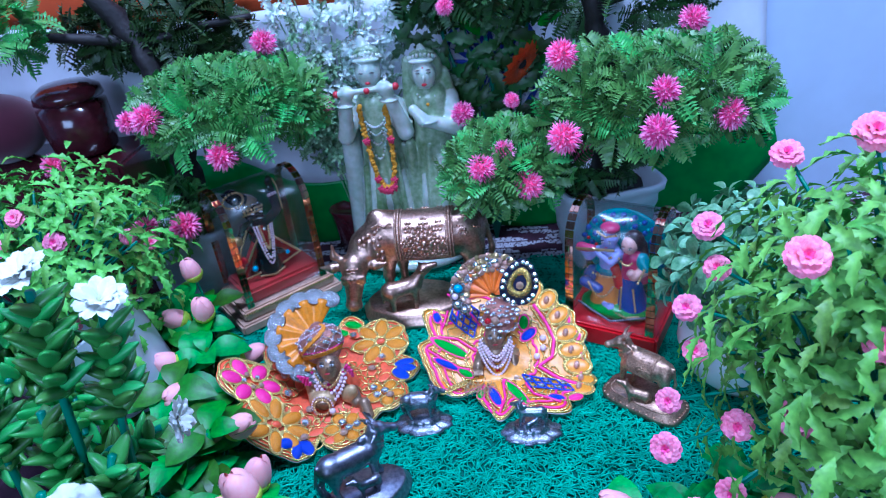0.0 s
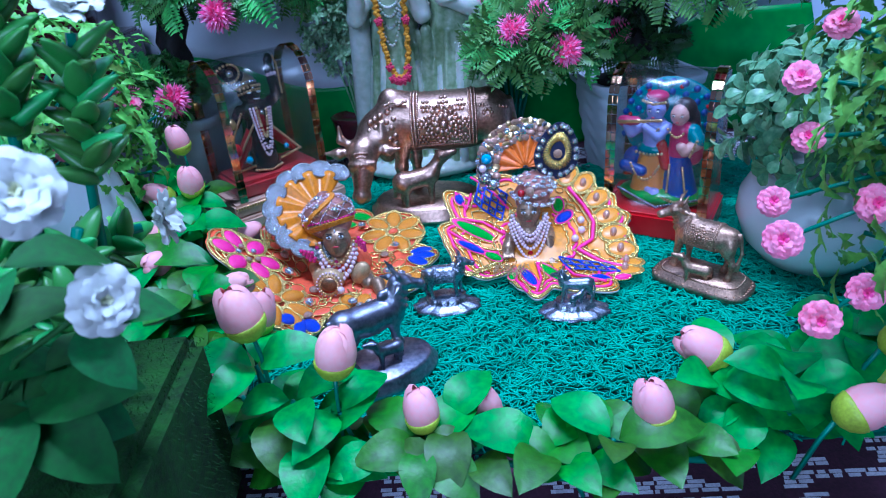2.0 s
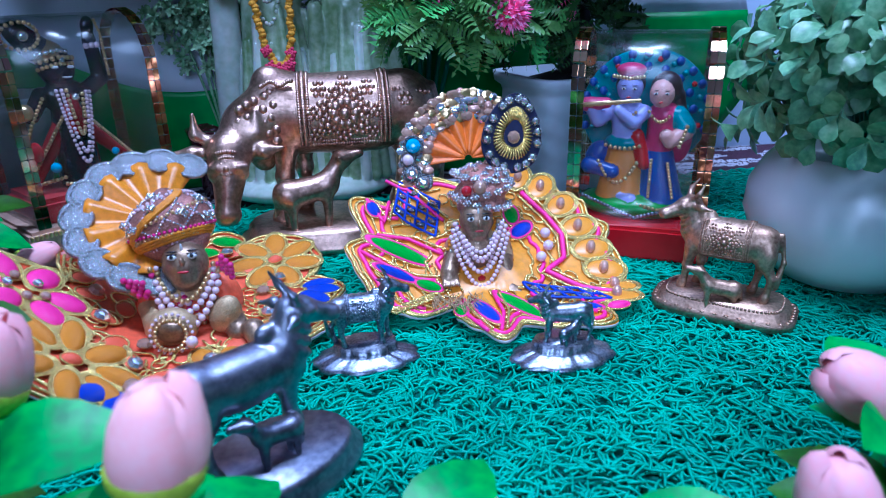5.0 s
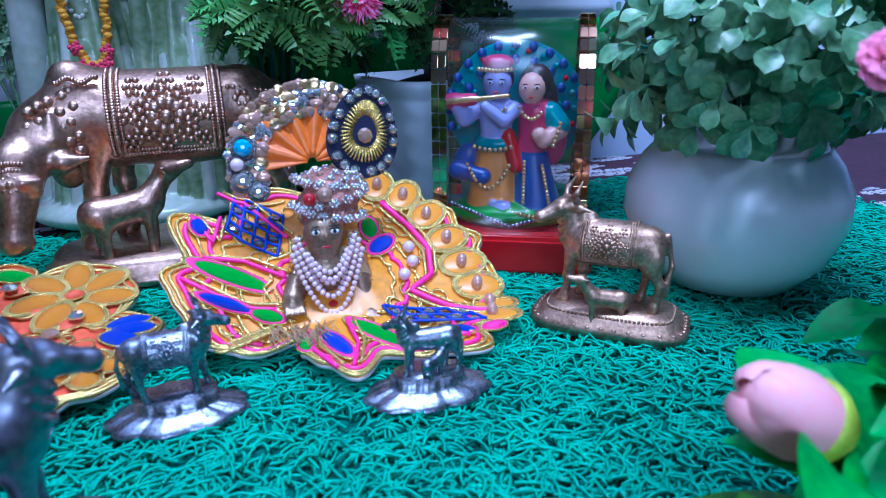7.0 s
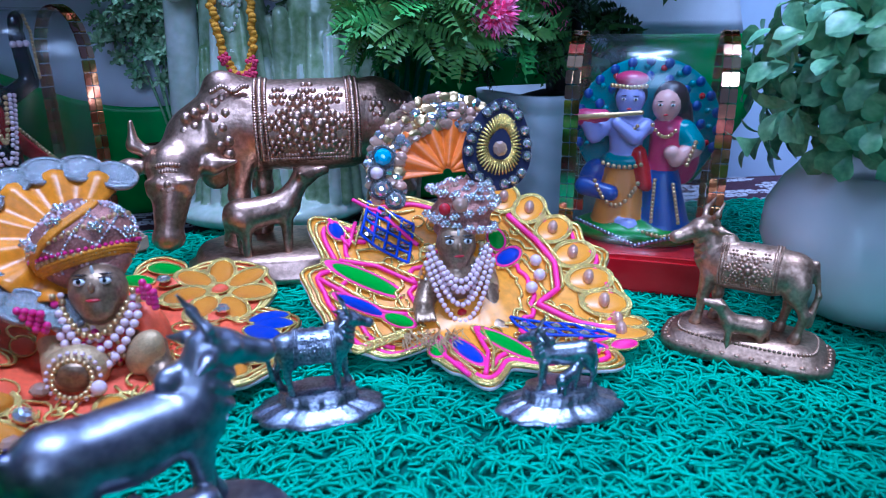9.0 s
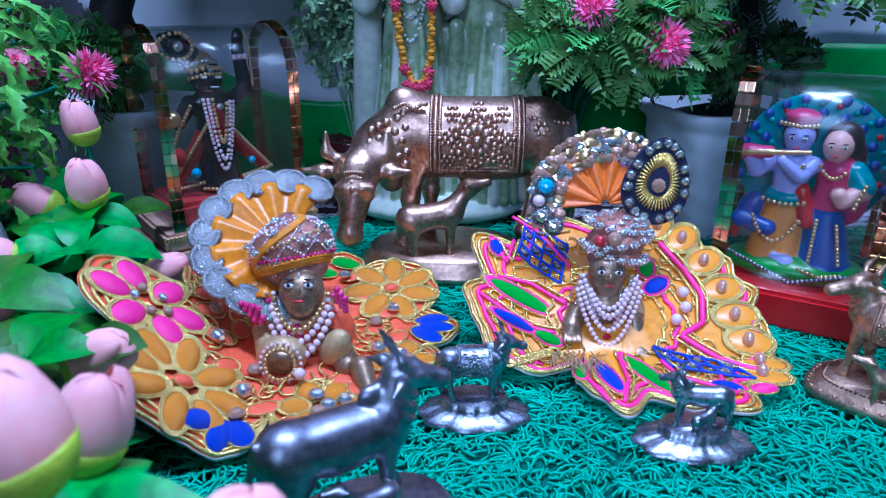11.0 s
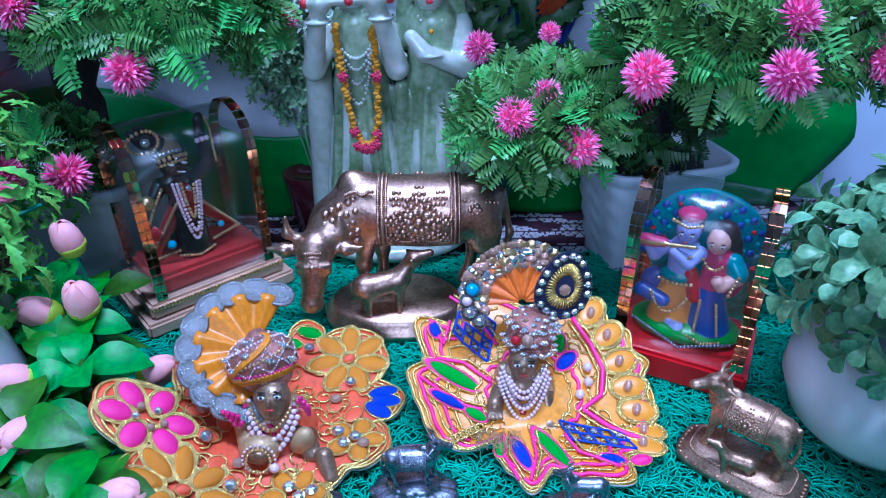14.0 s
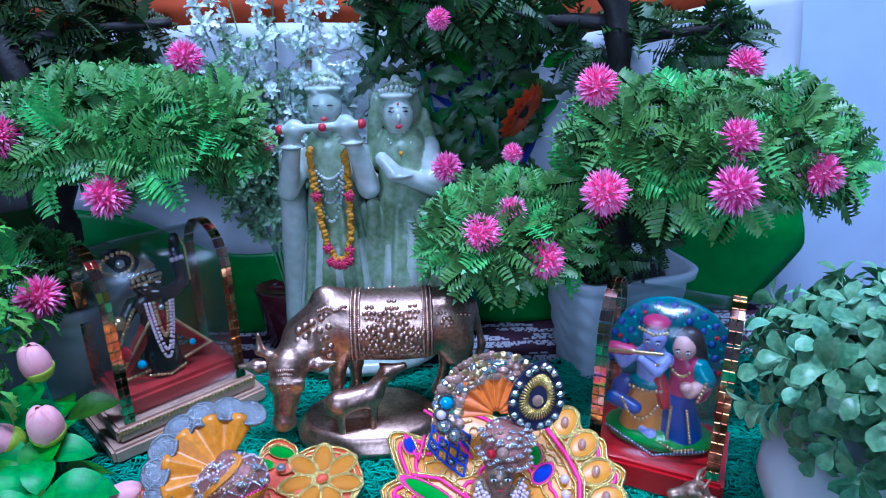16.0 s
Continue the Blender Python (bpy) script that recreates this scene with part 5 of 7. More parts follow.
obj("stone", GEMS["amber"], crown, m=em @ Matrix.Translation((0, -0.002, 0.0012)) @ Matrix.Diagonal((0.0034, 0.0034, 0.003, 1)))

# ---------- clear display cases ----------
TILE = mesh_of("mirror_tile", *block(0.0052, 0.0064, 0.0012, 0.0004), M["copper"], smooth=False)


def case(label, at, yaw, W, D, z0, z1c):
    """A bent clear sheet open below, two clear ends, and a band of copper mirror tiles at each end."""
    c = thing("display_case", label, "display case", "clear display cases", Matrix.Translation((*at, 0)) @ Matrix.Rotation(radians(yaw), 4, "Z"))
    r = D / 2
    prof = [(-r, z0 + (z1c - z0) * k / 6) for k in range(6)] + [(-r * math.cos(math.pi * k / 18), z1c + r * math.sin(math.pi * k / 18)) for k in range(19)] + [(r, z1c - (z1c - z0) * k / 6) for k in range(1, 7)]
    v, f = [], []
    for s in (-0.5, 0.5):
        v += [(s * W, y, z) for y, z in prof]
    n = len(prof)
    f = [(k, k + 1, n + k + 1, n + k) for k in range(n - 1)]
    ob = obj("cover", mesh_of("cover", v, f, M["acrylic"]), c, "clear bent acrylic cover")
    ob.visible_shadow = False
    s = ob.modifiers.new("thickness", "SOLIDIFY")
    s.thickness, s.offset = 0.0012, 0
    for s in (-0.5, 0.5):
        w = [(s * W * 0.985, y * 0.97, z) for y, z in prof]
        ob = obj("end_panel", mesh_of("end_panel", w, [tuple(range(n))], M["acrylic"], smooth=False), c, "clear flat end panel")
        ob.visible_shadow = False
        q = ob.modifiers.new("thickness", "SOLIDIFY")
        q.thickness = 0.0012
    # tiles
    length = [0.0]
    for (ya, za), (yb, zb) in zip(prof, prof[1:]):
        length.append(length[-1] + math.hypot(yb - ya, zb - za))
    for s in (-0.5, 0.5):
        strip = obj("tile_band", None, c)
        t = 0.0035
        while t < length[-1] - 0.003:
            k = max(i for i in range(n - 1) if length[i] <= t)
            u = (t - length[k]) / (length[k + 1] - length[k])
            (ya, za), (yb, zb) = prof[k], prof[k + 1]
            d = Vector((0, yb - ya, zb - za)).normalized()
            at2 = Vector((0, ya + (yb - ya) * u, za + (zb - za) * u))
            nrm = Vector((0, -d.z, d.y))
            for e in (0, 1):
                x = s * W + (0.0037 * e if s < 0 else -0.0037 * e) + (0.0015 if s < 0 else -0.0015)
                obj("mirror_tile", TILE, strip, m=aim(at2 + nrm * 0.001 + Vector((x, 0, 0)), d, nrm) @ Matrix.Diagonal((0.67, 1, 1, 1)))
            t += 0.0068
    return c


c = case("clear acrylic case with copper mirror edging on red base", (0.1620, 0.526), -28, 0.076, 0.052, 0.018, 0.096)
v, f = block(0.084, 0.062, 0.019, 0.002)
obj("base", mesh_of("base", v, f, M["red_plastic"], smooth=False), c, "glossy red base", Matrix.Translation((0, 0, -0.001)))
RC = Matrix.Translation((0.1620, 0.526, 0.0178)) @ Matrix.Rotation(radians(-28), 4, "Z")

c = case("clear acrylic case with copper mirror edging on wooden base", (-0.1705, 0.611), 40, 0.087, 0.056, 0.022, 0.109)
for sx, sy, h, z, nm in ((0.112, 0.072, 0.011, -0.001, "lower_plinth"), (0.100, 0.064, 0.012, 0.010, "upper_plinth")):
    v, f = block(sx, sy, h, 0.002)
    obj(nm, mesh_of(nm, v, f, M["wood"], smooth=False), c, "pale pink wooden plinth", Matrix.Translation((0, 0, z)))
B = Build()
for k in range(40):
    B.add(BALL[0], BALL[1], Matrix.Translation((-0.049 + 0.098 * k / 39, -0.0325, 0.019)) @ Matrix.Diagonal((0.0011, 0.0011, 0.0018, 1)))
obj("bead_trim", B.mesh("bead_trim", [M["gold_bead"]]), c, "dull gold bead trim")
v, f = block(0.082, 0.050, 0.015, 0.003)
obj("velvet_block", mesh_of("velvet_block", v, f, M["red_velvet"], smooth=False), c, "red velvet covered block", Matrix.Translation((0, 0.0, 0.022)))
LC = Matrix.Translation((-0.1705, 0.611, 0.0368)) @ Matrix.Rotation(radians(40), 4, "Z")


def carried(beads, m):
    return [(tuple(m @ Vector(p)), r, q) for p, r, q in beads]


def row(points, r, mt):
    out, P = [], [Vector(p) for p in points]
    for a, b in zip(P, P[1:]):
        n = max(1, int((b - a).length / (2.0 * r)))
        out += [(tuple(a.lerp(b, k / n)), r, mt) for k in range(n)]
    return out


# resin couple before a peacock fan
P = [("e", (0, 0.002, 0.005), (0.030, 0.018, 0.008), (0, 0, 0), "grass_resin"), ("e", (0.0, 0.014, 0.052), (0.033, 0.004, 0.032), (0, 0, 0), "teal"),
     ("c", (-0.013, -0.002, 0.010), (-0.009, 0, 0.036), 0.0095, 0.0075, "saffron_resin"), ("c", (-0.004, -0.003, 0.010), (-0.007, 0, 0.034), 0.008, 0.0075, "saffron_resin"), ("c", (-0.003, -0.010, 0.009), (-0.008, -0.008, 0.010), 0.004, 0.0035, "lilac"),
     ("e", (-0.008, 0, 0.038), (0.0105, 0.0085, 0.005), (0, 0, 0), "teal"), ("c", (-0.008, 0, 0.042), (-0.008, 0, 0.053), 0.0082, 0.0095, "lilac"), ("e", (-0.0075, -0.003, 0.0655), (0.0072, 0.0068, 0.0082), (0, 0, 0), "lilac"),
     ("e", (-0.0075, 0.001, 0.0675), (0.0085, 0.0075, 0.0085), (0, 0, 0), "hair"), ("e", (-0.0075, -0.001, 0.0745), (0.0085, 0.0078, 0.0042), (0, 0, 0), "magenta"),
     ("c", (-0.017, -0.001, 0.053), (-0.022, -0.006, 0.050), 0.0042, 0.004, "lilac"), ("c", (-0.022, -0.006, 0.050), (-0.026, -0.008, 0.058), 0.0045, 0.004, "lilac"), ("c", (-0.028, -0.008, 0.058), (-0.018, -0.009, 0.059), 0.0042, 0.0032, "magenta"),
     ("c", (0.000, -0.003, 0.054), (-0.004, -0.009, 0.050), 0.0045, 0.004, "lilac"), ("c", (-0.004, -0.010, 0.050), (-0.012, -0.011, 0.056), 0.004, 0.003, "lilac"), ("c", (-0.030, -0.011, 0.058), (-0.002, -0.011, 0.061), 0.0011, 0.0011, "gold_bead"),
     ("e", (-0.022, 0.001, 0.030), (0.0065, 0.005, 0.009), (0, 25, 0), "royal"), ("c", (-0.025, -0.006, 0.026), (-0.013, -0.010, 0.024), 0.005, 0.004, "royal"),
     ("c", (0.011, 0, 0.009), (0.009, 0, 0.034), 0.0135, 0.0075, "royal"), ("c", (0.009, 0, 0.037), (0.010, 0, 0.052), 0.008, 0.009, "magenta"), ("e", (0.015, 0.004, 0.042), (0.011, 0.006, 0.018), (0, -10, 0), "magenta"), ("e", (0.008, -0.004, 0.0635), (0.0068, 0.0065, 0.0078), (0, 0, 0), "peach"),
     ("e", (0.010, 0.001, 0.0655), (0.009, 0.0078, 0.0098), (0, 0, 0), "hair"), ("c", (0.015, 0.003, 0.062), (0.018, 0.004, 0.046), 0.005, 0.005, "hair"), ("c", (0.017, -0.002, 0.052), (0.021, -0.004, 0.047), 0.0052, 0.005, "teal"), ("c", (0.021, -0.005, 0.045), (0.014, -0.010, 0.041), 0.0045, 0.004, "peach"), ("e", (0.012, -0.011, 0.044), (0.004, 0.0035, 0.004), (0, 0, 0), "peach"),
     ("c", (-0.002, -0.004, 0.042), (0.002, -0.006, 0.028), 0.0035, 0.003, "red_plastic")]
beads = row(sag((-0.013, -0.009, 0.056), (-0.002, -0.009, 0.057), 0.004, 8), 0.0008, "gold_bead") + row(sag((0.003, -0.010, 0.056), (0.014, -0.010, 0.056), 0.005, 8), 0.0008, "gold_bead")
beads += row(sag((-0.017, -0.008, 0.038), (0.002, -0.008, 0.039), 0.002, 8), 0.0009, "gold_bead") + row(sag((-0.020, -0.010, 0.030), (0.0, -0.010, 0.032), 0.012, 10), 0.0009, "gold_bead") + row([(-0.0155, -0.004, 0.072), (-0.0075, -0.009, 0.0715), (0.0005, -0.004, 0.072)], 0.0009, "gold_bead")
beads += row([(0.001, -0.011, 0.008), (0.011, -0.0145, 0.007), (0.021, -0.010, 0.008)], 0.0009, "gold_bead") + row([(0.006, -0.0115, 0.032), (0.006, -0.014, 0.012)], 0.0008, "gold_bead") + row([(0.014, -0.009, 0.03), (0.018, -0.013, 0.012)], 0.0008, "gold_bead") + row([(0.0215, -0.009, 0.049), (0.018, -0.014, 0.038)], 0.0009, "gold_bead") + row([(-0.027, -0.012, 0.012), (0, -0.0175, 0.003), (0.027, -0.012, 0.010)], 0.0009, "silver")
for ring_r, n in ((0.031, 15), (0.024, 11)):
    for k in range(n):
        a = radians(-15 + 210 * k / (n - 1))
        beads.append(((ring_r * math.cos(a), 0.0095, 0.052 + ring_r * 0.97 * math.sin(a)), (0.0027, 0.0014, 0.0027), "royal"))
        beads.append((((ring_r - 0.0035) * math.cos(a + 0.05), 0.0095, 0.052 + (ring_r - 0.0035) * math.sin(a + 0.05)), 0.0013, "red_stone" if k % 3 == 0 else "teal"))
for x in (-0.0075, 0.008):
    z, y = (0.0665, -0.0084) if x < 0 else (0.0645, -0.0091)
    for s in (-1, 1):
        beads += [((x + s * 0.0026, y, z), (0.0013, 0.0006, 0.0007), "eye_white"), ((x + s * 0.0026, y - 0.0005, z), (0.0006, 0.0004, 0.0006), "black"), ((x + s * 0.0026, y + 0.0002, z + 0.0014), (0.0016, 0.0005, 0.0003), "black")]
    beads.append(((x, y + 0.0001, z - 0.0042), (0.0014, 0.0006, 0.0006), "lips"))
SLIM = {"lilac": 0.86, "peach": 0.86, "hair": 0.86, "magenta": 0.86, "royal": 0.9, "saffron_resin": 0.88}
P = [(p[0], p[1], p[2], p[3] * SLIM.get(p[5], 1), p[4] * SLIM.get(p[5], 1), p[5]) if p[0] == "c" else (p[0], p[1], tuple(q * SLIM.get(p[4], 1) for q in p[2]), p[3], p[4]) for p in P]
names = ["grass_resin", "teal", "saffron_resin", "lilac", "hair", "magenta", "gold_bead", "royal", "peach", "red_plastic", "silver", "red_stone", "eye_white", "black", "lips"]
RC = RC @ Matrix.Diagonal((1.12, 1.12, 1.12, 1))
me = sdf_mesh("couple_figurine", placed(P, RC), 0.00075, 0.0012, names, [(tuple(RC @ (Vector(p) + Vector((0, -0.0024, 0)))), r * 1.3 if isinstance(r, float) else r, q) for p, r, q in beads])
tagged(obj("couple_figurine", me), "painted resin couple with flute before a peacock fan", "figurine", "deity figurines")

# black enamelled figure with gold borders and pearl strings
P = [("c", (0, 0, 0.006), (0, 0, 0.040), 0.012, 0.009, "black"), ("e", (0, 0, 0.050), (0.012, 0.007, 0.010), (0, 0, 0), "black"), ("e", (-0.002, -0.002, 0.066), (0.0095, 0.0075, 0.0105), (0, 0, 0), "black"),
     ("e", (-0.005, 0, 0.0735), (0.0105, 0.008, 0.0075), (0, 20, 0), "gold_bead"), ("c", (-0.010, 0, 0.077), (-0.017, 0, 0.085), 0.0075, 0.006, "black"), ("c", (-0.017, 0, 0.085), (-0.023, 0, 0.088), 0.0055, 0.002, "black"),
     ("c", (0.012, 0, 0.052), (0.021, 0, 0.058), 0.0045, 0.0042, "black"), ("c", (0.021, 0, 0.058), (0.019, 0, 0.080), 0.0042, 0.0036, "black"), ("e", (0.0195, 0, 0.086), (0.0035, 0.003, 0.0055), (0, 10, 0), "black"),
     ("c", (-0.012, 0, 0.052), (-0.020, -0.002, 0.042), 0.0045, 0.004, "black"), ("c", (-0.004, 0, 0.036), (-0.026, 0, 0.006), 0.005, 0.0035, "red_velvet"), ("c", (0.004, 0, 0.036), (0.027, 0, 0.012), 0.005, 0.003, "red_velvet"), ("e", (0, -0.006, 0.034), (0.0055, 0.004, 0.018), (0, 0, 0), "red_velvet"), ("e", (0.001, -0.001, 0.002), (0.013, 0.009, 0.004), (0, 0, 0), "black")]
beads = []
for wdt, dp, y in ((0.0085, 0.040, -0.0105), (0.0062, 0.034, -0.0115), (0.004, 0.024, -0.012)):
    beads += row(sag((-wdt, y, 0.055), (wdt, y, 0.055), dp, 16), 0.0010, "pearl" if wdt > 0.005 else "gold_bead")
loop = [(-0.017 + 0.0085 * math.cos(q) * (1.25 if math.cos(q) < 0 else 0.9), -0.006, 0.0835 + 0.0068 * math.sin(q)) for q in [2 * math.pi * k / 20 for k in range(21)]]
beads += row(loop, 0.001, "gold_bead") + row([(-0.012, -0.007, 0.070), (-0.003, -0.0095, 0.072), (0.007, -0.006, 0.0705)], 0.0012, "gold_bead") + row([(-0.013, -0.006, 0.0735), (-0.003, -0.009, 0.0755), (0.004, -0.006, 0.074)], 0.0012, "stone") + row([(-0.013, -0.005, 0.066), (-0.005, -0.009, 0.0685), (0.006, -0.007, 0.068)], 0.0010, "gold_bead")
beads += row([(-0.006, -0.004, 0.040), (-0.031, -0.002, 0.005)], 0.001, "gold_bead") + row([(-0.031, -0.003, 0.005), (-0.010, -0.006, 0.008)], 0.001, "gold_bead") + row([(0.006, -0.004, 0.040), (0.031, -0.002, 0.011)], 0.001, "gold_bead") + row([(0.031, -0.003, 0.011), (0.010, -0.006, 0.008)], 0.001, "gold_bead") + row([(-0.012, -0.006, 0.004), (0, -0.0095, 0.002), (0.013, -0.006, 0.004)], 0.001, "gold_bead")
beads += row([(-0.014, -0.004, 0.051), (-0.023, -0.006, 0.038), (-0.026, -0.005, 0.030)], 0.001, "gold_bead") + row([(0.0145, -0.0035, 0.076), (0.0235, -0.0035, 0.0765)], 0.0015, "pearl") + row([(0.024, -0.003, 0.060), (0.0235, -0.003, 0.082), (0.021, -0.003, 0.091)], 0.0008, "gold_bead")
beads += [((-0.017, -0.0065, 0.0835), 0.0024, "stone"), ((-0.016, -0.0065, 0.014), 0.0026, "turquoise"), ((0.018, -0.0055, 0.017), 0.002, "turquoise"), ((-0.0235, -0.0055, 0.024), (0.004, 0.002, 0.006), "red_stone"), ((-0.024, -0.004, 0.045), 0.004, "gold_bead"), ((-0.006, -0.009, 0.067), (0.0022, 0.0008, 0.0009), "eye_white"), ((0.002, -0.009, 0.0665), (0.0022, 0.0008, 0.0009), "eye_white"), ((0, -0.012, 0.051), 0.0018, "stone"), ((-0.002, -0.0098, 0.0705), 0.0013, "stone"), ((-0.001, -0.0098, 0.0615), (0.003, 0.0006, 0.0005), "eye_white")]
LC2 = LC @ Matrix.Translation((-0.004, -0.004, 0)) @ Matrix.Diagonal((1.08, 1.08, 1.08, 1))
me = sdf_mesh("black_figurine", placed(P, LC2), 0.00075, 0.001, ["black", "gold_bead", "red_velvet", "pearl", "stone", "turquoise", "red_stone", "eye_white"], [(tuple(LC2 @ (Vector(p) + Vector((0, -0.0024, 0)))), r * 1.25 if isinstance(r, float) else r, q) for p, r, q in beads])
tagged(obj("black_figurine", me), "black enamelled figure with raised arm and pearl strings", "figurine", "deity figurines")

# ---------- marble couple ----------
SY = 0.685
P = [("e", (-0.034, SY, 0.008), (0.068, 0.050, 0.014), (0, 0, 0), "marble")]
rng = random.Random(4)
for cx, w in ((-0.050, 0.034), (0.004, 0.033)):
    P += [("c", (cx, SY, 0.02), (cx, SY, 0.135), w * 0.9, w * 0.62, "marble_g"), ("c", (cx, SY, 0.135), (cx, SY - 0.002, 0.178), w * 0.58, w * 0.55, "marble_g")]
    for k in range(12):
        a = radians(195 + 150 * k / 11)
        P.append(("c", (cx + w * 1.03 * math.cos(a), SY + w * 1.0 * math.sin(a), 0.016), (cx + w * 0.66 * math.cos(a) + rng.uniform(-0.003, 0.003), SY + w * 0.66 * math.sin(a), 0.128 + rng.uniform(-0.03, 0.01)), 0.0036, 0.0024, "marble_g" if k % 3 else "marble"))
P += [("c", (-0.088, SY + 0.006, 0.02), (-0.082, SY + 0.006, 0.165), 0.011, 0.010, "marble"), ("c", (0.042, SY + 0.004, 0.02), (0.026, SY + 0.004, 0.15), 0.010, 0.008, "marble_g"), ("c", (-0.022, SY - 0.012, 0.03), (-0.020, SY - 0.012, 0.135), 0.007, 0.005, "marble_g"),
      # flute player
      ("c", (-0.072, SY - 0.002, 0.172), (-0.082, SY - 0.018, 0.150), 0.0105, 0.0082, "marble"), ("c", (-0.082, SY - 0.018, 0.150), (-0.073, SY - 0.032, 0.192), 0.0080, 0.0058, "marble"), ("e", (-0.071, SY - 0.034, 0.198), (0.0075, 0.006, 0.0075), (0, 0, 0), "marble"),
      ("c", (-0.032, SY - 0.002, 0.172), (-0.022, SY - 0.020, 0.150), 0.0105, 0.0082, "marble"), ("c", (-0.022, SY - 0.020, 0.152), (-0.033, SY - 0.032, 0.195), 0.0080, 0.0058, "marble"), ("e", (-0.035, SY - 0.034, 0.200), (0.0075, 0.006, 0.008), (0, 0, 0), "marble"),
      ("c", (-0.080, SY - 0.036, 0.1985), (-0.024, SY - 0.036, 0.2015), 0.0028, 0.0028, "marble"), ("e", (-0.051, SY - 0.014, 0.211), (0.0125, 0.012, 0.015), (0, 0, 0), "marble"), ("e", (-0.051, SY - 0.006, 0.223), (0.014, 0.0135, 0.012), (0, 0, 0), "marble_g"), ("c", (-0.053, SY - 0.004, 0.230), (-0.056, SY - 0.002, 0.240), 0.0075, 0.0035, "marble"), ("c", (-0.051, SY - 0.004, 0.18), (-0.051, SY - 0.008, 0.2), 0.009, 0.008, "marble"),
      # companion
      ("e", (0.002, SY - 0.012, 0.204), (0.0115, 0.0115, 0.0145), (0, 0, 0), "marble"), ("e", (0.003, SY - 0.002, 0.206), (0.0165, 0.012, 0.0195), (0, 0, 0), "marble_g"), ("e", (0.001, SY - 0.006, 0.219), (0.0130, 0.012, 0.0075), (0, 0, 0), "marble_g"), ("c", (0.001, SY - 0.007, 0.221), (0.0005, SY - 0.006, 0.228), 0.0080, 0.0034, "marble"), ("c", (-0.015, SY + 0.002, 0.214), (-0.017, SY + 0.003, 0.165), 0.005, 0.007, "marble_g"), ("c", (0.003, SY - 0.004, 0.175), (0.002, SY - 0.007, 0.195), 0.009, 0.008, "marble"),
      ("c", (0.019, SY + 0.002, 0.200), (0.026, SY + 0.002, 0.165), 0.006, 0.008, "marble_g"), ("c", (0.024, SY - 0.002, 0.176), (0.027, SY - 0.016, 0.152), 0.0088, 0.0082, "marble"), ("c", (0.027, SY - 0.018, 0.150), (-0.002, SY - 0.028, 0.163), 0.0080, 0.0056, "marble"), ("c", (-0.002, SY - 0.028, 0.163), (-0.011, SY - 0.026, 0.174), 0.0065, 0.005, "marble")]
beads = [((-0.0805, SY - 0.036, 0.1985), 0.0034, "lips"), ((-0.024, SY - 0.036, 0.2015), 0.0036, "lips"), ((-0.051, SY - 0.0385, 0.200), 0.0031, "lips"), ((0.002, SY - 0.0236, 0.1965), (0.0026, 0.0012, 0.0016), "lips"), ((0.002, SY - 0.0228, 0.2125), 0.0008, "lips"), ((-0.051, SY - 0.026, 0.2035), (0.0026, 0.0012, 0.0015), "lips"),
         ((0.002, SY - 0.0238, 0.2025), (0.0016, 0.002, 0.0034), "marble")]
for s in (-1, 1):
    beads += [((0.002 + s * 0.0048, SY - 0.0222, 0.2072), (0.0026, 0.0008, 0.0006), "black"), ((0.002 + s * 0.0048, SY - 0.0216, 0.2098), (0.003, 0.0008, 0.0004), "hair"), ((-0.051 + s * 0.005, SY - 0.0252, 0.213), (0.0026, 0.0008, 0.0006), "black")]
for cx, cy, z, w in ((0.0015, -0.0165, 0.2195, 0.0128), (-0.051, -0.0185, 0.2255, 0.0135)):
    for k in range(11):
        a = math.pi + math.pi * k / 10
        beads.append(((cx + w * math.cos(a), SY + cy + 0.006 + 0.0085 * math.sin(a), z + 0.004 * math.sin(a * 1.0 + math.pi) ** 2), (0.0015, 0.0015, 0.0022), "marble"))
        beads.append(((cx + w * 0.8 * math.cos(a), SY + cy + 0.006 + 0.0075 * math.sin(a), z + 0.004 + 0.004 * math.sin(a + math.pi) ** 2), 0.0013, "marble_g"))
for d, y in ((0.012, -0.021), (0.020, -0.0215), (0.03, -0.022), (0.045, -0.0225)):
    beads += row(sag((-0.064, SY + y, 0.170), (-0.038, SY + y, 0.170), d, 14), 0.0014, "marble")
beads += row(sag((-0.006, SY - 0.0175, 0.186), (0.012, SY - 0.0175, 0.186), 0.008, 10), 0.0011, "marble") + [((0.003, SY - 0.020, 0.176), 0.0018, "marigold")]
# a fan of pleats, and armlets
for k in range(6):
    P.append(("c", (0.014, SY - 0.019, 0.112), (0.000 + 0.0075 * k, SY - 0.030 + 0.0022 * k, 0.052 + 0.004 * k), 0.0024, 0.0032, "marble_g"))
for x, y, z in ((-0.080, SY - 0.012, 0.158), (-0.024, SY - 0.014, 0.158), (-0.074, SY - 0.031, 0.186), (-0.032, SY - 0.031, 0.188), (0.026, SY - 0.012, 0.160), (0.002, SY - 0.027, 0.162)):
    P.append(("e", (x, y, z), (0.0098, 0.0095, 0.0020), (0, 0, 0), "marble"))
P += [("e", (0.001, SY - 0.016, 0.2175), (0.0125, 0.006, 0.0028), (0, 0, 0), "marble"), ("e", (-0.051, SY - 0.018, 0.2235), (0.0135, 0.006, 0.003), (0, 0, 0), "marble")]
me = sdf_mesh("statue", P, 0.0013, 0.0022, ["marble", "marble_g", "lips", "black", "hair", "marigold"], beads)
tagged(obj("statue", me), "tall pale green marble statue of a couple with flute", "statue")

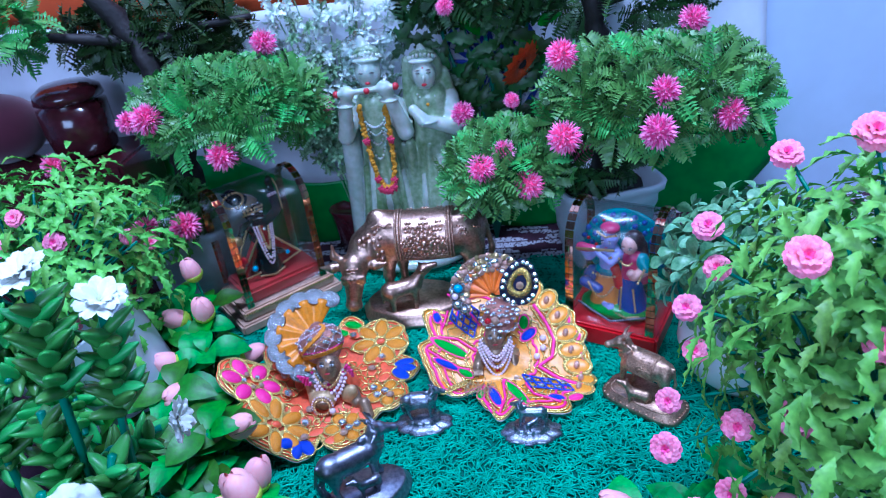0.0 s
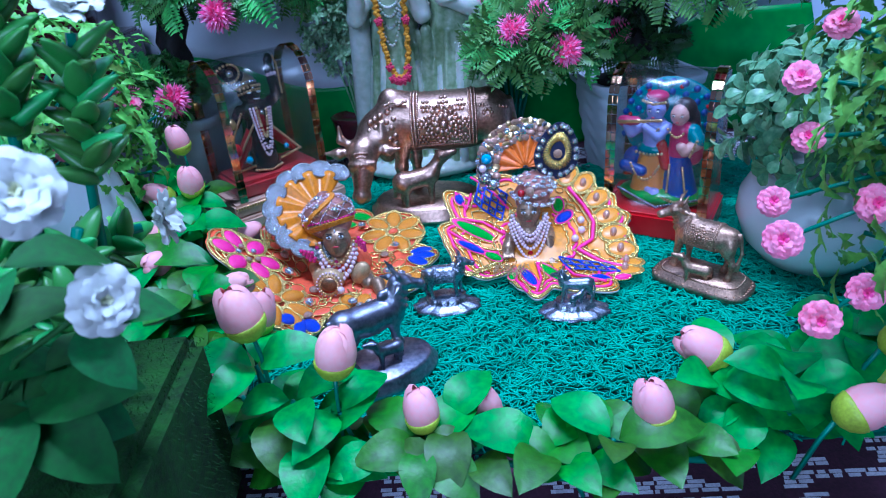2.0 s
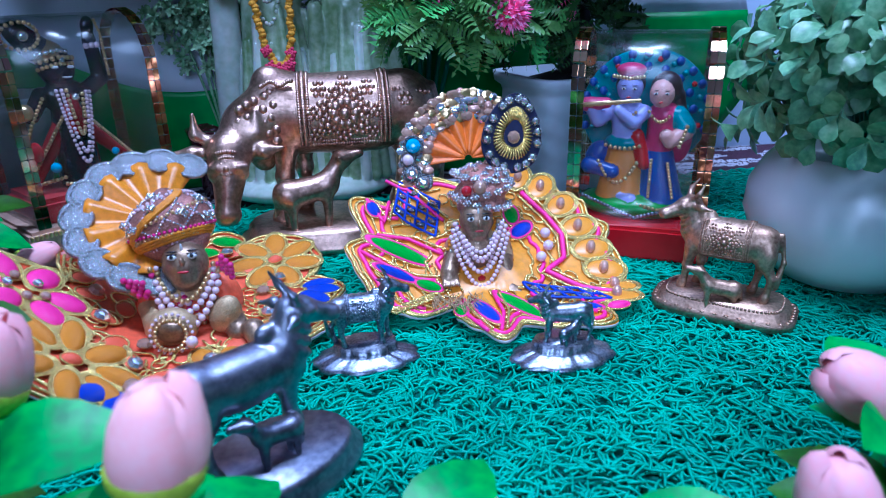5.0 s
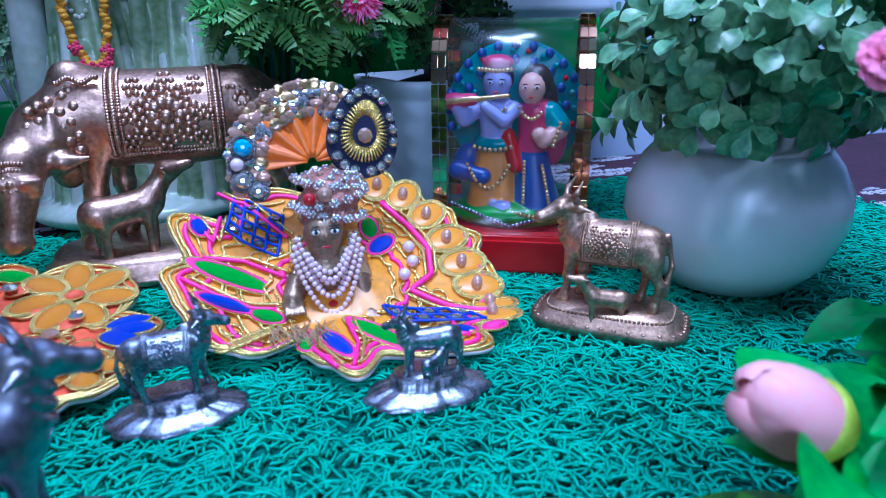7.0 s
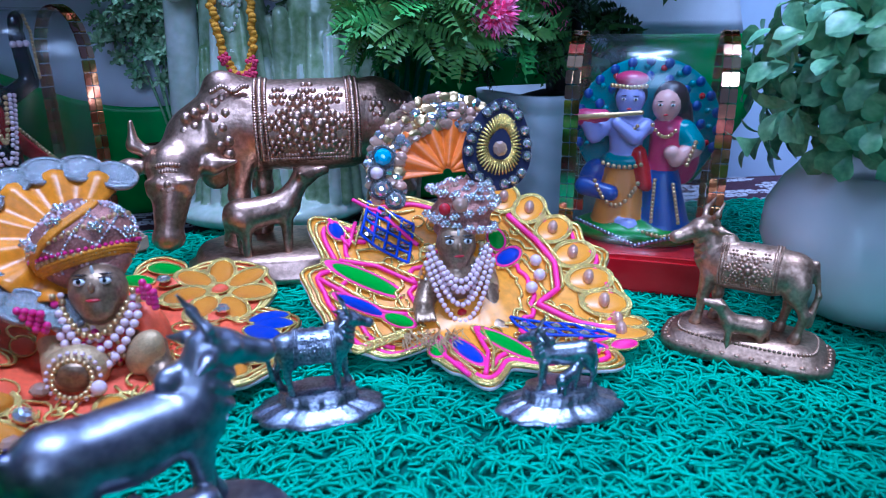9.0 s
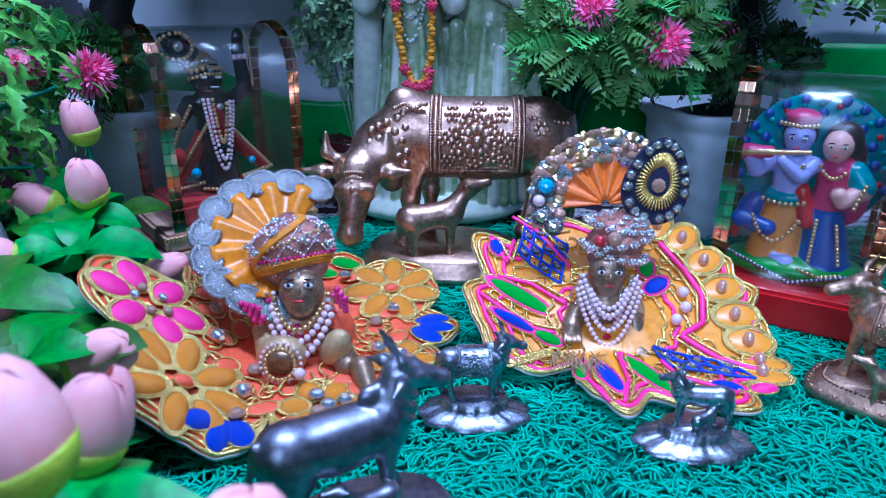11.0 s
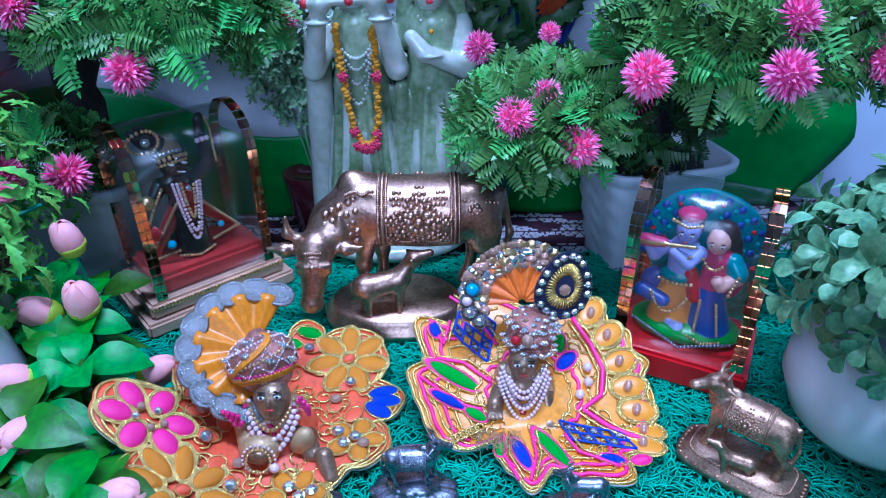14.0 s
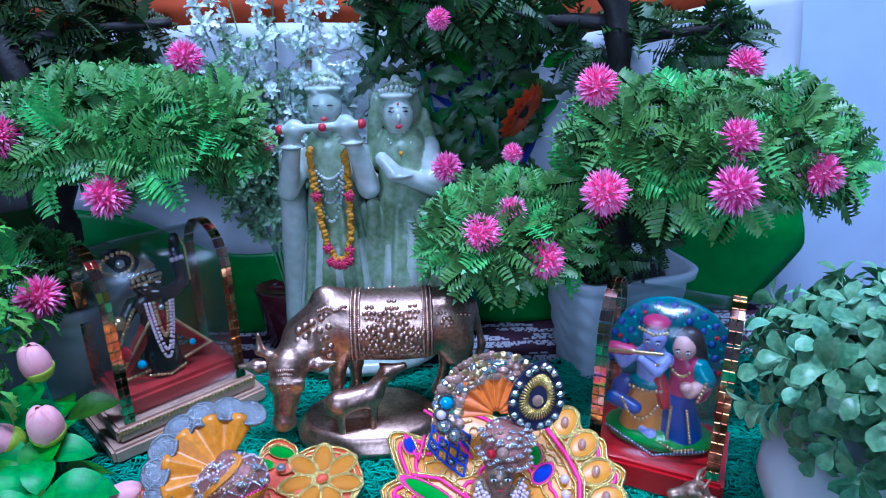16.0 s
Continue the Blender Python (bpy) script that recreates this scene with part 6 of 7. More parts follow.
gar = thing("flower_garland", "orange marigold and red rose garland hung on the statue", "garland")
gy = SY - 0.030
path = [(-0.063, gy + 0.004, 0.182), (-0.062, gy, 0.165), (-0.060, gy - 0.001, 0.148), (-0.0575, gy - 0.002, 0.128), (-0.054, gy - 0.004, 0.108), (-0.049, gy - 0.005, 0.100), (-0.043, gy - 0.005, 0.099), (-0.038, gy - 0.004, 0.106), (-0.036, gy - 0.002, 0.126), (-0.036, gy - 0.001, 0.148), (-0.037, gy, 0.166), (-0.038, gy + 0.004, 0.182)]
rng = random.Random(6)
B = Build()
for a, b in zip(path, path[1:]):
    for k in range(9):
        p = Vector(a).lerp(Vector(b), k / 9)
        B.add(BALL[0], BALL[1], Matrix.Translation(p + Vector((rng.uniform(-1, 1), rng.uniform(-1, 1), 0)) * 0.0011) @ Matrix.Diagonal((0.0026, 0.0026, 0.0021, 1)))
obj("marigold_cord", B.mesh("marigold_cord", [M["marigold"]]), gar, "fuzzy orange marigold cord")
for p in (path[2], path[4], path[9], path[7], (-0.052, gy - 0.006, 0.098), (-0.0475, gy - 0.007, 0.0965), (-0.043, gy - 0.007, 0.0965), (-0.039, gy - 0.006, 0.099)):
    B = Build()
    for k in range(12):
        a = k * 2.4
        r = 0.0008 + 0.00026 * k
        B.add(BALL[0], BALL[1], Matrix.Translation((r * math.cos(a), -0.0022 + 0.0001 * k, r * math.sin(a))) @ Matrix.Diagonal((0.0014, 0.0016, 0.0014, 1)))
    obj("rose", B.mesh("rose", [M["rose"]]), gar, "", Matrix.Translation(p))

wrapv, wrapf = ball(1, 56, 36)
wv = []
for x, y, z in wrapv:
    k = 1 + 0.16 * noise.noise((x * 2, y * 2, z * 2)) + 0.10 * abs(noise.noise((x * 5, y * 5, z * 5))) + 0.05 * noise.noise((x * 11, y * 11, z * 11))
    wv.append((-0.046 + 0.029 * x * k * (1 + 0.25 * max(0, z)), SY - 0.012 + 0.026 * y * k, 0.220 + 0.030 * z * k))
tagged(obj("plastic_wrap", mesh_of("plastic_wrap", wv, wrapf, M["wrap"])), "crumpled clear plastic wrap over the flute player", "plastic wrap")

bpy.data.objects["plastic_wrap"].visible_shadow = False

# ---------- leaves and flowers ----------


def frond_mesh(name, material, pairs=10, length=0.031, width=0.0112, droop=0.35, seed=0):
    """A feathered plastic frond along y, with a rib and separate blunt leaflets."""
    rng = random.Random(seed)
    B = Build()
    spine = lambda t: Vector((0, length * t, length * (0.16 * math.sin(2.2 * t) - droop * t * t * 0.7)))
    B.add(*tube([spine(k / 5) for k in range(6)], 0.0007, 3, taper=0.0003))
    for k in range(pairs):
        t = 0.14 + 0.84 * k / pairs
        w = width * (math.sin(math.pi * (0.16 + 0.74 * t)) ** 0.6) * rng.uniform(0.9, 1.08)
        half = length * 0.84 / pairs * 0.50
        for s in (-1, 1):
            a, b = spine(t - 0.02), spine(t + 0.05)
            d = Vector((s * 0.86, 0.52, 0.10 + rng.uniform(-0.12, 0.12))).normalized()
            o = Vector((-s * d.y, s * d.x, 0)).normalized() * half * s
            m = a + d * w * 0.62
            B.add([a, b, m - o, m + o + Vector((0, 0, 0.0005)), a + d * w - o * 0.1, a + d * w * 0.98 + o * 0.2], [(0, 2, 3, 1), (2, 4, 5, 3)] if s > 0 else [(0, 1, 3, 2), (2, 3, 5, 4)])
    e = spine(1.0)
    B.add([e + Vector((-0.0015, 0, 0)), e + Vector((0.0015, 0, 0)), e + Vector((0, 0.004, -0.001))], [(0, 1, 2)])
    return B.mesh(name, [material], False)


def leaf_mesh(name, material, length, width, fold=0.25, curl=0.2, peak=0.45, teeth=0, depth=0.0, rows=7):
    """A leaf along y with a folded midrib; teeth notch its edge."""
    v, f = [], []
    for j in range(rows + 1):
        t = j / rows
        w = width * 0.5 * (math.sin(math.pi * min(1, t ** (math.log(0.5) / math.log(peak)))) ** 0.75) + 0.0001
        if teeth and j not in (0, rows):
            w *= 1 + (depth if j % 2 else -depth)
        z = length * (0.12 * math.sin(math.pi * t) - curl * t * t)
        for s in (-1, -0.5, 0, 0.5, 1):
            v.append((s * w, length * t + (0.08 * length if teeth and abs(s) == 1 and j % 2 else 0), z + fold * abs(s) * w))
    f = [(j * 5 + k, j * 5 + k + 1, j * 5 + k + 6, j * 5 + k + 5) for j in range(rows) for k in range(4)]
    return mesh_of(name, v, f, material)


def spike_flower(name, seed=0, n=230, r=0.0178):
    """A ball of thin spikes, pink at heart, paler at the tips."""
    rng = random.Random(seed)
    B = Build()
    for k in range(n):
        z = 1 - 1.35 * (k + 0.5) / n
        a = k * 2.39996
        q = math.sqrt(max(0, 1 - z * z))
        d = Vector((q * math.cos(a), q * math.sin(a), z)) + Vector((rng.uniform(-1, 1), rng.uniform(-1, 1), rng.uniform(-1, 1))) * 0.14
        d.normalize()
        s = d.cross(Vector((0.3, 0.5, 0.8))).normalized() * 0.0013
        u = d.cross(s).normalized() * 0.0013
        L = r * rng.uniform(0.82, 1.12)
        p0, p1, p2 = d * 0.002, d * L * 0.72, d * L
        B.add([p0 + s * 0.5, p0 - s * 0.3 + u * 0.5, p0 - s * 0.3 - u * 0.5, p1 + s, p1 - s * 0.6 + u, p1 - s * 0.6 - u], [(0, 1, 4, 3), (1, 2, 5, 4), (2, 0, 3, 5)], None, 0)
        B.add([p1 + s, p1 - s * 0.6 + u, p1 - s * 0.6 - u, p2], [(0, 1, 3), (1, 2, 3), (2, 0, 3)], None, 1 if k % 3 else 0)
    B.add(*ball(r * 0.62, 14, 10))
    return B.mesh(name, [M["pink_spike"], M["pink_tip"]], False)


def ruffle_flower(name, material, heart, rings=((9, 0.012, 20), (8, 0.010, 45), (6, 0.007, 65)), seed=0, width=0.007):
    """A flower of ruffled petals in rings of (count, length, lift), facing z."""
    rng = random.Random(seed)
    B = Build()
    for j, (n, ln, lift) in enumerate(rings):
        for k in range(n):
            a = 2 * math.pi * (k + 0.5 * (j % 2)) / n + rng.uniform(-0.12, 0.12)
            e = radians(lift + rng.uniform(-9, 9))
            d = Vector((math.cos(a) * math.cos(e), math.sin(a) * math.cos(e), math.sin(e)))
            s = Vector((-math.sin(a), math.cos(a), 0))
            up = d.cross(s)
            w = width * ln / rings[0][1]
            v = []
            wave, turn = rng.uniform(0, 6.28), rng.uniform(-0.25, 0.25)
            for t in (0.04, 0.2, 0.4, 0.6, 0.78, 0.92, 1.0):
                ww = 0.2 + 0.85 * math.sin(math.pi * min(1.0, 0.12 + 0.62 * t)) if t < 0.95 else 0.62
                h = -0.10 * math.sin(math.pi * t) + 0.16 * t * t
                for q in (-1, -0.6, -0.2, 0.2, 0.6, 1):
                    edge = 0.05 * t * math.sin(wave + q * 4)
                    v.append(d * ln * (t - (0.09 * q * q if t > 0.9 else 0)) + s * w * ww * q * 0.5 - up * ln * (h + edge + 0.10 * q * q * (1 - t) + turn * q * 0.1))
            B.add(v, [(r * 6 + c, r * 6 + c + 1, r * 6 + c + 7, r * 6 + c + 6) for r in range(6) for c in range(5)], None, 0 if j < len(rings) - 1 else 1)
    return B.mesh(name, [material, heart])


def bud_meshes():
    B = Build()
    prof = [(0.0005, 0.0), (0.0065, 0.002), (0.0095, 0.007), (0.0103, 0.012), (0.0098, 0.017), (0.0080, 0.0220), (0.0045, 0.0252), (0.0012, 0.0262)]
    B.add(*lathe(prof, 24))
    rows = len(prof) - 1
    for k in range(5):
        a0 = k * 2.2 + 0.3
        v = []
        for j, (r, z) in enumerate(prof[1:]):
            for q in range(8):
                e = q / 7 - 0.5
                a = a0 + e * (2.0 if j < 4 else 1.5)
                rr = r * (1.03 + 0.035 * (k % 3)) * (1 - 0.10 * (2 * e) ** 4) + (0.0012 if j > 4 else 0)
                v.append((rr * math.cos(a), rr * math.sin(a), z + (0.0016 * (k % 3) * (1 - 4 * e * e) if j > 3 else 0)))
        B.add(v, [(r * 8 + c, r * 8 + c + 1, r * 8 + c + 9, r * 8 + c + 8) for r in range(rows - 1) for c in range(7)])
    C = Build()
    C.add(*lathe([(0.0005, -0.002), (0.004, -0.001), (0.0078, 0.0015), (0.0102, 0.0055), (0.0108, 0.0085), (0.0104, 0.0090)], 24, wob=lambda a, z: 1 + (0.02 * math.sin(5 * a) if z > 0.004 else 0)))
    return B.mesh("flower_bud", [M["bud"]]), C.mesh("calyx", [M["calyx"]])


FROND = [frond_mesh("frond", M["leaf_fern"], seed=k, droop=0.25 + 0.2 * k) for k in range(3)]
# same fronds with shade put into their colour
FROND_SHADED = [frond_mesh("frond", M["leaf_dark"], seed=k, droop=0.3 + 0.25 * k) for k in range(3)]
SPIKE = [spike_flower("spiky_flower", k) for k in range(3)]
BUD, CALYX = bud_meshes()
rng = random.Random(21)


def scatter(parent, name, meshes, poses, limit=300, smooth=True):
    """Leaves as parts of their own, and past the limit joined as one."""
    for m in poses[:limit]:
        obj(name, rng.choice(meshes), parent, m=m)
    if len(poses) > limit:
        B = Build()
        for m in poses[limit:]:
            me = rng.choice(meshes)
            B.add([q.co for q in me.vertices], [tuple(p.vertices) for p in me.polygons], m)
        ob = obj("foliage", B.mesh("foliage", [meshes[0].materials[0]], smooth), parent, "joined fronds behind the nearest ones")
        ob["kind"] = "stuff"


def crown_poses(c, r, n, fr=7, size=1.0, low=-0.35, lean=(0, -0.25, 0.1)):
    """Poses of fronds in rosettes over an ellipsoid."""
    out, c = [], Vector(c)
    for k in range(n):
        z = low + (1 - low) * (k + 0.5) / n
        a = k * 2.39996 + rng.uniform(-0.2, 0.2)
        q = math.sqrt(max(0.0, 1 - z * z))
        nrm = Vector((q * math.cos(a), q * math.sin(a), z))
        p = c + Vector((nrm.x * r[0], nrm.y * r[1], nrm.z * r[2])) * rng.uniform(0.72, 0.98)
        nrm = (Vector((nrm.x / r[0], nrm.y / r[1], nrm.z / r[2])).normalized() + Vector(lean)).normalized()
        t1 = nrm.cross(Vector((0.2, 0.1, 1))).normalized()
        t2 = nrm.cross(t1)
        for i in range(fr):
            b = 2 * math.pi * i / fr + rng.uniform(-0.3, 0.3)
            w = (t1 * math.cos(b) + t2 * math.sin(b)) * rng.uniform(0.8, 1.1) + nrm * rng.uniform(0.45, 1.0)
            out.append(aim(p, w, nrm + Vector((0, 0, 0.3)), size * rng.uniform(0.75, 1.1)))
    return out


def limb(parent, pts, r0, r1, name="branch"):
    """A knotty tapering limb through points."""
    P = []
    for a, b in zip(pts, pts[1:]):
        for k in range(5):
            p = Vector(a).lerp(Vector(b), k / 5)
            P.append(p + Vector((noise.noise(p * 60), noise.noise(p * 60 + Vector((5, 0, 0))), 0)) * r0 * 0.4)
    P.append(Vector(pts[-1]))
    v, f = tube(P, r0, 10, taper=r1)
    v = [tuple(Vector(q) + Vector((noise.noise(Vector(q) * 150), noise.noise(Vector(q) * 150 + Vector((9, 0, 0))), 0)) * r0 * 0.3) for q in v]
    obj(name, mesh_of(name, v, f, M["bark"]), parent, "dark bark")


def flute_pot(parent, at, yaw, hx, hy, h):
    """A square tapering pot with wavy ribbed sides and a thick rim."""
    n, rows = 64, 26
    v, f = [], []
    for j in range(rows + 1):
        t = j / rows
        for k in range(n):
            a = 2 * math.pi * k / n
            ca, sa = math.cos(a), math.sin(a)
            q = (abs(ca) ** 6 + abs(sa) ** 6) ** (-1 / 6)
            s = (0.68 + 0.27 * t + (0.07 if t > 0.9 else 0)) + 0.014 * math.sin(t * 34 + 1.5 * math.sin(a * 8)) * (t < 0.9)
            v.append((hx * q * ca * s, hy * q * sa * s, h * t))
    f = [(j * n + k, j * n + (k + 1) % n, (j + 1) * n + (k + 1) % n, (j + 1) * n + k) for j in range(rows) for k in range(n)]
    f.append(tuple(reversed(range(n))))
    v2 = [(x * 0.9, y * 0.9, z) for x, y, z in v[rows * n:]] + [(x * 0.86, y * 0.86, h * 0.86) for x, y, z in v[rows * n:]]
    o = len(v)
    v += v2
    for ring in range(2):
        a0 = rows * n if ring == 0 else o
        b0 = o if ring == 0 else o + n
        f += [(a0 + k, a0 + (k + 1) % n, b0 + (k + 1) % n, b0 + k) for k in range(n)]
    f.append(tuple(o + n + k for k in range(n)))
    obj("pot", mesh_of("pot", v, f, M["pot_matt"]), parent, "white ribbed square pot", Matrix.Translation(at) @ Matrix.Rotation(radians(yaw), 4, "Z"))


def spiky(parent, spots):
    for x, y, z, s in spots:
        d = Vector((rng.uniform(-0.3, 0.3), -1, 0.35 + rng.uniform(-0.3, 0.3)))
        obj("flower", rng.choice(SPIKE), parent, "pink spiky plastic flower", aim((x, y - 0.012, z + 0.003), Vector((0.2, 0.4, 1)).cross(d), d, s * 0.75))


GROUND = -0.0095
# right bonsai
tree = thing("bonsai_tree", "artificial bonsai with fern fronds and pink flowers in ribbed pot", "artificial plant", "bonsai trees")
flute_pot(tree, (0.172, 0.668, GROUND), 14, 0.053, 0.045, 0.094)
v, f = lathe([(0.048, 0.0), (0.046, 0.006), (0.02, 0.012)], 20)
obj("soil", mesh_of("soil", v, f, M["soil"]), tree, "dark potting", Matrix.Translation((0.172, 0.668, 0.072)) @ Matrix.Diagonal((0.85, 0.8, 1, 1)))
limb(tree, [(0.170, 0.668, 0.072), (0.176, 0.672, 0.16), (0.168, 0.675, 0.215), (0.158, 0.672, 0.262), (0.140, 0.675, 0.33)], 0.012, 0.008, "trunk")
limb(tree, [(0.172, 0.67, 0.19), (0.19, 0.65, 0.205), (0.23, 0.63, 0.205)], 0.006, 0.003)
limb(tree, [(0.17, 0.668, 0.12), (0.12, 0.64, 0.13), (0.075, 0.62, 0.13)], 0.006, 0.003)
limb(tree, [(0.155, 0.673, 0.265), (0.10, 0.69, 0.268), (0.05, 0.69, 0.28)], 0.006, 0.003)
limb(tree, [(0.155, 0.673, 0.25), (0.2, 0.69, 0.255), (0.25, 0.69, 0.26)], 0.005, 0.003)
poses = crown_poses((0.203, 0.600, 0.184), (0.090, 0.056, 0.038), 58, 8) + crown_poses((0.072, 0.604, 0.130), (0.046, 0.045, 0.030), 30, 8, 0.95)
rng.shuffle(poses)
scatter(tree, "frond", FROND, poses)
# upper tiers and the tier under the crown, shade painted in by darker fronds
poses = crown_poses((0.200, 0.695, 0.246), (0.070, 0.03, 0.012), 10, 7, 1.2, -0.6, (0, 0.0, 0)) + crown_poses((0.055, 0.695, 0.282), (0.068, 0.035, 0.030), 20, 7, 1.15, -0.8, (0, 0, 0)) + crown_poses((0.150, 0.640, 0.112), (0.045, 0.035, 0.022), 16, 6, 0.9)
scatter(tree, "frond", FROND_SHADED, poses, 0)
spiky(tree, [(0.118, 0.548, 0.178, 1.05), (0.188, 0.537, 0.181, 1.1), (0.247, 0.556, 0.183, 1.05), (0.090, 0.569, 0.130, 1.0), (0.051, 0.573, 0.146, 1.0), (0.071, 0.585, 0.156, 0.8), (0.122, 0.592, 0.231, 1.0), (0.197, 0.560, 0.204, 1.0), (0.243, 0.655, 0.234, 1.0), (0.263, 0.61, 0.207, 1.0), (0.143, 0.635, 0.128, 0.9), (0.036, 0.665, 0.165, 0.9), (0.235, 0.63, 0.216, 0.6), (0.083, 0.66, 0.175, 0.6), (0.03, 0.64, 0.268, 0.6)])

# left bonsai
tree = thing("bonsai_tree", "artificial bonsai with thick trunk, fern fronds and pink flowers", "artificial plant", "bonsai trees")
flute_pot(tree, (-0.262, 0.652, GROUND), -8, 0.058, 0.048, 0.095)
limb(tree, [(-0.255, 0.655, 0.07), (-0.248, 0.655, 0.13), (-0.245, 0.66, 0.2), (-0.265, 0.67, 0.262), (-0.30, 0.67, 0.32)], 0.0145, 0.009, "trunk")
limb(tree, [(-0.246, 0.66, 0.19), (-0.21, 0.65, 0.2), (-0.16, 0.645, 0.2)], 0.007, 0.003)
limb(tree, [(-0.25, 0.655, 0.10), (-0.26, 0.62, 0.11), (-0.265, 0.60, 0.11)], 0.005, 0.003)
limb(tree, [(-0.27, 0.67, 0.262), (-0.34, 0.655, 0.275), (-0.4, 0.65, 0.268)], 0.006, 0.003)
limb(tree, [(-0.262, 0.668, 0.258), (-0.21, 0.69, 0.265), (-0.16, 0.70, 0.268)], 0.005, 0.003)
poses = crown_poses((-0.182, 0.640, 0.194), (0.084, 0.052, 0.036), 52, 8) + crown_poses((-0.262, 0.605, 0.106), (0.036, 0.032, 0.022), 12, 7, 0.85)
rng.shuffle(poses)
scatter(tree, "frond", FROND, poses)
# back upper tier takes the shade-coloured fronds, the far left tier the plain ones
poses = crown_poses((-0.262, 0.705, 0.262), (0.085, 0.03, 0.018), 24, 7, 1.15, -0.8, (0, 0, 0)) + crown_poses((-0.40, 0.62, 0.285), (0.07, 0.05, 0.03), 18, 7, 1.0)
scatter(tree, "frond", FROND_SHADED, poses[:168], 0)
scatter(tree, "frond", FROND, poses[168:])
spiky(tree, [(-0.175, 0.592, 0.172, 1.1), (-0.138, 0.672, 0.192, 1.0), (-0.236, 0.600, 0.207, 1.1), (-0.100, 0.665, 0.185, 1.0), (-0.255, 0.603, 0.205, 0.8), (-0.224, 0.582, 0.110, 1.1), (-0.255, 0.57, 0.115, 1.0), (-0.150, 0.698, 0.242, 1.0), (-0.118, 0.67, 0.205, 0.6), (-0.35, 0.62, 0.165, 0.9), (-0.42, 0.57, 0.27, 1.0)])

# frosted white sprays behind the statue
plant = thing("frosted_spray", "white frosted leafy spray in dark pot behind the statue", "artificial plant")
v, f = lathe([(0.028, 0.0), (0.036, 0.05), (0.038, 0.055), (0.034, 0.056), (0.03, 0.05)], 24)
obj("pot", mesh_of("pot", v, f, M["jar"]), plant, "dark pot", Matrix.Translation((-0.10, 0.722, GROUND)) @ Matrix.Diagonal((0.8, 0.6, 1, 1)))
STAR = []
for k in range(2):
    B = Build()
    L6 = leaf_mesh("w", M["leaf_white"], 0.015, 0.0060, 0.2, 0.25, 0.55, 1, 0.35, 8)
    q = [tuple(w.co) for w in L6.vertices]
    for i in range(9):
        z = -0.1 + 1.05 * i / 8
        a, e = 2.4 * i + 0.5 * k, math.sqrt(max(0.0, 1 - z * z))
        B.add(q, [tuple(p.vertices) for p in L6.polygons], aim((0, 0, 0), (e * math.cos(a), e * math.sin(a), z), (0.2, 0.1, 1), 0.7 + 0.3 * ((i * 7) % 3) / 2))
    STAR += [B.mesh("leaf_star", [M["leaf_white"]], False), B.mesh("leaf_star", [M["leaf_frost_green"]], False)]
for k in range(15):
    a, rr = k * 2.4, 0.026 * math.sqrt(k)
    top = Vector((-0.090 + rr * 1.05 * math.cos(a), 0.722 + 0.1 * rr * math.sin(a), 0.262 + 0.045 * math.cos(k * 1.7)))
    root = Vector((-0.10, 0.725, 0.03))
    P = [root.lerp(top, t) + Vector((0, 0.01, 0.02)) * 4 * t * (1 - t) for t in [i / 6 for i in range(7)]]
    obj("stem", mesh_of("stem", *tube(P, 0.0008, 4), M["leaf_frost_green"]), plant)
    for i in range(24):
        t = 0.36 + 0.64 * i / 23
        p = root.lerp(top, t) + Vector((rng.uniform(-0.014, 0.014), rng.uniform(-0.008, 0.006), rng.uniform(-0.012, 0.012)))
        obj("leaf_star", STAR[rng.choice((0, 2)) + (1 if t < 0.74 + rng.uniform(-0.15, 0.15) else 0)], plant, m=aim(p, (rng.uniform(-1, 1), rng.uniform(-0.4, 0.4), rng.uniform(-0.6, 0.8)), (rng.uniform(-0.4, 0.4), -1, 0.6), rng.uniform(0.45, 0.85)))

# gerbera plant with broad dark leaves
LEAF_BROAD = [leaf_mesh("broad_leaf", M["leaf_dark"], 0.034, 0.013, 0.2, 0.25, 0.45, 1, 0.25, 9), leaf_mesh("broad_leaf", M["leaf_bright"], 0.034, 0.015, 0.2, 0.2)]
plant = thing("gerbera_plant", "dark leafy artificial plant with one orange gerbera", "artificial plant")
for k in range(230):
    x, z = rng.uniform(-0.015, 0.115), rng.uniform(0.11, 0.32)
    obj("leaf", LEAF_BROAD[0 if k % 13 else 1], plant, m=aim((x, rng.uniform(0.70, 0.728), z), (rng.uniform(-1, 1), rng.uniform(-0.5, 0), rng.uniform(-0.8, 0.8)), (rng.uniform(-0.3, 0.3), -1, 0.6), rng.uniform(0.6, 1.0)))
for k in range(5):
    obj("stem", mesh_of("stem", *tube([(0.06, 0.722, GROUND), (0.05 + 0.01 * k, 0.722, 0.12), (0.01 + 0.025 * k, 0.718, 0.27 + 0.01 * (k % 2))], 0.002, 5), M["stem"]), plant)
B = Build()
pl = leaf_mesh("petal", M["gerbera"], 0.026, 0.0105, 0.15, 0.1, 0.65)
q = [tuple(w.co) for w in pl.vertices]
for ring in range(2):
    for i in range(16):
        a = 2 * math.pi * (i + 0.5 * ring) / 16
        B.add(q, [tuple(p.vertices) for p in pl.polygons], aim((0, 0, 0.002 * ring), (math.cos(a), math.sin(a), 0.25 + 0.15 * ring), (0, 0, 1), 1 - 0.15 * ring))
obj("flower", B.mesh("flower", [M["gerbera"]]), plant, "orange gerbera seen from its side", aim((0.092, 0.690, 0.203), (0.3, -0.5, 1), (0.72, -0.62, -0.25)))
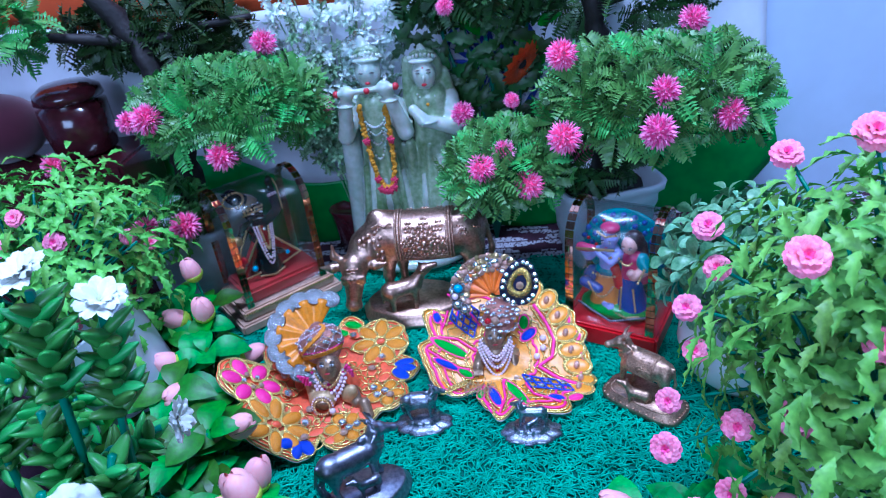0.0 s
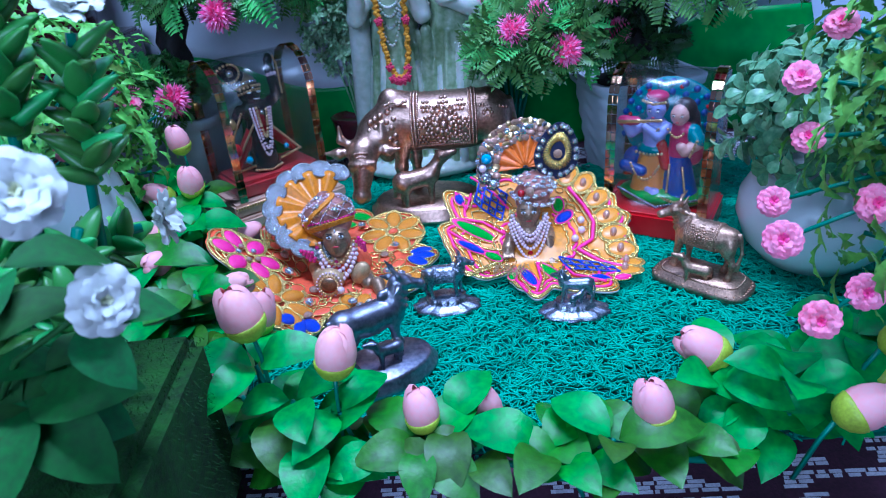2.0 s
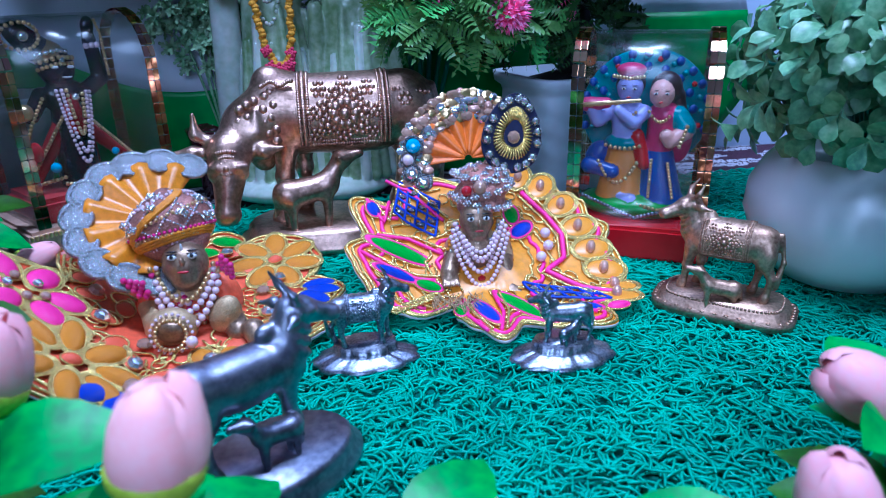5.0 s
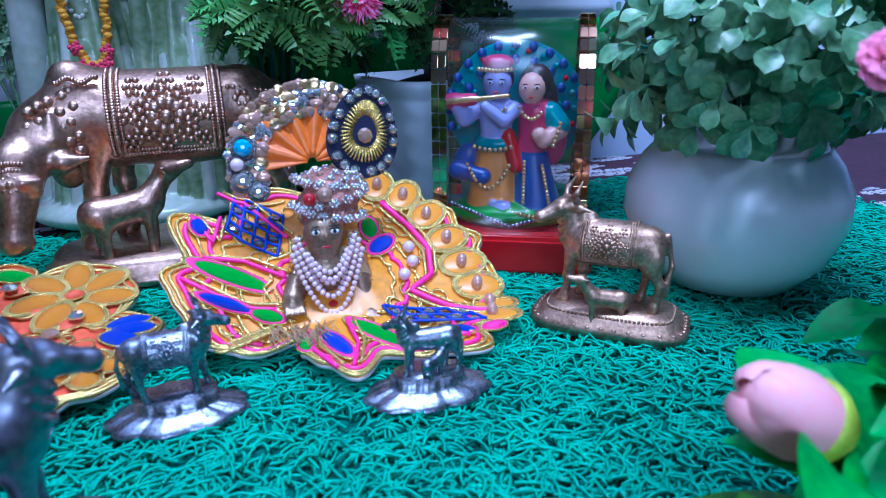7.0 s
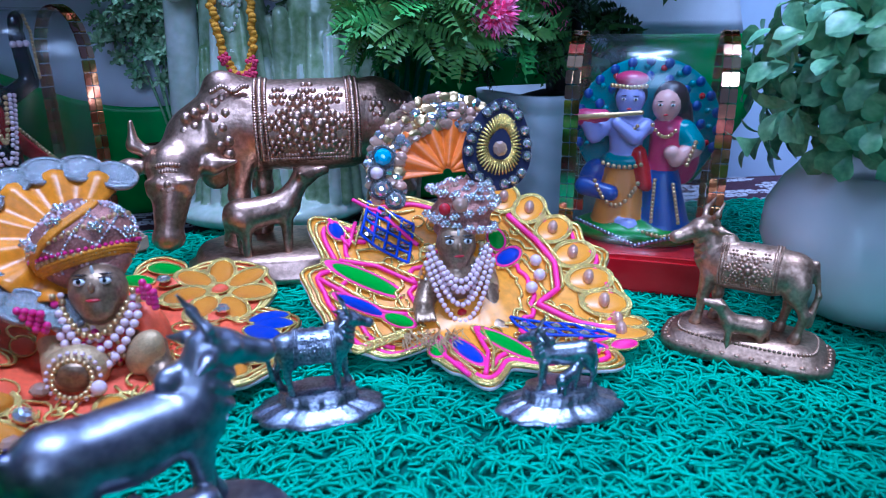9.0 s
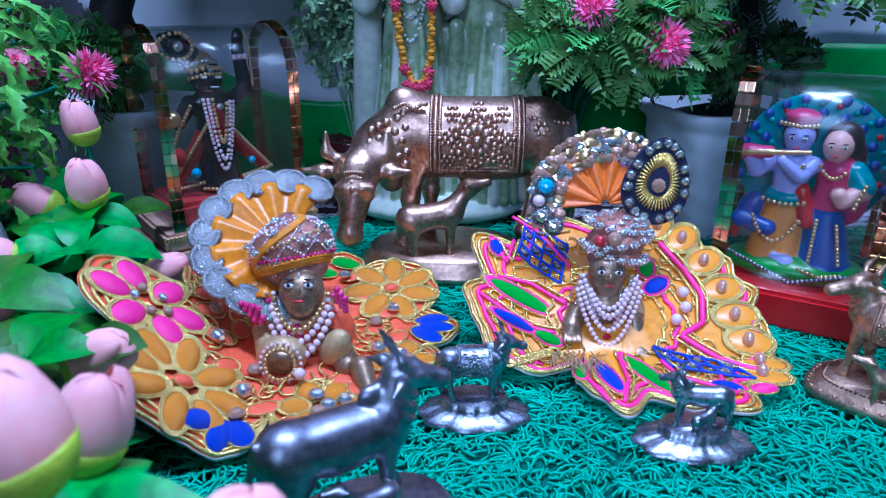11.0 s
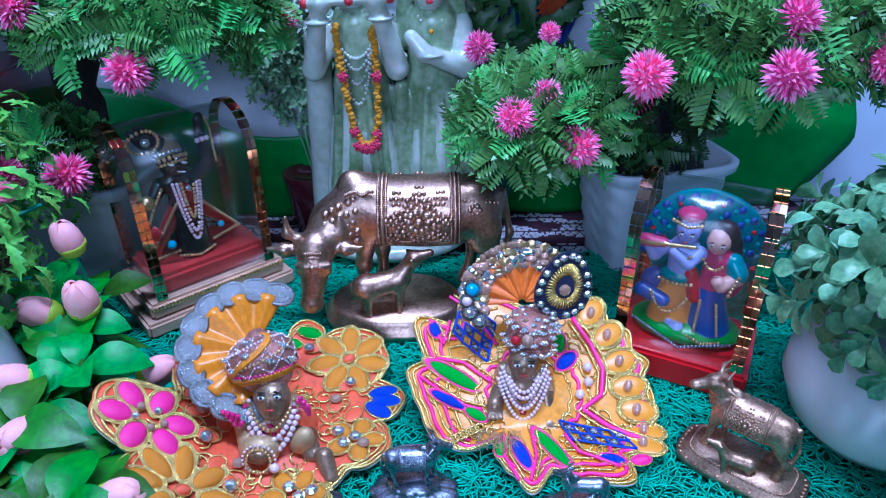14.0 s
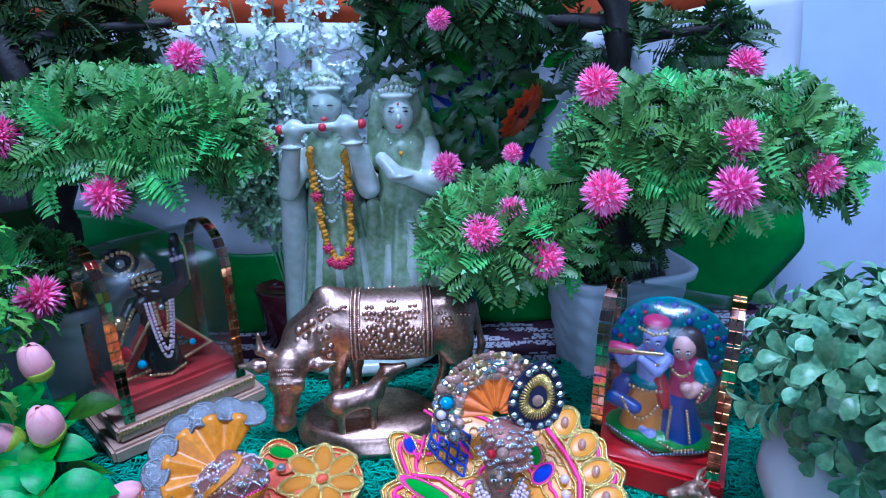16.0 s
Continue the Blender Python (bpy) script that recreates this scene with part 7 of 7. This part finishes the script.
obj("flower_heart", mesh_of("flower_heart", *ball(0.006, 12, 8), M["soil"]), plant, "dark heart", Matrix.Translation((0.095, 0.687, 0.202)))

# jade plant in a round pot
plant = thing("jade_plant", "artificial jade plant in round white ceramic pot", "artificial plant")
v, f = lathe([(0.026, 0.0), (0.034, 0.003), (0.047, 0.017), (0.0545, 0.037), (0.0535, 0.052), (0.047, 0.065), (0.042, 0.071), (0.041, 0.073), (0.038, 0.072), (0.037, 0.064)], 56)
PX, PY = 0.246, 0.456
obj("pot", mesh_of("pot", v, f, M["pot"]), plant, "round white glazed pot", Matrix.Translation((PX, PY, -0.001)) @ Matrix.Diagonal((0.93, 0.93, 0.93, 1)))
LEAF_J = [leaf_mesh("jade_leaf", M["leaf_jade"], 0.0165, 0.0098, 0.18, 0.05 + 0.2 * k, 0.72) for k in range(2)]
poses = []
for k in range(150):
    z = -0.62 + 1.62 * (k + 0.5) / 150
    a = k * 2.39996
    q = math.sqrt(max(0, 1 - z * z))
    nrm = Vector((q * math.cos(a), q * math.sin(a), z))
    p = Vector((PX, PY, 0.104)) + Vector((nrm.x * 0.064, nrm.y * 0.062, nrm.z * 0.047)) * rng.uniform(0.62, 1.08)
    if k % 6 == 0:
        obj("stem", mesh_of("stem", *tube([(PX, PY, 0.062), tuple(Vector((PX, PY, 0.1)).lerp(p, 0.5)), tuple(p)], 0.0011, 4), M["stem"]), plant)
    t1 = nrm.cross(Vector((0.2, 0.1, 1))).normalized()
    t2 = nrm.cross(t1)
    for i in range(7):
        b = 2 * math.pi * i / 7 * 2 + rng.uniform(-0.4, 0.4) + i * 0.5
        h = i / 7
        w = (t1 * math.cos(b) + t2 * math.sin(b)) * 0.9 + nrm * (0.35 + 0.85 * h)
        poses.append(aim(p + nrm * (0.012 * h - 0.008), w, nrm, rng.uniform(0.75, 1.12)))
rng.shuffle(poses)
scatter(plant, "leaf", LEAF_J, poses)

# ---------- bud garland round the mat ----------
LEAF_G = [leaf_mesh("garland_leaf", M["leaf_bright"], 0.032, 0.021, 0.22, 0.10 + 0.18 * k, 0.5) for k in range(3)]
gar = thing("bud_garland", "garland of pale pink tulip buds and bright green leaves", "garland")
way = [(-0.215, 0.535), (-0.205, 0.47), (-0.185, 0.41), (-0.150, 0.355), (-0.105, 0.305), (-0.05, 0.276), (0.01, 0.264), (0.07, 0.262), (0.125, 0.272), (0.175, 0.29), (0.215, 0.33)]
P = []
for i, ((xa, ya), (xb, yb)) in enumerate(zip(way, way[1:])):
    for k in range(6):
        t = k / 6
        P.append((xa + (xb - xa) * t, ya + (yb - ya) * t, 0.008 + 0.006 * math.sin((i * 6 + k) * 0.9)))
obj("vine", mesh_of("vine", *tube(P, 0.0017, 6), M["stem"]), gar, "teal green plastic vine")
poses = []


def sprig(x, y, z, n, size=1.0, spread=1.0):
    a0 = rng.uniform(0, 6.28)
    for i in range(n):
        a = a0 + 2 * math.pi * i / n + rng.uniform(-0.35, 0.35)
        poses.append(aim((x + 0.002 * math.cos(a), y + 0.002 * math.sin(a), z), (math.cos(a) * spread, math.sin(a) * spread, rng.uniform(-0.15, 0.65)), (math.cos(a) * -0.3, -0.35, 1), size * rng.uniform(0.75, 1.15)))
    obj("stem", mesh_of("stem", *tube([(x + rng.uniform(-0.012, 0.012), y + rng.uniform(-0.01, 0.01), 0.006), (x, y, z)], 0.0011, 4), M["stem"]), gar)


for i in range(58):
    t = (i + rng.uniform(-0.3, 0.3)) / 57 * (len(way) - 1)
    k = min(int(max(t, 0)), len(way) - 2)
    u = t - k
    x, y = way[k][0] + (way[k + 1][0] - way[k][0]) * u, way[k][1] + (way[k + 1][1] - way[k][1]) * u
    left = x < -0.13
    x, y = x + rng.uniform(-0.03, 0.024) * (1 if left else 0.45), y + rng.uniform(-0.016, 0.014) * (1 if left else 0.8)
    if not left or i % 3:
        sprig(x, y, rng.uniform(0.012, 0.055 if left else 0.034), 3, 0.95)
    if left:
        for _ in range(3):
            sprig(x + rng.uniform(-0.05, 0.012), y + rng.uniform(-0.025, 0.03), rng.uniform(0.006, 0.04), 3, 0.95)
for x, y, z, n in ((-0.053, 0.272, 0.040, 2), (-0.066, 0.266, 0.030, 3), (-0.092, 0.287, 0.058, 4), (-0.075, 0.278, 0.044, 3), (0.12, 0.285, 0.040, 3), (0.15, 0.275, 0.045, 4), (0.165, 0.30, 0.03, 3), (-0.20, 0.49, 0.055, 4), (-0.185, 0.46, 0.05, 4), (-0.23, 0.52, 0.05, 4), (-0.145, 0.40, 0.02, 3), (-0.20, 0.43, 0.04, 4), (0.195, 0.31, 0.04, 3)):
    sprig(x, y, z, n)
scatter(gar, "leaf", LEAF_G, poses)
for x, y, z, dx, dy, dz, s in ((-0.0525, 0.274, 0.0605, 0.15, 0.05, 1, 0.95), (-0.0900, 0.287, 0.0745, -0.25, 0, 1, 1.0), (-0.098, 0.308, 0.060, 0.25, 0.3, 0.9, 0.9), (0.016, 0.289, 0.013, -0.3, 0.1, 1, 0.9), (-0.015, 0.272, 0.028, -0.1, 0.1, 1, 0.85), (0.088, 0.262, 0.033, -0.2, 0.1, 1, 0.9), (0.127, 0.292, 0.043, -0.85, 0.2, 0.5, 0.95), (0.158, 0.252, 0.042, 0.9, 0.0, 0.5, 0.95), (0.192, 0.285, 0.052, 0.8, -0.2, 0.5, 0.9), (0.20, 0.300, 0.030, 0.5, -0.4, -0.6, 0.9),
                             (-0.162, 0.474, 0.030, 0.9, 0.1, 0.45, 0.9), (-0.193, 0.495, 0.060, 0.05, -0.2, 1, 0.95), (-0.212, 0.500, 0.055, -0.7, -0.3, 0.5, 0.9), (-0.204, 0.52, 0.085, -0.1, -0.1, 1, 0.85), (-0.142, 0.380, 0.040, 0.75, -0.1, 0.5, 0.95), (-0.205, 0.455, 0.045, -0.6, -0.4, 0.5, 0.9), (-0.192, 0.428, 0.040, -0.2, -0.8, 0.4, 0.9), (-0.128, 0.325, 0.03, -0.1, -0.8, 0.5, 0.85)):
    b = obj("flower_bud", BUD, gar, "pale pink tulip bud", Matrix.Translation((x, y, z)) @ Vector((dx, dy, dz)).to_track_quat("Z", "Y").to_matrix().to_4x4() @ Matrix.Diagonal((s * 0.9, s * 0.9, s * 0.95, 1)))
    obj("calyx", CALYX, b, "lime green calyx")
    obj("stem", mesh_of("stem", *tube([(x, y, z), (x - dx * 0.006, y - dy * 0.006, z - 0.012), (x - dx * 0.014, y - dy * 0.01, 0.008)], 0.0011, 4), M["stem"]), gar)

# ---------- bushes in the foreground ----------
LEAF_B = [leaf_mesh("toothed_leaf", M["leaf_bush"], 0.027, 0.0085, 0.3, 0.1 + 0.25 * k, 0.5, 1, 0.28, 9) for k in range(3)]
CARN = [ruffle_flower("carnation", M["pink_soft"], M["pink_spike"], ((13, 0.0105, 5), (12, 0.0100, 32), (9, 0.0085, 55), (6, 0.006, 75)), k) for k in range(2)]


def bush(label, group, c, r, n, flowers, pot_at=None, pot_r=0.04, pot_h=0.06, size=1.0, per=7):
    plant = thing("flower_bush", label, "artificial plant", group)
    if pot_at:
        v, f = lathe([(pot_r * 0.72, 0), (pot_r * 0.74, 0.002), (pot_r, pot_h), (pot_r * 1.03, pot_h + 0.002), (pot_r * 0.95, pot_h + 0.003), (pot_r * 0.9, pot_h * 0.85)], 40)
        obj("pot", mesh_of("pot", v, f, M["pot_matt"]), plant, "plain white tapering pot", Matrix.Translation(pot_at))
        root = Vector(pot_at) + Vector((0, 0, pot_h * 0.8))
    else:
        root = Vector(c) - Vector((0, 0, r[2]))
    poses = []
    for k in range(n):
        z = -0.7 + 1.7 * (k + 0.5) / n
        a = k * 2.39996
        q = math.sqrt(max(0, 1 - z * z))
        nrm = Vector((q * math.cos(a), q * math.sin(a), z))
        p = Vector(c) + Vector((nrm.x * r[0], nrm.y * r[1], nrm.z * r[2])) * rng.uniform(0.55, 1.0)
        if p.z < 0.105 and p.x > 0 and p.x < 0.26:
            continue
        w = (nrm + Vector((rng.uniform(-0.4, 0.4), rng.uniform(-0.4, 0.4), rng.uniform(0.1, 0.7)))).normalized()
        if k % 3 == 0:
            obj("stem", mesh_of("stem", *tube([tuple(root), tuple(root.lerp(p, 0.55) + Vector((0, 0, 0.01))), tuple(p + w * 0.02)], 0.0012, 4), M["stem"]), plant)
        t1 = w.cross(Vector((0.3, 0.2, 1))).normalized()
        t2 = w.cross(t1)
        for i in range(per):
            b = i * 2.4 + rng.uniform(-0.3, 0.3)
            poses.append(aim(p + w * 0.006 * i, (t1 * math.cos(b) + t2 * math.sin(b)) * 0.9 + w * 0.45, w, size * rng.uniform(0.7, 1.1)))
    rng.shuffle(poses)
    scatter(plant, "leaf", LEAF_B, poses)
    for x, y, z, s in flowers:
        s *= 0.85
        d = (Vector((x, y, z)) - Vector(c)).normalized() * 0.4 + Vector((0, -0.7, 0.6))
        obj("flower", rng.choice(CARN), plant, "soft pink carnation", aim((x, y, z), Vector((1, 0.2, 0)).cross(d), d, s))
        obj("stem", mesh_of("stem", *tube([(x, y, z), tuple(Vector((x, y, z)).lerp(Vector(c), 0.5))], 0.001, 4), M["stem"]), plant)
    return plant


bush("artificial bush with toothed leaves and soft pink carnations", "flower bushes", (0.246, 0.283, 0.155), (0.066, 0.064, 0.085), 250,
     [(0.169, 0.278, 0.127, 0.9), (0.136, 0.279, 0.113, 0.9), (0.18, 0.250, 0.158, 0.95), (0.178, 0.262, 0.232, 1.0), (0.215, 0.30, 0.265, 1.0), (0.166, 0.338, 0.205, 0.9), (0.155, 0.325, 0.165, 0.85), (0.16, 0.32, 0.14, 0.8), (0.145, 0.31, 0.115, 0.8), (0.205, 0.245, 0.20, 0.95), (0.148, 0.262, 0.085, 0.9), (0.20, 0.34, 0.24, 0.9), (0.17, 0.33, 0.185, 0.8), (0.165, 0.265, 0.095, 0.85), (0.23, 0.24, 0.13, 0.9)],
     (0.252, 0.275, GROUND), 0.042, 0.075, 0.70)
bush("artificial bush with feathery leaves and small pink flowers", "flower bushes", (-0.312, 0.50, 0.112), (0.088, 0.078, 0.075), 170,
     [(-0.240, 0.505, 0.140, 0.8), (-0.265, 0.455, 0.165, 0.95), (-0.30, 0.44, 0.17, 0.95), (-0.33, 0.43, 0.13, 0.95), (-0.25, 0.45, 0.115, 0.8), (-0.27, 0.44, 0.10, 0.9), (-0.29, 0.46, 0.185, 0.8), (-0.232, 0.52, 0.125, 0.75), (-0.38, 0.44, 0.15, 0.9), (-0.36, 0.47, 0.19, 0.8)], (-0.35, 0.50, GROUND), 0.04, 0.06, 0.72)

# pot with plump green spikes and white flowers
plant = thing("white_flower_pot", "plump green stalks with white flowers in white pot", "artificial plant")
v, f = lathe([(0.040, 0), (0.041, 0.002), (0.0545, 0.098), (0.056, 0.100), (0.053, 0.1005), (0.049, 0.085)], 48)
LEAN = Matrix.Translation((-0.245, 0.450, GROUND + 0.014)) @ Matrix.Rotation(radians(-25), 4, "Y") @ Matrix.Diagonal((1, 1, 0.9, 1))
obj("pot", mesh_of("pot", v, f, M["pot_matt"]), plant, "tall plain white pot leaning over", LEAN)
v, f = lathe([(0.05, 0.0), (0.048, 0.004), (0.02, 0.008)], 24)
obj("soil", mesh_of("soil", v, f, M["soil"]), plant, "dark soil", LEAN @ Matrix.Translation((0, 0, 0.078)))
v, f = ball(1, 8, 8)
PLUMP = mesh_of("plump_leaf", [(x * (1 - 0.35 * y), y, z * (1 - 0.3 * y) - 0.25 * y * y) for x, y, z in v], f, M["leaf_plump"])
WHITE = [ruffle_flower("white_flower", M["white_petal"], M["cream_petal"], ((8, 0.0150, 18), (7, 0.0125, 42), (5, 0.0095, 62), (4, 0.006, 78)), k, 0.0125) for k in range(2)]
DAISY = [ruffle_flower("white_flower", M["white_petal"], M["cream_petal"], ((10, 0.0165, 38), (9, 0.0135, 55), (5, 0.006, 75)), k, 0.0078) for k in range(2)]


def stalk(root, top, size=1.0, flower=True, face=None, kind=None):
    root, top = Vector(root), Vector(top)
    w = (top - root).normalized()
    obj("stem", mesh_of("stem", *tube([tuple(root), tuple(root.lerp(top, 0.5) + Vector((0, 0, 0.008))), tuple(top)], 0.0022, 5), M["stem"]), plant)
    t1 = w.cross(Vector((0.3, 0.2, 1))).normalized()
    t2 = w.cross(t1)
    for i in range(24):
        b, h = i * 2.4 + rng.uniform(-0.4, 0.4), i / 24
        d = (t1 * math.cos(b) + t2 * math.sin(b)) * (1.0 - 0.35 * h) + w * rng.uniform(0.35, 0.85)
        m = aim(top - w * (0.062 - 0.055 * h) * size + d * 0.008 * size, d, w)
        obj("leaf", PLUMP, plant, m=m @ Matrix.Diagonal((0.0054 * size, 0.0125 * size * rng.uniform(0.8, 1.15), 0.0034 * size, 1)))
    if flower:
        d = Vector(face) if face else w + Vector((0.2, -0.3, 0.3))
        obj("flower", rng.choice(kind or WHITE), plant, "white ruffled flower", aim(top + w * 0.006, Vector((1, 0.2, 0.1)).cross(d), d, size * 0.95))


for rx, ry, tx, ty, tz, fl in ((-0.28, 0.44, -0.255, 0.395, 0.135, False), (-0.29, 0.44, -0.285, 0.385, 0.15, False), (-0.29, 0.45, -0.325, 0.40, 0.15, True), (-0.28, 0.43, -0.265, 0.36, 0.115, False), (-0.29, 0.43, -0.30, 0.355, 0.13, False), (-0.28, 0.43, -0.25, 0.345, 0.085, False), (-0.28, 0.43, -0.235, 0.365, 0.06, False), (-0.3, 0.43, -0.335, 0.36, 0.11, False), (-0.28, 0.42, -0.27, 0.32, 0.07, False), (-0.29, 0.42, -0.31, 0.325, 0.085, False)):
    stalk((rx, ry, 0.075), (tx, ty, tz), 1.0, fl)

# moss block with a white-flowered plant close to the path
tagged(obj("moss_block", mesh_of("moss_block", *block(0.20, 0.14, 0.092, 0.006), M["turf"], smooth=False), None, "", Matrix.Translation((-0.205, 0.208, GROUND)) @ Matrix.Rotation(radians(4), 4, "Z")), "dark green moss-covered foam block on the cloth", "moss block")
B = Build()
fz = random.Random(12)
for k in range(9000):
    top = k % 3 != 0
    x, y, z = (fz.uniform(-0.303, -0.107), fz.uniform(0.138, 0.278), 0.082) if top else (-0.106 + fz.uniform(-0.003, 0.001), fz.uniform(0.145, 0.275), fz.uniform(-0.005, 0.08))
    d = Vector((fz.uniform(-1, 1), fz.uniform(-1, 1), 1.4)) if top else Vector((1.2, fz.uniform(-1, 1), fz.uniform(-0.6, 0.8)))
    d = d.normalized() * fz.uniform(0.0012, 0.003)
    B.add([(x - 0.0002, y, z), (x + 0.0002, y + 0.0002, z), (x + d.x, y + d.y, z + d.z)], [(0, 1, 2)])
ob = obj("moss_fibre", B.mesh("moss_fibre", [M["turf"]], False), bpy.data.objects["moss_block"], "short mossy fibres")
ob.matrix_parent_inverse = bpy.data.objects["moss_block"].matrix_basis.inverted()
ob["kind"] = "stuff"
plant = thing("white_flower_plant", "white ruffled flowers with broad green leaves on moss", "artificial plant")
LEAF_W = [leaf_mesh("oval_leaf", M["leaf_deep"], 0.036, 0.022, 0.15, 0.15 + 0.2 * k, 0.5) for k in range(2)]
hub = Vector((-0.165, 0.205, 0.083))
for x, y, z, dx, dy, dz, s in ((-0.102, 0.193, 0.187, 0.7, -0.6, 0.5, 0.95), (-0.0975, 0.204, 0.148, 0.75, -0.5, 0.25, 0.9)):
    p = Vector((x, y, z))
    obj("stem", mesh_of("stem", *tube([tuple(hub), tuple(hub.lerp(p, 0.5) + Vector((0, 0, 0.012))), tuple(p)], 0.0011, 5), M["leaf_deep"]), plant)
    obj("flower", rng.choice(WHITE), plant, "white ruffled flower", aim(p, Vector((1, 0.3, 0.1)).cross(Vector((dx, dy, dz))), (dx, dy, dz), s * 0.85))
    for i in range(5):
        a = rng.uniform(0, 6.28)
        q = hub.lerp(p, rng.uniform(0.35, 0.9))
        obj("leaf", rng.choice(LEAF_W), plant, m=aim(q, (math.cos(a), math.sin(a) * 0.8, rng.uniform(-0.3, 0.4)), (0, -0.3, 1), rng.uniform(0.6, 1.0)))
for i in range(9):
    a = i * 0.8
    obj("leaf", LEAF_W[i % 2], plant, m=aim(hub + Vector((0.03, 0, 0.025)), (math.cos(a), math.sin(a) * 0.7, 0.25 - 0.08 * i), (0, -0.4, 1), rng.uniform(0.8, 1.1)))

for top, root, face in (((-0.127, 0.286, 0.211), (-0.140, 0.272, 0.10), (0.35, -0.2, 0.9)), ((-0.144, 0.272, 0.236), (-0.155, 0.262, 0.10), (-0.1, -0.25, 0.95)), ((-0.130, 0.297, 0.128), (-0.175, 0.268, 0.112), (1, 0.05, 0.15)), ((-0.165, 0.268, 0.17), (-0.165, 0.26, 0.09), None), ((-0.135, 0.262, 0.145), (-0.15, 0.255, 0.09), None), ((-0.185, 0.262, 0.205), (-0.18, 0.25, 0.09), None), ((-0.125, 0.235, 0.135), (-0.15, 0.235, 0.085), None), ((-0.150, 0.232, 0.155), (-0.16, 0.225, 0.085), None), ((-0.178, 0.228, 0.14), (-0.18, 0.22, 0.085), None)):
    stalk(root, top, 0.9, face is not None, face, DAISY)

# dark lacquered jar and velvet cushion at the back
v, f = lathe([(0.028, 0.0), (0.040, 0.01), (0.044, 0.05), (0.044, 0.095), (0.036, 0.10), (0.036, 0.104), (0.044, 0.107), (0.042, 0.122), (0.03, 0.133), (0.01, 0.137)], 40)
tagged(obj("lacquer_jar", mesh_of("lacquer_jar", v, f, M["jar"]), None, "", Matrix.Translation((-0.366, 0.694, 0.158 + GROUND)) @ Matrix.Diagonal((0.78, 0.78, 0.56, 1))), "dark maroon lacquered jar with domed lid", "jar")
tagged(obj("stand", mesh_of("stand", *block(0.24, 0.09, 0.159, 0.003), M["jar"], smooth=False), None, "", Matrix.Translation((-0.43, 0.69, GROUND))), "dark wooden stand under the jar", "stand")
v, f = ball(1, 28, 16)
tagged(obj("velvet_cushion", mesh_of("velvet_cushion", v, f, M["velvet"]), None, "", Matrix.Translation((-0.452, 0.692, 0.183)) @ Matrix.Diagonal((0.048, 0.040, 0.036, 1))), "round maroon velvet cushion on the stand", "cushion")
